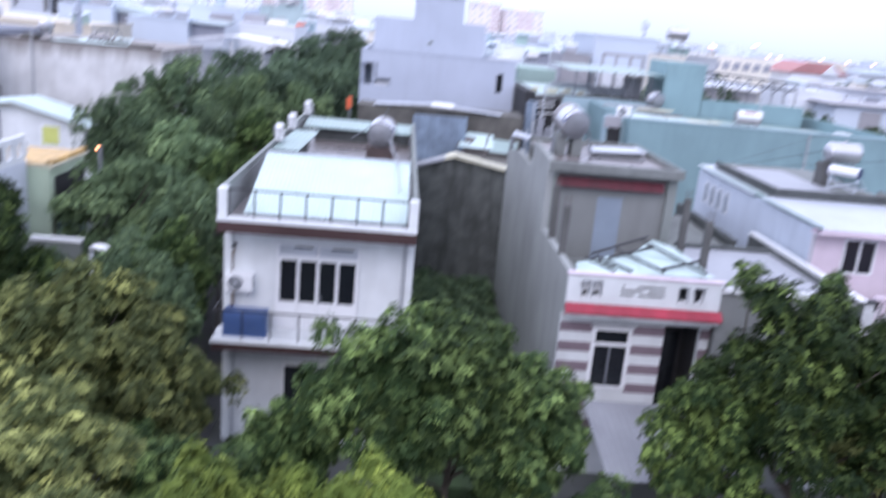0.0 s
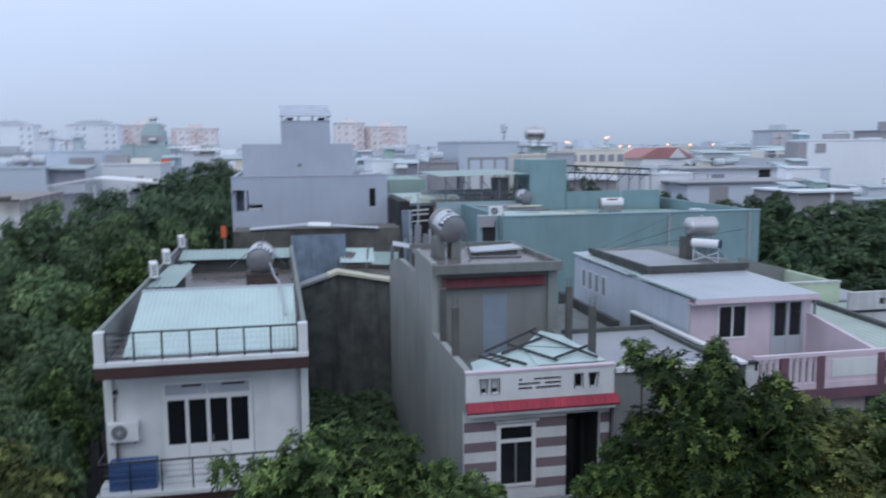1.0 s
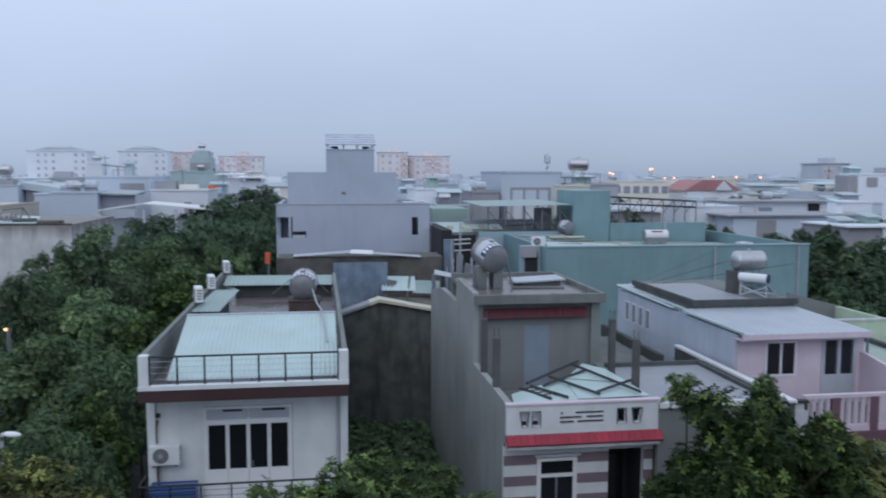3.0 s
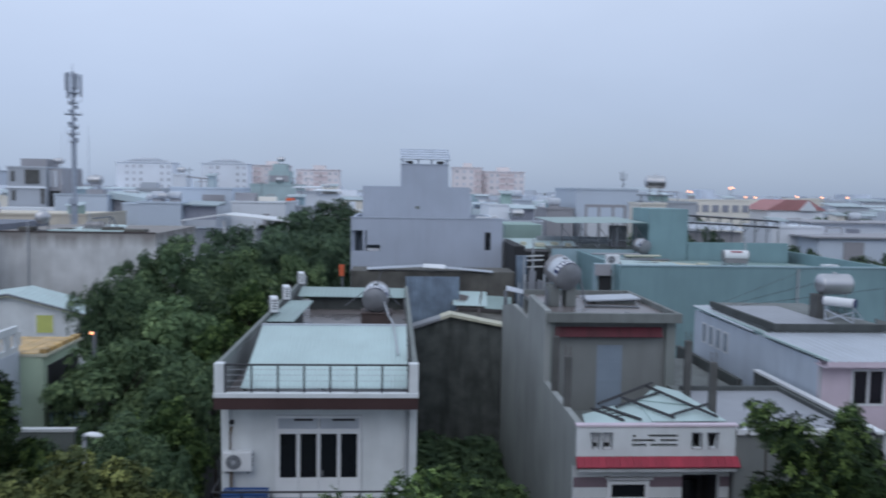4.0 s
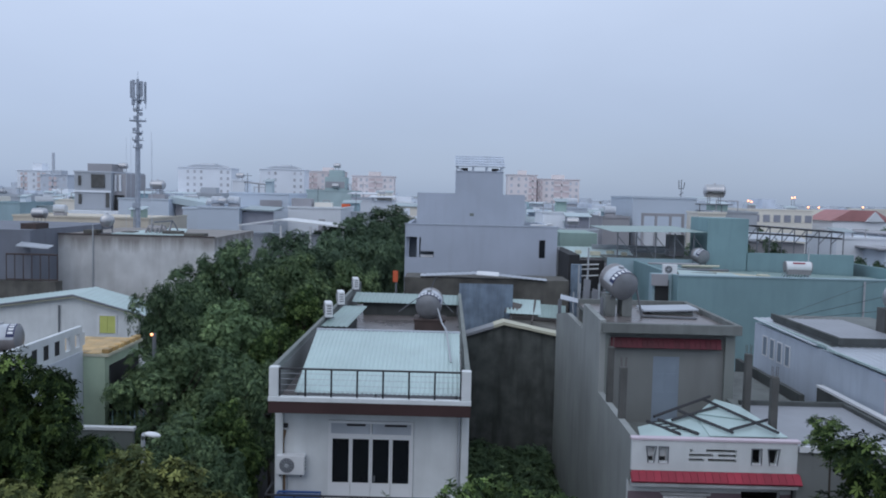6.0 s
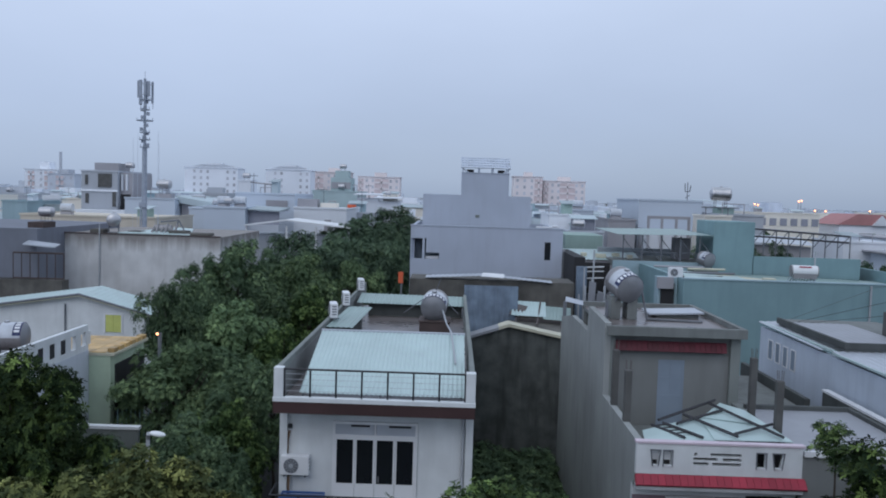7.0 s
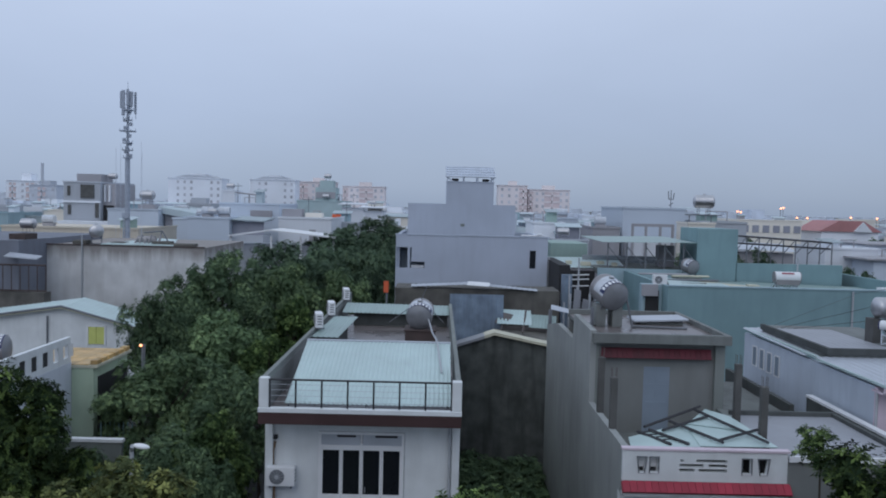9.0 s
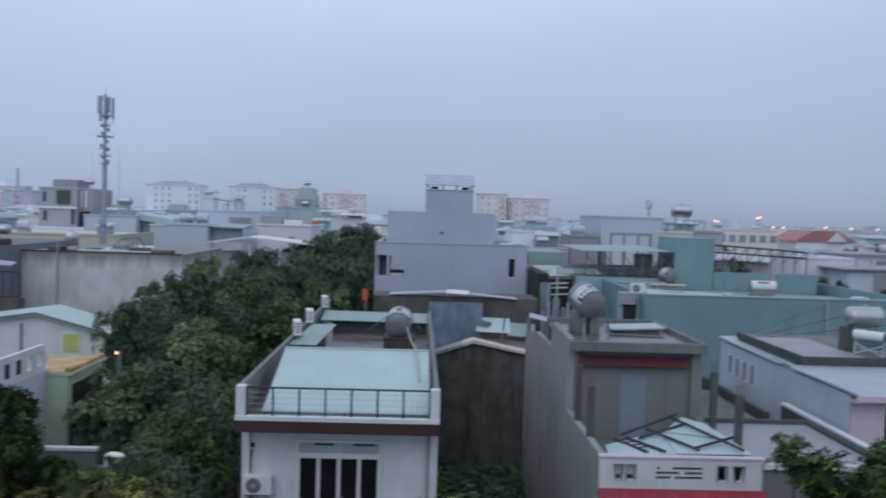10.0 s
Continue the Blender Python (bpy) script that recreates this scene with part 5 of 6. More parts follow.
copy_thing(AC, pose(12.6, 46.4, 8.82))
solo("ac_wall", boxes((11.6, 12.69, 46.2, 47, 0, 8.82)), "teal_light", "small pale teal wall block behind the warehouse", "wall", kind="structure")
h2 = solar_heater("white roof water heater with a red print on the warehouse", 0.34, 0.72, True)
h2.matrix_basis = pose(21.35, 50.0, 8.12, 0, 0, 174)
t5 = water_tank("stainless steel tank with blue print on the teal house", 0.48, 0.8, legs=0.25)
t5.matrix_basis = pose(16.9, 55.2, 8.6, 10, 0, 24)
part("tank_shelf", boxes((16.0, 17.6, 54.4, 55.88, 0, 8.6)), "slab", t2b)
solo("thin_pole", rods([((22.2, 50.5, 8.2), (22.2, 50.5, 10.3))], 0.05, 6), "pvc", "thin white pole on the warehouse roof", "pole")
part("roof_board", panel(((16.0, 49.0, 8.65), (19.2, 48.6, 8.5), (19.6, 50.2, 8.5), (16.2, 51.0, 8.7)), 0.3), "cream", tl)
part("roof_board", panel(((13.0, 45.8, 8.86), (16.4, 45.4, 8.86), (17.6, 51.0, 8.6), (14.5, 52.0, 8.75)), 0.06), "tin_mint", tl)
part("roof_box", boxes((18.4, 19.0, 48.2, 48.8, 8.25, 8.75)), "cream", tl)
part("roof_box", boxes((25.6, 26.4, 47.0, 47.6, 8.15, 8.85)), "frame_white", tl)
for a, b in (((14.4, 36.6, 7.6), (18.0, 32.3, 9.6)), ((14.3, 36.8, 7.6), (19.0, 30.6, 9.4)), ((14.5, 37, 7.6), (22.9, 44.9, 8.6)), ((18.2, 32.2, 10.2), (22.9, 44.9, 8.7))):
    solo("wire", rods([(a, b)], 0.009, 4), "iron", "thin black wire strung between roofs", "wire", group="roof wires")
# clutter behind the water tank, between lilac and teal houses
part("stacked_frame", boxes((7.7, 8.3, 50.5, 51, 0, 8.9)), "tin_blue", t2b)
for k in range(6):
    x = 7.3 + 0.36 * k
    part("frame_post", rods([((x, 47.0, 0.0), (x, 47.0, 7.6 + 0.5 * (k % 3)))], 0.05, 5), "pvc", t2b)
# Near-black solid fills the gap with painted shade.
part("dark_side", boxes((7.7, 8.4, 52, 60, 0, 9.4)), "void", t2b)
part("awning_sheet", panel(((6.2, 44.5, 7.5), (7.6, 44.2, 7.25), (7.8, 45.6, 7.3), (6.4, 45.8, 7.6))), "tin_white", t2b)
# Another solid in the shade colour, for the dark under the shed roof.
part("painted_shed_gap", boxes((8.45, 10.85, 56.6, 57.3, 6.6, 8.72)), "void", t2b)
for z in (8.45, 8.15, 7.7):
    part("white_rail", rods([((8.5, 55.6, z), (10.2, 55.2, z + 0.12))], 0.045, 6), "frame_white", t2b)
for x, top in ((8.6, 10.0), (9.35, 8.2), (8.05, 8.9)):
    part("thin_post", rods([((x, 50.0, 0), (x, 50.0, top))], 0.055, 6), "pvc", t2b)
for x0, x1, z0, z1 in ((7.7, 8.1, 7.25, 8.5), (8.2, 8.55, 7.1, 7.95), (8.7, 9.3, 6.9, 7.5)):
    part("leaning_board", panel(((x0, 46.0, z1), (x1, 46.05, z1 - 0.1), (x1, 46.3, z0), (x0, 46.25, z0)), 0.05), "roof_grey", t2b)
for x, y, w in ((10.2, 58.4, 0.7), (11.6, 59.6, 0.5), (9.3, 59.4, 0.4), (12.4, 58.2, 0.35)):
    part("roof_litter", boxes((x, x + w, y, y + 0.5, 8.95, 9.22), bevel=0.03), "cream", t2b)
for k, (x0, y0, ln) in enumerate(((12.8, 48.0, 3.2), (13.4, 50.0, 4.0), (15.0, 52.4, 2.6), (13.0, 53.0, 3.4))):
    part("stacked_plank", rods([((x0, y0, 8.72 + 0.06 * k), (x0 + ln, y0 + 0.7, 8.7 + 0.05 * k))], 0.07, 4), ("tin_rust", "iron_grey", "cream", "far_brown")[k], tl)
part("box_over_door", boxes((11.5, 12.4, 45.9, 46.1, 8.2, 8.85)), "far_brown", t2b)
# metal canopy over the entrance yard of the grey house
ec = thing("yard_canopy", "grey corrugated metal canopy over a house entrance", "canopy", (7.6, 20, 0))
part("roof_sheet", sheet((6.1, 18.6, 1.95), (3.6, 0, 0), (0, 3.6, 0.55), wave=0.2), "roof_grey", ec)
for x in (6.2, 9.6):
    part("post", rods([((x, 18.8, 0), (x, 18.8, 1.97))], 0.04, 6), "iron_grey", ec)


# ---- trees ----
def leaf_mass(name, rng, lobes, per_lobe, leaves, length, mat, droop=0.35):
    """Whorls of narrow leaves set on the outside of many overlapping lobes."""
    verts, faces = [], []
    for c, r in lobes:
        pts = rng.normal(size=(per_lobe, 3))
        pts[:, 2] = np.where(rng.random(per_lobe) < 0.88, np.abs(pts[:, 2]), pts[:, 2])
        pts /= np.linalg.norm(pts, axis=1)[:, None]
        rad = r * (0.80 + 0.26 * rng.random(per_lobe)) * (1 + 0.18 * np.sin(7 * pts[:, 0] + 5 * pts[:, 1] + 3 * c[0]))
        for p, q in zip(pts, rad):
            o = np.array(c) + p * q
            axis = p * 0.75 + np.array([0, 0, 0.8]) + 0.3 * rng.normal(size=3)
            axis /= np.linalg.norm(axis)
            e1 = np.cross(axis, [0.3, 0.9, 0.1])
            e1 /= np.linalg.norm(e1)
            e2 = np.cross(axis, e1)
            turn = rng.random() * 6.28
            hub = len(verts)
            verts.append(o)
            for k in range(leaves):
                w = turn + 6.283 * k / leaves + rng.normal() * 0.2
                out = e1 * math.cos(w) + e2 * math.sin(w)
                side = -e1 * math.sin(w) + e2 * math.cos(w)
                ln = length * (0.65 + 0.7 * rng.random())
                d = out * 0.88 + axis * (0.42 - droop * 1.3 * rng.random())
                b = len(verts)
                mid = o + d * ln * 0.6
                tip = o + d * ln - np.array([0, 0, droop * ln * 0.25])
                wd = ln * 0.17
                verts += [mid + side * wd, tip, mid - side * wd]
                faces.append((hub, b, b + 1, b + 2))
    me = bpy.data.meshes.new(name)
    me.from_pydata([tuple(v) for v in verts], [], faces)
    me.materials.append(M[mat])
    return me


def tree(seed, label, mat, boughs, whorls, leaves, length, group="street trees"):
    """Nominal tree, 8 m high with a crown 6 m wide: boughs, each carrying several separate leaf clumps."""
    rng = np.random.default_rng(seed)
    t = thing("tree", label, "tree", group=group)
    lobes, tips = [], []
    for k in range(boughs):
        w = 2.4 * k + 0.5 * rng.random()
        dz = -0.75 + 1.7 * (k + rng.random()) / boughs
        flat = math.sqrt(max(0.06, 1 - dz * dz))
        u = 0.62 + 0.48 * rng.random()
        c = np.array([2.3 * u * flat * math.cos(w), 2.3 * u * flat * math.sin(w), 5.1 + 2.1 * u * dz])
        tips.append(c)
        for j in range(5):
            off = rng.normal(size=3) * np.array([0.52, 0.52, 0.34])
            lobes.append((c + off, 0.34 + 0.3 * rng.random()))
    lobes.append((np.array([0.15, 0.1, 7.2]), 0.6))
    lobes.append((np.array([0.0, 0.0, 5.9]), 1.0))
    lobes.append((np.array([0.0, 0.0, 4.7]), 1.5))
    wood = bmesh.new()
    pts = [Vector((0, 0, 0)), Vector((0.08, 0.05, 1.5)), Vector((-0.05, 0.1, 2.8)), Vector((0.05, 0, 4.4)), Vector((0.1, 0.05, 6.2))]
    for k in range(4):
        rod(wood, pts[k], pts[k + 1], 0.17 - 0.035 * k, 8, 0.17 - 0.035 * (k + 1))
    for c in tips:
        a = Vector((0.05, 0.04, min(max(c[2] - 1.3, 1.8), 5.8)))
        m = (a + Vector(c)) / 2 + Vector((0, 0, -0.12))
        rod(wood, a, m, 0.06, 5, 0.045)
        rod(wood, m, c, 0.045, 5, 0.015)
    part("trunk", wood, "bark", t)
    part("crown", leaf_mass("crown", rng, lobes, whorls, leaves, length, mat), None, t)
    return t


NEAR = [tree(1, "leafy green street tree in front of the houses", "leaf_n", 19, 78, 7, 0.205), tree(2, "leafy fresh green street tree in front of the houses", "leaf_c", 19, 74, 7, 0.21),
        tree(3, "olive green street tree beside the lane", "leaf_b", 19, 74, 7, 0.21),
        tree(8, "dark green street tree in front of the houses", "leaf_k", 19, 78, 7, 0.205)]
MID = [tree(4, "dense dark green tree along the lane", "leaf_a", 20, 120, 6, 0.15), tree(5, "dense green tree along the lane", "leaf_e", 20, 120, 6, 0.15), tree(6, "fresh green tree along the lane", "leaf_n", 20, 110, 6, 0.16)]
DEEP = [tree(13, "deep green tree of a dense grove", "leaf_d", 18, 80, 6, 0.20)]
# HAZY and FAR trees wear the haze-greyed leaf colour.
HAZY = [tree(12, "tree further down the lane, leaves greyed by painted haze", "leaf_far", 18, 70, 5, 0.22)]
FAR = [tree(7, "tree among distant houses, leaves greyed by painted haze", "leaf_far", 17, 40, 5, 0.30)]
first = {}


def plant(src, x, y, top, radius, turn):
    """The first place is kept for the original, which is moved there last; the others take copies."""
    m = pose(x, y, 0, 0, 0, turn) @ Matrix.Diagonal((radius / 3, radius / 3, top / 8.2, 1))
    if src in first:
        copy_thing(src, m)
    else:
        first[src] = m


for k, (v, x, y, top, r) in enumerate([
        (0, 0.2, 16.9, 7.25, 1.9), (0, 1.8, 17.0, 7.2, 2.2), (0, 3.5, 17.4, 6.1, 1.9), (0, -2.1, 17.4, 4.5, 1.3), (3, 10.0, 17.0, 8.5, 2.4), (3, 7.9, 17.3, 5.9, 1.6), (2, 12.4, 17.2, 7.3, 2.4),
        (0, 15.2, 17.4, 6.9, 2.8), (2, 19.0, 17.6, 6.6, 2.8), (1, -2.3, 11.0, 6.6, 1.6), (1, 0.1, 11.4, 6.55, 1.5), (2, -6.9, 18.2, 7.5, 2.3), (2, -5.3, 17.6, 6.8, 1.7), (2, -9.0, 16.8, 7.2, 2.0), (3, -11.0, 20.6, 9.2, 2.2), (3, -13.6, 22.4, 8.6, 2.0), (3, -10.2, 19.4, 8.0, 1.7), (3, -12.6, 19.6, 8.4, 1.8),
        (2, 16.2, 13.0, 6.2, 2.4), (1, 11.0, 12.4, 5.4, 2.0), (2, -6.4, 14.4, 6.2, 2.2), (2, -9.2, 13.6, 6.2, 2.3), (0, -3.8, 14.4, 5.0, 1.9), (0, 4.6, 14.4, 4.2, 2.0)]):
    plant(NEAR[v], x, y, top, r, 47 * k)
for k, (v, x, y, top, r) in enumerate([
        (1, -10.0, 30.2, 7.7, 2.3), (0, -7.5, 28.3, 7.2, 1.6), (1, -9.9, 38.5, 8.2, 2.3), (2, -7.5, 36.6, 7.3, 1.5), (2, -8.0, 45.5, 8.0, 2.0), (0, -12.6, 36.6, 9.1, 1.7), (0, -12.4, 47, 10.6, 2.6),
        (1, -9.0, 50.5, 9.7, 2.3), (0, -8.4, 24.8, 6.0, 2.2), (0, -6.7, 23.0, 6.2, 1.4), (2, -7.0, 25.8, 6.5, 1.5), (0, -11.0, 26.0, 5.2, 1.8), (1, -7.0, 32.4, 6.6, 1.5), (0, -10.4, 43.5, 8.2, 1.9), (0, -13.6, 41.5, 8.6, 1.9), (0, -9.6, 34.4, 6.6, 2.0),
        (3, -10.8, 57, 10.8, 3.0), (3, -9.0, 76, 11.2, 2.8), (3, -8.8, 63, 10.5, 2.6), (3, -7.0, 68, 9.9, 2.6), (3, -11.4, 80, 10.5, 3.4), (3, -6.0, 73, 10.6, 2.4), (3, -6.8, 100, 12.2, 4.0), (3, -9.2, 88, 11.4, 3.0),
        (3, -4.6, 66, 9.8, 1.9), (3, -4.3, 72, 10.5, 1.9), (3, -5.0, 60, 8.8, 1.6), (1, -6.6, 55, 9.0, 1.9), (0, -15.5, 52, 8.6, 2.4)]):
    plant((MID + HAZY)[v], x, y, top, r, 61 * k)
for k, (x, y, top, r) in enumerate([(38, 56, 8.8, 3.0), (42.5, 57, 8.6, 3.0), (47, 58, 8.4, 3.2), (52, 59, 8.7, 3.4), (35.5, 48, 7.4, 3.0), (39.5, 47.5, 7.0, 3.0), (43.5, 48, 6.8, 3.2), (47.5, 49, 7.0, 3.2), (33.2, 51, 7.8, 2.8), (31.2, 45, 6.6, 2.2),
                                    (34.5, 41, 5.2, 2.4), (38.5, 42, 5.4, 2.6), (42, 53, 7.6, 3.0), (31.0, 62, 9.2, 1.7), (32.6, 61.5, 9.0, 1.4), (39.4, 62, 8.8, 1.9), (41.4, 62.5, 9.1, 1.7), (57, 57, 8.4, 3.6), (33.8, 56, 8.2, 2.6), (45.5, 44, 5.8, 2.8), (36, 60, 8.6, 2.6), (51, 52, 7.2, 3.2)]):
    plant(DEEP[0], x, y, top, r, 71 * k)
for k, (x, y, top, r) in enumerate([(33, 66, 8.9, 2.4), (47, 130, 10.5, 5), (80, 140, 10.5, 5), (22, 74, 9.5, 3), (-60, 130, 9.0, 5), (-34, 150, 10, 5), (24.2, 61, 10.7, 1.5), (21.8, 60.0, 10.6, 1.4),
                                    (64, 110, 9, 4), (56.5, 112, 10.0, 2.6), (60, 113, 10.4, 2.8), (63.3, 112, 9.4, 2.4), (55, 74, 9.0, 0.8), (-70, 160, 11, 6), (34, 120, 10, 4), (14, 100, 10.5, 3)]):
    plant(FAR[0], x, y, top, r, 53 * k)
for src, m in first.items():
    src.matrix_basis = m


def sapling(x, y, top, seed):
    rng = np.random.default_rng(seed)
    s = thing("sapling", "thin sapling stem with a round leaf tuft", "sapling", (x, y, 0), group="saplings")
    part("stem", rods([((x, y, 0), (x + 0.05, y, top * 0.6)), ((x + 0.05, y, top * 0.6), (x, y, top - 0.3))], 0.025, 5), "bark", s)
    tufts = [(np.array([x + 0.17 * rng.normal(), y + 0.17 * rng.normal(), top - 0.5 + 0.26 * rng.normal()]), 0.24) for _ in range(9)]
    part("leaf_tuft", leaf_mass("leaf_tuft", rng, tufts, 50, 6, 0.11, "leaf_n"), None, s)


sapling(9.1, 19.0, 7.9, 31)
sapling(11.2, 19.0, 7.9, 32)

# weeds on the empty plot
rng = np.random.default_rng(11)
weed_spots = [(np.array([0.9 + 4.0 * rng.random(), 23 + 16.5 * rng.random(), 0.5 + 0.35 * rng.random() ** 2]), 0.3 + 0.25 * rng.random()) for _ in range(110)]
tagged(new("weeds", leaf_mass("weeds", rng, weed_spots, 34, 6, 0.22, "leaf_a")), "rank green weeds covering an empty plot", "weeds", kind="stuff")


# ---- distant town ----
def opening(w, h):
    return to_mesh("window", boxes((-w / 2, w / 2, -0.12, 0.1, 0, h)), M["apt_window" if (w, h) == (1.1, 1.4) else "far_dark"])


FAR_TANK = water_tank("small stainless steel tank on a distant roof", 0.5, 1.3, legs=0.5, band=False, dull=False)
FAR_TANK.matrix_basis = pose(-25.6, 61.5, 9.45, 0, 0, 20)
tagged(FAR_TANK, group="roof tanks")
for x, y, z, s in ((-29.2, 58.5, 10.3, 0.7), (-37.3, 105.2, 12.2, 1.2), (-45.0, 113.5, 15.1, 0.8), (-32.0, 126, 14.4, 0.8), (-23.8, 86.5, 11.2, 0.6), (26.7, 83, 12.7, 1.35), (-19.5, 143, 16.8, 0.8), (-19.4, 140.6, 13.3, 0.8), (12.2, 80.5, 9.9, 0.8), (-9.8, 121, 12.6, 0.6)):
    copy_thing(FAR_TANK, pose(x, y, z, 0, 0, 84) @ Matrix.Scale(s, 4))


WIN = {k: opening(*k) for k in ((1.2, 1.3), (0.9, 2.0), (2.2, 1.3), (1.5, 1.5), (1.1, 1.4))}


def windows(parent, rows):
    for x, y, z, kind in rows:
        o = part("window", WIN[kind], None, parent)
        o.location = (x, y, z)


CLUTTER = np.random.default_rng(77)


def roof_clutter(parent, x0, x1, y, h, n):
    """Sheds, boards, tanks and frames left on a flat roof."""
    g = CLUTTER
    for _ in range(n):
        w = 0.7 + 1.6 * g.random()
        cx = x0 + w / 2 + 0.2 + max(0.0, x1 - x0 - w - 0.4) * g.random()
        yy, kind = y + 0.4 + 2.5 * g.random(), g.random()
        mat = ("far_brown", "far_roof", "far_white", "far_grey", "teal_light", "far_cream", "far_dark", "sage")[g.integers(8)]
        if kind < 0.45:
            hh = 0.4 + 1.1 * g.random()
            part("roof_shed", boxes((cx - w / 2, cx + w / 2, yy, yy + 1.6, h, h + hh)), mat, parent)
            part("shed_cover", panel(((cx - w / 2 - 0.2, yy - 0.4, h + hh), (cx + w / 2 + 0.2, yy - 0.4, h + hh), (cx + w / 2 + 0.2, yy + 1.8, h + hh + 0.3), (cx - w / 2 - 0.2, yy + 1.8, h + hh + 0.3)), 0.07), "far_roof", parent)
        elif kind < 0.7:
            hh = 0.7 + 0.6 * g.random()
            part("frame", rods([((cx - w / 2, yy, h), (cx - w / 2, yy, h + hh)), ((cx + w / 2, yy, h), (cx + w / 2, yy, h + hh)), ((cx - w / 2, yy, h + hh), (cx + w / 2, yy, h + hh))], 0.06, 5), "far_brown", parent)
        elif kind < 0.88:
            part("cistern", rods([((cx - 0.6, yy, h + 0.75), (cx + 0.6, yy, h + 0.75))], 0.42, 12), "tank_print", parent)
            part("cistern_base", boxes((cx - 0.55, cx + 0.55, yy - 0.35, yy + 0.35, h, h + 0.34)), "far_brown", parent)
        else:
            part("aerial", rods([((cx, yy, h), (cx, yy, h + 2.4)), ((cx - 0.5, yy, h + 2.1), (cx + 0.5, yy, h + 2.1))], 0.035, 4), "iron_grey", parent)


def town_house(x, y, w, d, h, mat, rng, roof="flat", label="pale rendered town house among its neighbours"):
    a = thing("town_house", label, "house", (x, y, 0), group="distant houses")
    part("wall", boxes((x - w / 2, x + w / 2, y, y + d, 0, h)), mat, a)
    if roof == "flat":
        part("parapet", boxes((x - w / 2, x + w / 2, y - 0.15, y, h - 0.25, h + 0.6), (x - w / 2, x - w / 2 + 0.15, y, y + d, h, h + 0.6), (x + w / 2 - 0.15, x + w / 2, y, y + d, h, h + 0.6)), mat, a)
        if rng.random() < 0.5:
            bx, bw = x + (rng.random() - 0.5) * w * 0.3, w * (0.4 + 0.3 * rng.random())
            part("stair_room", boxes((bx - bw / 2, bx + bw / 2, y + 3, y + 7, h, h + 2.1 + 0.6 * rng.random())), mat, a)
    elif roof == "tin":
        part("roof_sheet", prism([(y - 0.6, h + 0.1), (y + d, h + 1.0), (y + d, h + 1.08), (y - 0.6, h + 0.18)], "x", x - w / 2 - 0.2, x + w / 2 + 0.2), "far_roof", a)
    if rng.random() < 0.35:
        part("canopy", prism([(y + 0.5, h + 1.9), (y + 5, h + 2.3), (y + 5, h + 2.4), (y + 0.5, h + 2.0)], "x", x - w * 0.45, x + w * 0.45), "far_roof", a)
        for sx in (-0.42, 0.42):
            part("canopy_post", boxes((x + sx * w - 0.08, x + sx * w + 0.08, y + 0.6, y + 0.76, h, h + 1.95)), "far_grey", a)
    if roof == "flat" and rng.random() < 0.4:
        copy_thing(FAR_TANK, pose(x - w * 0.25, y + 1.6, h, 0, 0, 60 + 60 * rng.random()) @ Matrix.Scale(0.9 + 0.5 * rng.random(), 4))
    if y < 240:
        if roof == "flat":
            roof_clutter(a, x - w / 2, x + w / 2, y, h, 3)
        part("front_canopy", panel(((x - w * 0.45, y - 1.2, h - 2.3), (x + w * 0.4, y - 1.2, h - 2.4), (x + w * 0.4, y, h - 2.0), (x - w * 0.45, y, h - 2.0)), 0.08), "far_roof", a)
        # Flat brown box paints the dark gap under the canopy.
        part("front_gap", boxes((x - w * 0.4, x + w * 0.35, y - 0.06, y, h - 4.0, h - 2.5)), "far_brown", a)
    kinds = list(WIN)[:4]
    spots = []
    for f in range(int(h // 3.3)):
        z = 3.3 * f + 1.0 if f else 0.6
        if z < 3.5:
            continue
        kd = kinds[rng.integers(4)]
        for sx in ((-0.25, 0.25) if rng.random() < 0.6 else (0.0,)):
            spots.append((x + sx * w, y, z, kd))
    windows(a, spots)
    return a


rng = np.random.default_rng(5)
keep_out = [(-42, -16, 0, 76), (-14.5, 9.5, 0, 72), (7, 32, 0, 74), (-56, -7, 0, 156), (28, 66, 0, 70), (8, 32, 66, 102), (35, 90, 60, 120), (50, 84, 120, 176), (-7.5, -1.0, 70, 122)]
# Mostly the haze-paled far colours.
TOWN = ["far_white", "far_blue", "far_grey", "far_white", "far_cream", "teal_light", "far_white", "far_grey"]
y = 72.0
while y < 330:
    x = -0.72 * y - 12
    while x < 0.92 * y + 14:
        w = 4.6 + 3.2 * rng.random() + y * 0.012
        cx, cy = x + w / 2, y + 4 * rng.random()
        d = 9 + 6 * rng.random()
        free = not any(cx + w / 2 > a and cx - w / 2 < b and cy + d > c and cy < e for a, b, c, e in keep_out)
        if free and rng.random() < 0.86:
            h = 5.2 + 4.6 * rng.random() ** 1.1 + (2.2 if rng.random() < 0.14 else 0)
            r = rng.random()
            town_house(cx, cy, w, d, h, TOWN[rng.integers(len(TOWN))], rng, "flat" if r < 0.6 else "tin")
        x += w + (0.3 if rng.random() < 0.7 else 5.0 * rng.random())
    y += 17 + y * 0.07


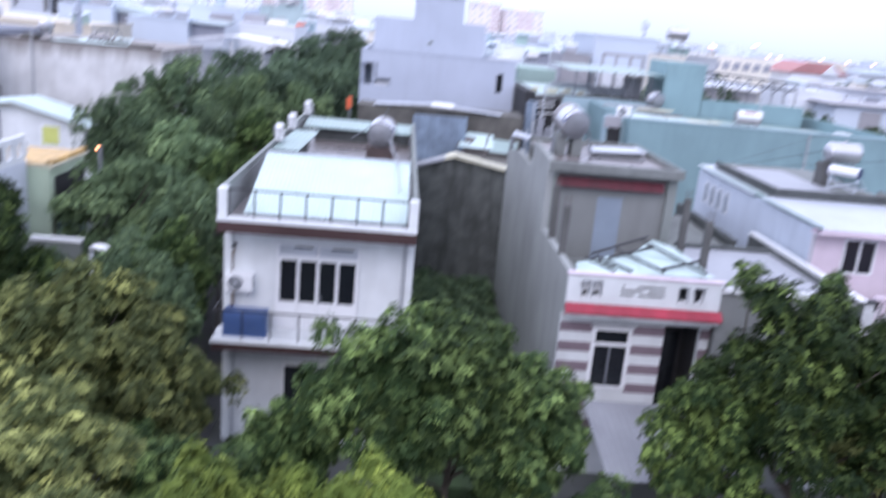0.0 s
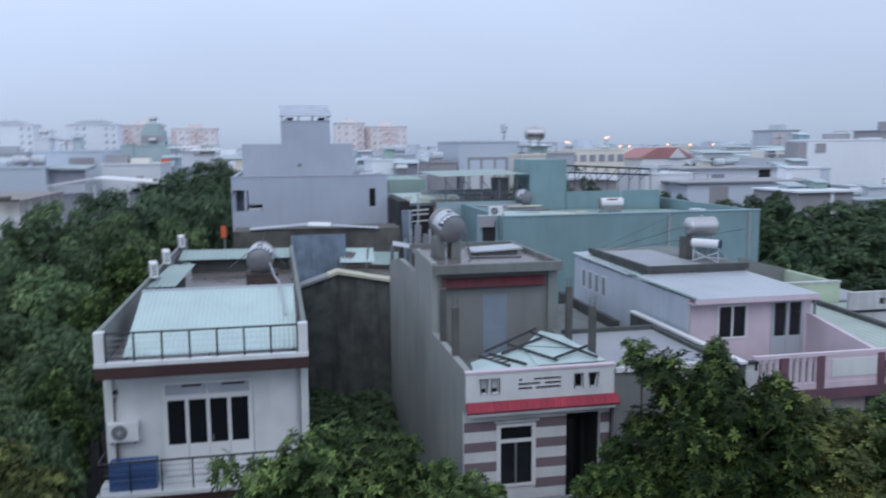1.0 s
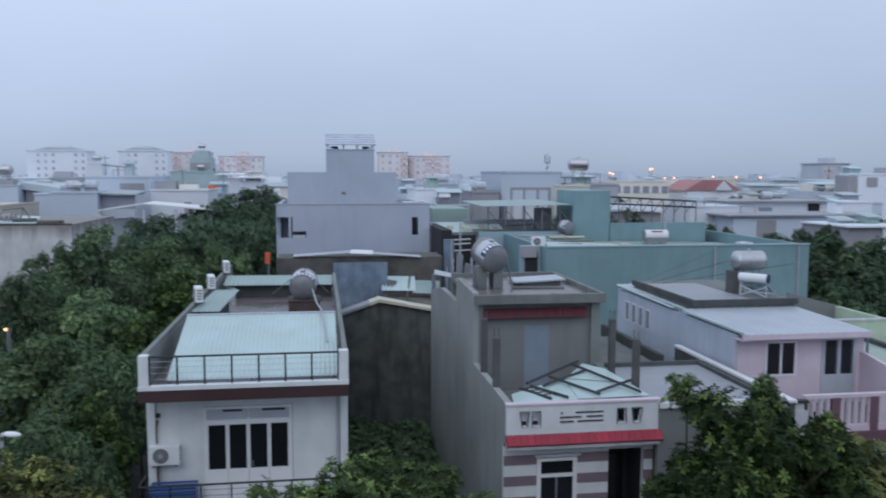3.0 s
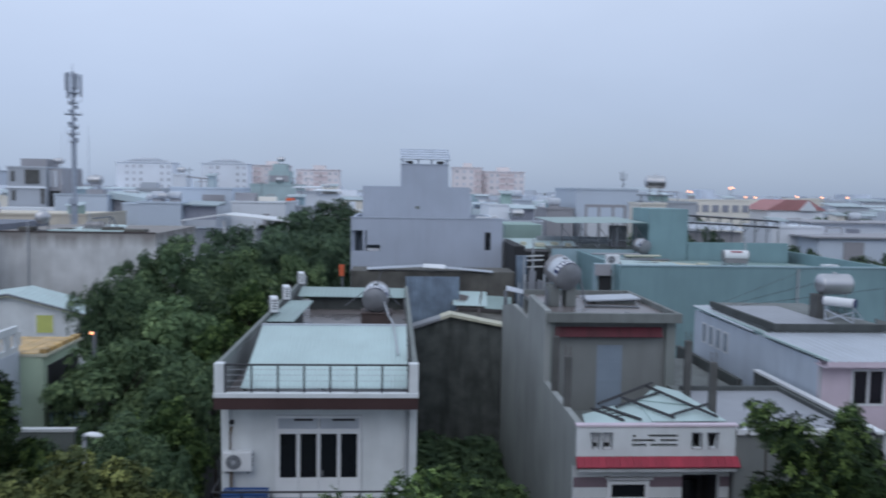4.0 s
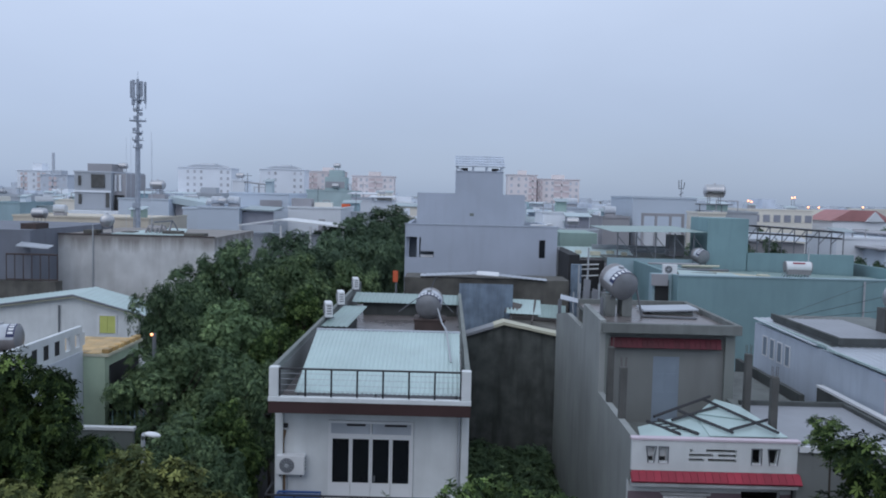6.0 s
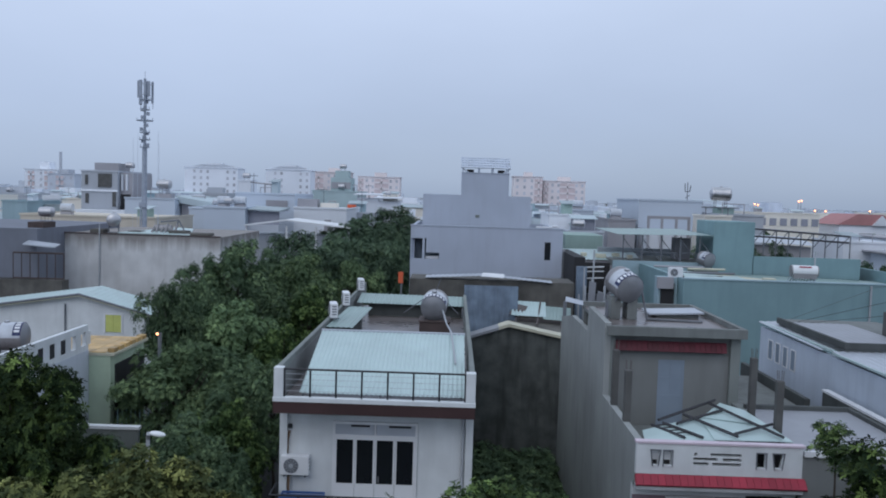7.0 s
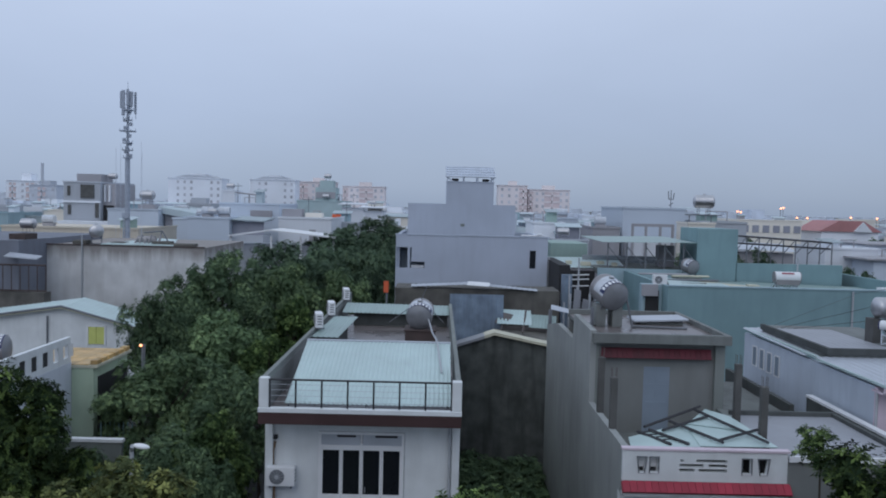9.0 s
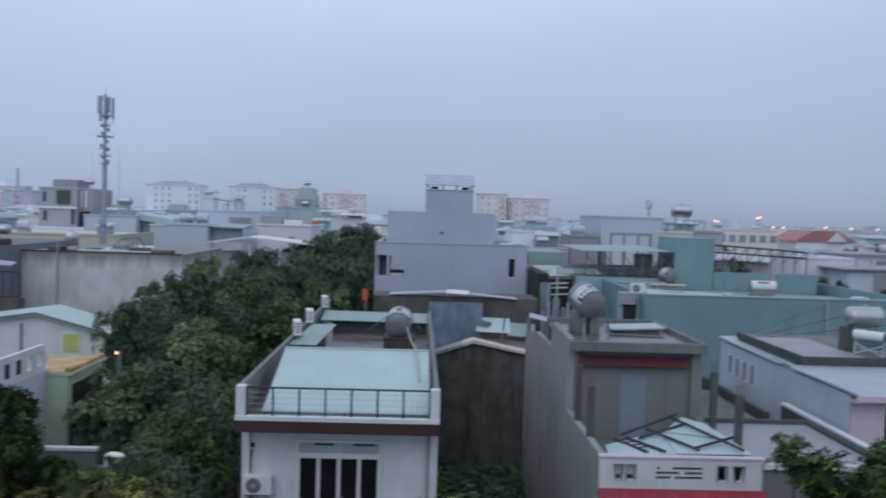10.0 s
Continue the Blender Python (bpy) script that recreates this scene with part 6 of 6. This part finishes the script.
def known_house(x0, x1, y, h, mat, d=12.0, wins=(), label="pale rendered town house with small openings", clutter=2):
    a = thing("town_house", label, "house", ((x0 + x1) / 2, y, 0), group="distant houses")
    part("wall", boxes((x0, x1, y, y + d, 0, h)), mat, a)
    part("parapet", boxes((x0 - 0.08, x1 + 0.08, y - 0.1, y, h - 0.05, h + 0.15), (x0 - 0.08, x0, y, y + d, h - 0.05, h + 0.15), (x1, x1 + 0.08, y, y + d, h - 0.05, h + 0.15)), mat, a)
    windows(a, [(wx, y, wz, kd) for wx, wz, kd in wins])
    roof_clutter(a, x0, x1, y + 1.5, h, clutter)
    return a


k1 = known_house(-50.2, -45.3, 110, 14.9, "far_grey", clutter=0, label="tall grey unfinished house with a deep loggia")
for x in (-45.1, -44.5):
    part("side_pier", boxes((x, x + 0.22, 110.7, 111, 12.4, 14.6)), "far_white", k1)
part("side_opening", boxes((-45.2, -43.9, 110.85, 111, 9.9, 11.9)), "void", k1)
# Loggia and windows are dark boxes on the wall, shade painted without depth.
for x0, x1, z0, z1 in ((-49.65, -49.3, 13.1, 14.4), (-49.6, -49.2, 10.6, 11.9), (-45.95, -45.5, 10.2, 12.3), (-47.9, -46.1, 12.8, 14.6)):
    part("opening", boxes((x0, x1, 109.86, 110.1, z0, z1)), "column", k1)
part("floor_band", boxes((-50.25, -45.25, 109.8, 110, 12.2, 12.45)), "far_white", k1)
part("side_block", boxes((-45.3, -43.6, 111, 118, 0, 14.8)), "far_brown", k1)
part("roof_room", boxes((-49.3, -46.0, 112, 116, 14.9, 16.1)), "far_brown", k1)
part("base_block", boxes((-49.8, -43.0, 107, 109.8, 0, 9.8)), "far_white", k1)
kw = known_house(-41.9, -35.5, 104, 11.5, "far_blue", label="pale blue-white wall with a tank base")
part("tank_base", boxes((-38.3, -36.2, 104.6, 106, 11.5, 12.2)), "far_brown", kw)
kc = known_house(-35.3, -32.6, 106, 11.0, "far_brown", label="dark open terrace room")
part("roof_sheet", panel(((-35.6, 105.2, 11.9), (-31.0, 105.2, 11.2), (-30.8, 110, 11.5), (-35.6, 110, 12.1)), 0.8), "far_roof", kc)
known_house(-32.4, -27.5, 100, 10.6, "far_blue")
known_house(-43.6, -30.0, 82, 9.85, "beige", label="long beige house wall behind the concrete hall")
kb = known_house(-26.0, -21.7, 85, 11.1, "far_blue", label="pale blue house wall with a terrace roof")
part("terrace_wall", boxes((-21.7, -18.4, 86, 90, 0, 9.4)), "far_grey", kb)
part("terrace_glass", boxes((-21.7, -18.4, 86.3, 86.4, 9.4, 10.8)), "far_dark", kb)
part("terrace_roof", panel(((-22.0, 85.6, 11.05), (-18.2, 85.6, 10.95), (-18.2, 91, 11.2), (-22, 91, 11.3)), 0.12), "far_roof", kb)
kd = known_house(-25.4, -18.5, 95, 12.6, "far_blue", label="blue-grey house with a dark terrace opening")
# Terrace opening is a brown box, its shade put into the colour.
part("opening", boxes((-21.8, -19.3, 94.85, 95.1, 10.8, 11.9)), "far_brown", kd)
ks = known_house(-33.0, -31.1, 125, 14.4, "far_white", d=4, clutter=0)
part("pergola", rods([((-31.1, 125, 14.2), (-27.8, 125, 13.9)), ((-27.9, 125, 12.0), (-27.9, 125, 13.9)), ((-28.9, 125, 12.0), (-28.9, 125, 13.9))], 0.12, 5), "far_brown", ks)
known_house(-33.0, -24.0, 127, 12.2, "far_blue", clutter=1)
kx = known_house(-17.6, -11.8, 90, 11.2, "far_white", label="white house with a latticed door")
part("lattice_door", boxes((-14.2, -13.5, 89.85, 90.1, 8.7, 10.0)), "far_brown", kx)
part("roof_clutter", boxes((-17.6, -15.4, 92, 94, 11.2, 12.2)), "far_brown", kx)
part("roof_clutter", boxes((-15.1, -13.2, 92.5, 94, 11.2, 11.8)), "far_cream", kx)
k2 = known_house(-24.3, -16.3, 140, 13.2, "stepped_green", label="blue-green stepped house with balconies")
part("upper_room", boxes((-21.3, -17.8, 141, 146, 13.2, 15.6)), "stepped_green", k2)
# Balcony opening painted dark on the wall face.
part("balcony_opening", boxes((-21.2, -17.9, 140.9, 141.05, 13.7, 14.8)), "far_brown", k2)
part("top_room", boxes((-20.7, -18.4, 142, 145, 15.6, 16.8)), "stepped_green", k2)
solo("orange_tank", rods([((-12.55, 100.5, 10.6), (-12.55, 100.5, 11.6))], 0.55, 14), "orange", "orange plastic water tank on a roof", "water tank")
known_house(-13.4, -9.6, 99.5, 10.6, "far_grey", d=8)
for x0, x1, yy, hh in ((-15.4, -11.4, 130, 12.2), (-11.2, -8.3, 120, 11.8)):
    kk = known_house(x0, x1, yy, hh, "far_white", d=8)
    part("roof_sheet", panel(((x0 - 0.5, yy - 1, hh + 0.7), (x1 + 0.5, yy - 1, hh + 0.7), (x1 + 0.5, yy + 6, hh + 0.9), (x0 - 0.5, yy + 6, hh + 0.9)), 0.15), "far_white", kk)
    for sx in (x0 + 0.1, x1 - 0.1):
        part("roof_post", rods([((sx, yy + 0.2, hh), (sx, yy + 0.2, hh + 0.7))], 0.08, 5), "far_grey", kk)
known_house(-66.5, -62.8, 120, 10.3, "teal_light")
known_house(-63.8, -59.4, 125, 9.8, "far_roof")
known_house(-57.0, -54.4, 120, 10.9, "far_cream")
k3 = thing("open_shed", "white steel canopy with pale roof", "canopy", (-15, 76, 0), group="canopies")
part("roof", prism([(-19.1, 9.72), (-15.3, 10.3), (-9.4, 9.75), (-9.4, 9.87), (-15.3, 10.42), (-19.1, 9.84)], "y", 74.6, 80), "frame_white", k3)
for xx in (-19.0, -15.3, -12.6, -9.6):
    part("post", rods([((xx, 75.0, 0), (xx, 75.0, 9.8))], 0.1, 6), "frame_white", k3)
part("deck", boxes((-19.4, -9.5, 76.5, 81, 0, 8.9)), "far_grey", k3)
k4 = known_house(20.1, 27.0, 90, 13.2, "far_blue", clutter=0, label="pale blue house with an open frame terrace", wins=())
part("frame", boxes((20.2, 20.45, 86, 86.2, 0, 11.3), (21.6, 21.85, 86, 86.2, 0, 11.3), (23.1, 23.35, 86, 86.2, 0, 11.3), (24.4, 24.65, 86, 86.2, 0, 11.3), (20.2, 24.65, 86, 86.2, 11.3, 11.6)), "far_brown", k4)
solo("roof_aerial", rods([((25.6, 91, 13.2), (25.6, 91, 15.3)), ((25.3, 91, 14.3), (25.9, 91, 14.3)), ((25.35, 91, 14.3), (25.3, 91, 15.2)), ((25.85, 91, 14.3), (25.95, 91, 15.0)), ((25.4, 91, 13.6), (25.85, 91, 13.9))], 0.05, 5), "iron_grey", "thin forked television aerial on a distant roof", "aerial")
part("annex", boxes((20.2, 26.6, 86.3, 90, 0, 9.8)), "far_white", k4)
kt = known_house(24.9, 27.6, 82, 11.8, "far_cream", d=4, clutter=0)
part("tank_rack", rods([((25.1, 82.4, 11.8), (25.1, 82.4, 12.7)), ((27.3, 82.4, 11.8), (27.3, 82.4, 12.7)), ((25.0, 82.4, 12.68), (28.4, 82.4, 12.68)), ((25.0, 83.6, 12.68), (28.4, 83.6, 12.68))], 0.06, 5), "iron_grey", kt)
known_house(27.7, 31.5, 84, 11.9, "far_grey", wins=((29, 9.8, (1.5, 1.5)),))
known_house(9.8, 13.0, 85, 11.4, "far_white", d=8)
known_house(13.3, 16.2, 96, 11.8, "far_blue", d=8, wins=((14.6, 9.6, (1.2, 1.3)),))
known_house(11.2, 14.6, 80, 9.9, "far_grey", d=4)
known_house(16.5, 19.4, 88, 11.0, "far_brown", d=8, label="brown-grey house with a cluttered roof")
known_house(54.6, 66.3, 150, 11.7, "far_cream", wins=tuple((56.0 + 1.9 * i, 9.5, (1.2, 1.3)) for i in range(6)), label="long cream house with a row of windows")
red = known_house(70.0, 80.5, 150, 10.1, "far_white", label="white house with a red tiled roof")
part("roof", prism([(69.4, 10.0), (81.0, 10.0), (77.5, 12.0), (73.0, 12.0)], "y", 149.6, 160), "far_red", red)
part("gable", prism([(75.6, 10.0), (79.0, 10.0), (77.3, 11.8)], "y", 149.2, 149.6), "far_white", red)
wr = known_house(70.8, 84.4, 100, 13.1, "far_white", d=4, label="large pale grey blank-sided house")
part("window", boxes((72.0, 73.5, 99.85, 100.05, 11.5, 12.7)), "far_brown", wr)
part("side_strip", boxes((69.4, 70.7, 100.3, 103, 0, 12.9)), "far_brown", wr)
part("roof_room", boxes((75.5, 78, 101, 103.5, 13.1, 14.0)), "far_brown", wr)
lw1 = known_house(44.5, 62.0, 85, 9.9, "far_white", d=8, wins=((49, 7.9, (1.5, 1.5)), (57.2, 7.6, (0.9, 2.0))), label="white two-storey house with a flat roof")
part("opening", boxes((54.1, 55.5, 84.88, 85.05, 8.4, 9.8)), "void", lw1)
part("roof_edge", boxes((44.0, 56.5, 84.2, 93, 10.02, 10.14)), "far_brown", lw1)
lw2 = known_house(40.5, 55.6, 76, 8.75, "far_blue", d=7, label="long pale blue house with a thin dark roof edge")
part("roof_edge", boxes((39.6, 56.2, 75.5, 83, 8.9, 9.05)), "far_brown", lw2)
part("opening", boxes((43.0, 45.0, 75.88, 76.05, 6.4, 8.5)), "far_brown", lw2)
lw3 = known_house(46.0, 51.7, 66, 8.4, "far_brown", d=7, label="low brown-walled house with a pale roof edge")
part("roof_edge", boxes((45.7, 52.1, 65.5, 73, 8.4, 8.55)), "far_white", lw3)
part("pillar", boxes((49.2, 49.5, 65.7, 65.95, 0, 8.4)), "far_white", lw3)
lw4 = known_house(51.8, 58.0, 66, 7.4, "far_white", d=7)
part("roof_edge", boxes((51.6, 58.6, 65.4, 73, 7.55, 7.7)), "far_roof", lw4)
known_house(37.8, 43.0, 80, 9.7, "far_white", d=7, wins=((41.5, 7.0, (1.5, 1.5)),))
known_house(60, 68.5, 92, 9.5, "far_blue", d=7)
known_house(64, 72, 80, 7.8, "far_grey", d=7)


def apartment(x0, x1, y, h, mat, label, bays=(), hip=False, room=2.4):
    """A slab block: small windows between balcony bays, recess shade painted on flat boxes, with a slab at each floor.
    """
    a = thing("apartment_block", label, "apartment block", ((x0 + x1) / 2, y, 0), group="apartment blocks")
    w = part("wall", boxes((x0, x1, y, y + 14, 0, h)), mat, a)
    part("roof_slab", boxes((x0 - 0.5, x1 + 0.5, y - 0.5, y + 14.5, h, h + 0.35)), mat, a)
    span = x1 - x0
    if hip:
        part("hip_roof", prism([(x0 + span * 0.1, h + 0.35), (x1 - span * 0.1, h + 0.35), (x1 - span * 0.22, h + 1.6), (x0 + span * 0.3, h + 1.6)], "y", y + 1, y + 13), "far_grey", a)
    part("roof_room", boxes((x0 + span * 0.38, x0 + span * 0.66, y + 3, y + 10, h + 0.35, h + room)), mat, a)
    n = int(span / 2.9)
    floors = [h - 2.5 - 3.1 * f for f in range(int(h // 3.1)) if h - 2.5 - 3.1 * f > 4]
    columns = [(i + 0.5) / n for i in range(n)]
    windows(w, [(x0 + span * c, y, z, (1.1, 1.4)) for z in floors for c in columns if not any(p - 0.02 < c < q + 0.02 for p, q in bays) and not (hip and (c < 0.14 or 0.44 < c < 0.7))])
    for p, q in bays:
        b = part("balcony_bay", boxes((x0 + span * p, x0 + span * q, y - 0.05, y, 4, h - 0.9)), "bay", w)
        for z in floors:
            part("balcony_slab", boxes((x0 + span * p, x0 + span * q, y - 0.35, y - 0.05, z - 0.6, z + 0.25)), mat, b)
        part("divider", boxes((x0 + span * (p + q) / 2 - 0.3, x0 + span * (p + q) / 2 + 0.3, y - 0.35, y - 0.05, 4, h - 0.9)), mat, b)
    return a


apartment(-132, -106, 400, 23.2, "far_white", "white apartment block behind the town", hip=True)
apartment(-92.3, -70.5, 400, 23.3, "far_white", "white apartment block behind the town", hip=True)
apartment(-74, -55, 430, 23.5, "far_peach", "peach apartment block behind the town", bays=((0.0, 0.27), (0.82, 1.0)))
apartment(-48.4, -27.6, 410, 21.3, "far_peach", "peach apartment block behind the town", bays=((0.0, 0.13), (0.4, 0.73)))
apartment(28.5, 42.5, 400, 23.4, "far_peach", "peach apartment block behind the town", bays=((0.72, 1.0),))
apartment(43.5, 64, 405, 21.8, "far_peach", "peach apartment block behind the town", bays=((0.0, 0.12), (0.39, 0.76)))
apartment(-221, -204, 420, 20.2, "far_white", "white stepped apartment block behind the town", bays=((0.1, 0.3), (0.6, 0.85)), room=4.0)
apartment(-199, -186, 400, 18, "far_grey", "grey apartment block behind the town", bays=((0.3, 0.6),))
apartment(196, 208, 300, 17.4, "far_grey", "hazy grey apartment block behind the town", bays=((0.1, 0.4),))
apartment(205, 222, 250, 16.3, "far_brown", "brown-grey apartment block behind the town", bays=((0.2, 0.4),), room=3.4)

# the rest of the town, too far to tell apart
rng = np.random.default_rng(21)
verts, faces = [], []
for _ in range(1500):
    yy = 335 + 1100 * rng.random() ** 1.5
    xx = (rng.random() * 1.75 - 0.78) * yy
    ww, dd, hh = 5 + 9 * rng.random(), 8 + 8 * rng.random(), 5.5 + 5.5 * rng.random() + (4 if rng.random() < 0.06 else 0)
    b = len(verts)
    verts += [(xx + sx * ww / 2, yy + sy * dd / 2, z) for z in (0, hh) for sx, sy in ((-1, -1), (1, -1), (1, 1), (-1, 1))]
    faces += [(b + 4, b + 5, b + 6, b + 7), (b, b + 1, b + 5, b + 4), (b + 1, b + 2, b + 6, b + 5), (b + 3, b, b + 4, b + 7), (b + 2, b + 3, b + 7, b + 6)]
me = bpy.data.meshes.new("far_rooftops")
me.from_pydata(verts, [], faces)
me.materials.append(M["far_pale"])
tagged(new("far_rooftops", me), "rooftops of the town out to the horizon, paled by painted haze", "rooftops", kind="stuff")

# ---- antenna mast ----
def hoop(cx, cy, z, r, thick, around=16, sides=5):
    """A round bar bent into a level ring."""
    bm = bmesh.new()
    loops = []
    for i in range(around):
        w = math.tau * i / around
        loops.append([bm.verts.new((cx + (r + thick * math.cos(v)) * math.cos(w), cy + (r + thick * math.cos(v)) * math.sin(w), z + thick * math.sin(v))) for v in (math.tau * j / sides for j in range(sides))])
    for i in range(around):
        for j in range(sides):
            bm.faces.new((loops[i - 1][j - 1], loops[i][j - 1], loops[i][j], loops[i - 1][j]))
    bmesh.ops.recalc_face_normals(bm, faces=bm.faces)
    return bm


MX, MY = -28.8, 76.0
am = thing("antenna_mast", "grey tubular phone mast with panel antennas", "mast", (MX, MY, 0))
pole = bmesh.new()
rod(pole, (MX, MY, 0), (MX, MY, 16.6), 0.27, 14, 0.22)
rod(pole, (MX, MY, 16.6), (MX, MY, 22.9), 0.13, 10, 0.09)
part("pole", pole, "mast", am)
part("lightning_rod", rods([((MX, MY, 22.9), (MX, MY, 23.6))], 0.02, 5), "mast", am)
for dx, dy, z0, z1, wide in ((-0.62, 0.1, 21.2, 22.75, 0.13), (-0.3, -0.3, 20.5, 22.8, 0.15), (0.12, -0.35, 21.4, 22.9, 0.12), (0.38, -0.2, 21.3, 22.7, 0.17), (0.62, 0.2, 20.7, 22.7, 0.1), (-0.1, 0.5, 21.1, 22.7, 0.15)):
    ant = part("panel_antenna", boxes((MX + dx - wide, MX + dx + wide, MY + dy - 0.06, MY + dy + 0.06, z0, z1), bevel=0.03), "mast", am, "grey panel antenna")
    part("arm", rods([((MX, MY, z0 + 0.3), (MX + dx, MY + dy, z0 + 0.3)), ((MX, MY, z1 - 0.3), (MX + dx, MY + dy, z1 - 0.3)), ((MX + dx, MY + dy + 0.1, z0 - 0.5), (MX + dx, MY + dy + 0.1, z1))], 0.03, 5), "mast", ant)
for z, r in ((21.0, 0.5), (20.1, 0.4), (19.1, 0.72), (18.0, 0.42), (17.35, 0.46), (16.65, 0.38)):
    ring = part("platform_ring", hoop(MX, MY, z, r, 0.045), "mast", am)
    for k in range(4):
        a = math.tau * k / 4
        ex, ey = MX + r * math.cos(a), MY + r * math.sin(a)
        part("ring_arm", rods([((MX, MY, z), (ex, ey, z))], 0.04, 5), "mast", ring)
        part("ring_stud", rods([((ex, ey, z), (ex, ey, z + 0.25))], 0.03, 5), "mast", ring)
for k in range(12):
    w, z = 2.4 * k, 16.7 + 0.36 * k
    cx, cy = MX + 0.3 * math.cos(w), MY - 0.05 + 0.25 * math.sin(w)
    part("radio_unit", boxes((cx - 0.13, cx + 0.13, cy - 0.09, cy + 0.09, z, z + 0.32), bevel=0.02), "far_white" if k in (6, 9) else "mast", am)
part("cable_box", boxes((MX - 0.36, MX + 0.3, MY - 0.4, MY - 0.2, 11.1, 11.6), (MX - 0.3, MX - 0.2, MY - 0.34, MY - 0.24, 0.2, 11.1), bevel=0.02), "mast", am)
for dx, top in ((-1.3, 17.6), (-0.87, 18.0), (1.04, 18.2), (1.12, 17.2)):
    solo("mast_cable", rods([((MX + dx, MY + 0.6, 0), (MX + dx, MY + 0.6, top))], 0.014, 4), "lattice", "thin upright pale wire beside the mast", "cable", group="mast cables")
m2 = thing("radio_mast", "thin distant radio mast", "mast", (-201.4, 418, 0))
part("pole", rods([((-201.4, 418, 0), (-201.4, 418, 29.5))], 0.7, 6), "far_grey", m2)

# ---- street lamps, lit at dusk ----
def street_lamp(x, y, z, r):
    a = thing("street_lamp", "lit street lamp on a thin grey pole", "street lamp", (x, y, 0), group="street lamps")
    part("pole", rods([((x, y + 0.3, 0), (x, y + 0.3, z))], 0.08, 6), "iron_grey", a)
    bm = bmesh.new()
    bmesh.ops.create_icosphere(bm, subdivisions=1, radius=r, matrix=Matrix.Translation((x, y, z)))
    part("lamp_head", bm, "glow", a, "glowing orange lamp head")


for x, y, z in ((90.8, 250, 13.4), (92.5, 252, 13.2), (104.0, 250, 14.6), (105.2, 251, 14.8), (109.0, 250, 11.9), (112.2, 250, 11.9), (125.5, 250, 12.3), (133.5, 250, 12.2), (141.8, 250, 12.2)):
    street_lamp(x, y, z, 0.3)
street_lamp(-12.3, 34, 6.86, 0.065)
sl = thing("lane_lamp", "unlit street lamp with a curved white head", "street lamp", (-6.9, 19.2, 0))
part("pole", rods([((-7.3, 19.6, 0), (-7.3, 19.6, 6.9)), ((-7.3, 19.6, 6.9), (-7.1, 19.1, 7.15))], 0.05, 8), "pvc", sl)
bm = bmesh.new()
bmesh.ops.create_uvsphere(bm, u_segments=14, v_segments=8, radius=1, matrix=pose(-6.85, 19.0, 7.18, 0, 8, 0) @ Matrix.Diagonal((0.2, 0.1, 0.065, 1)))
part("lamp_head", bm, "frame_white", sl, smooth=True)
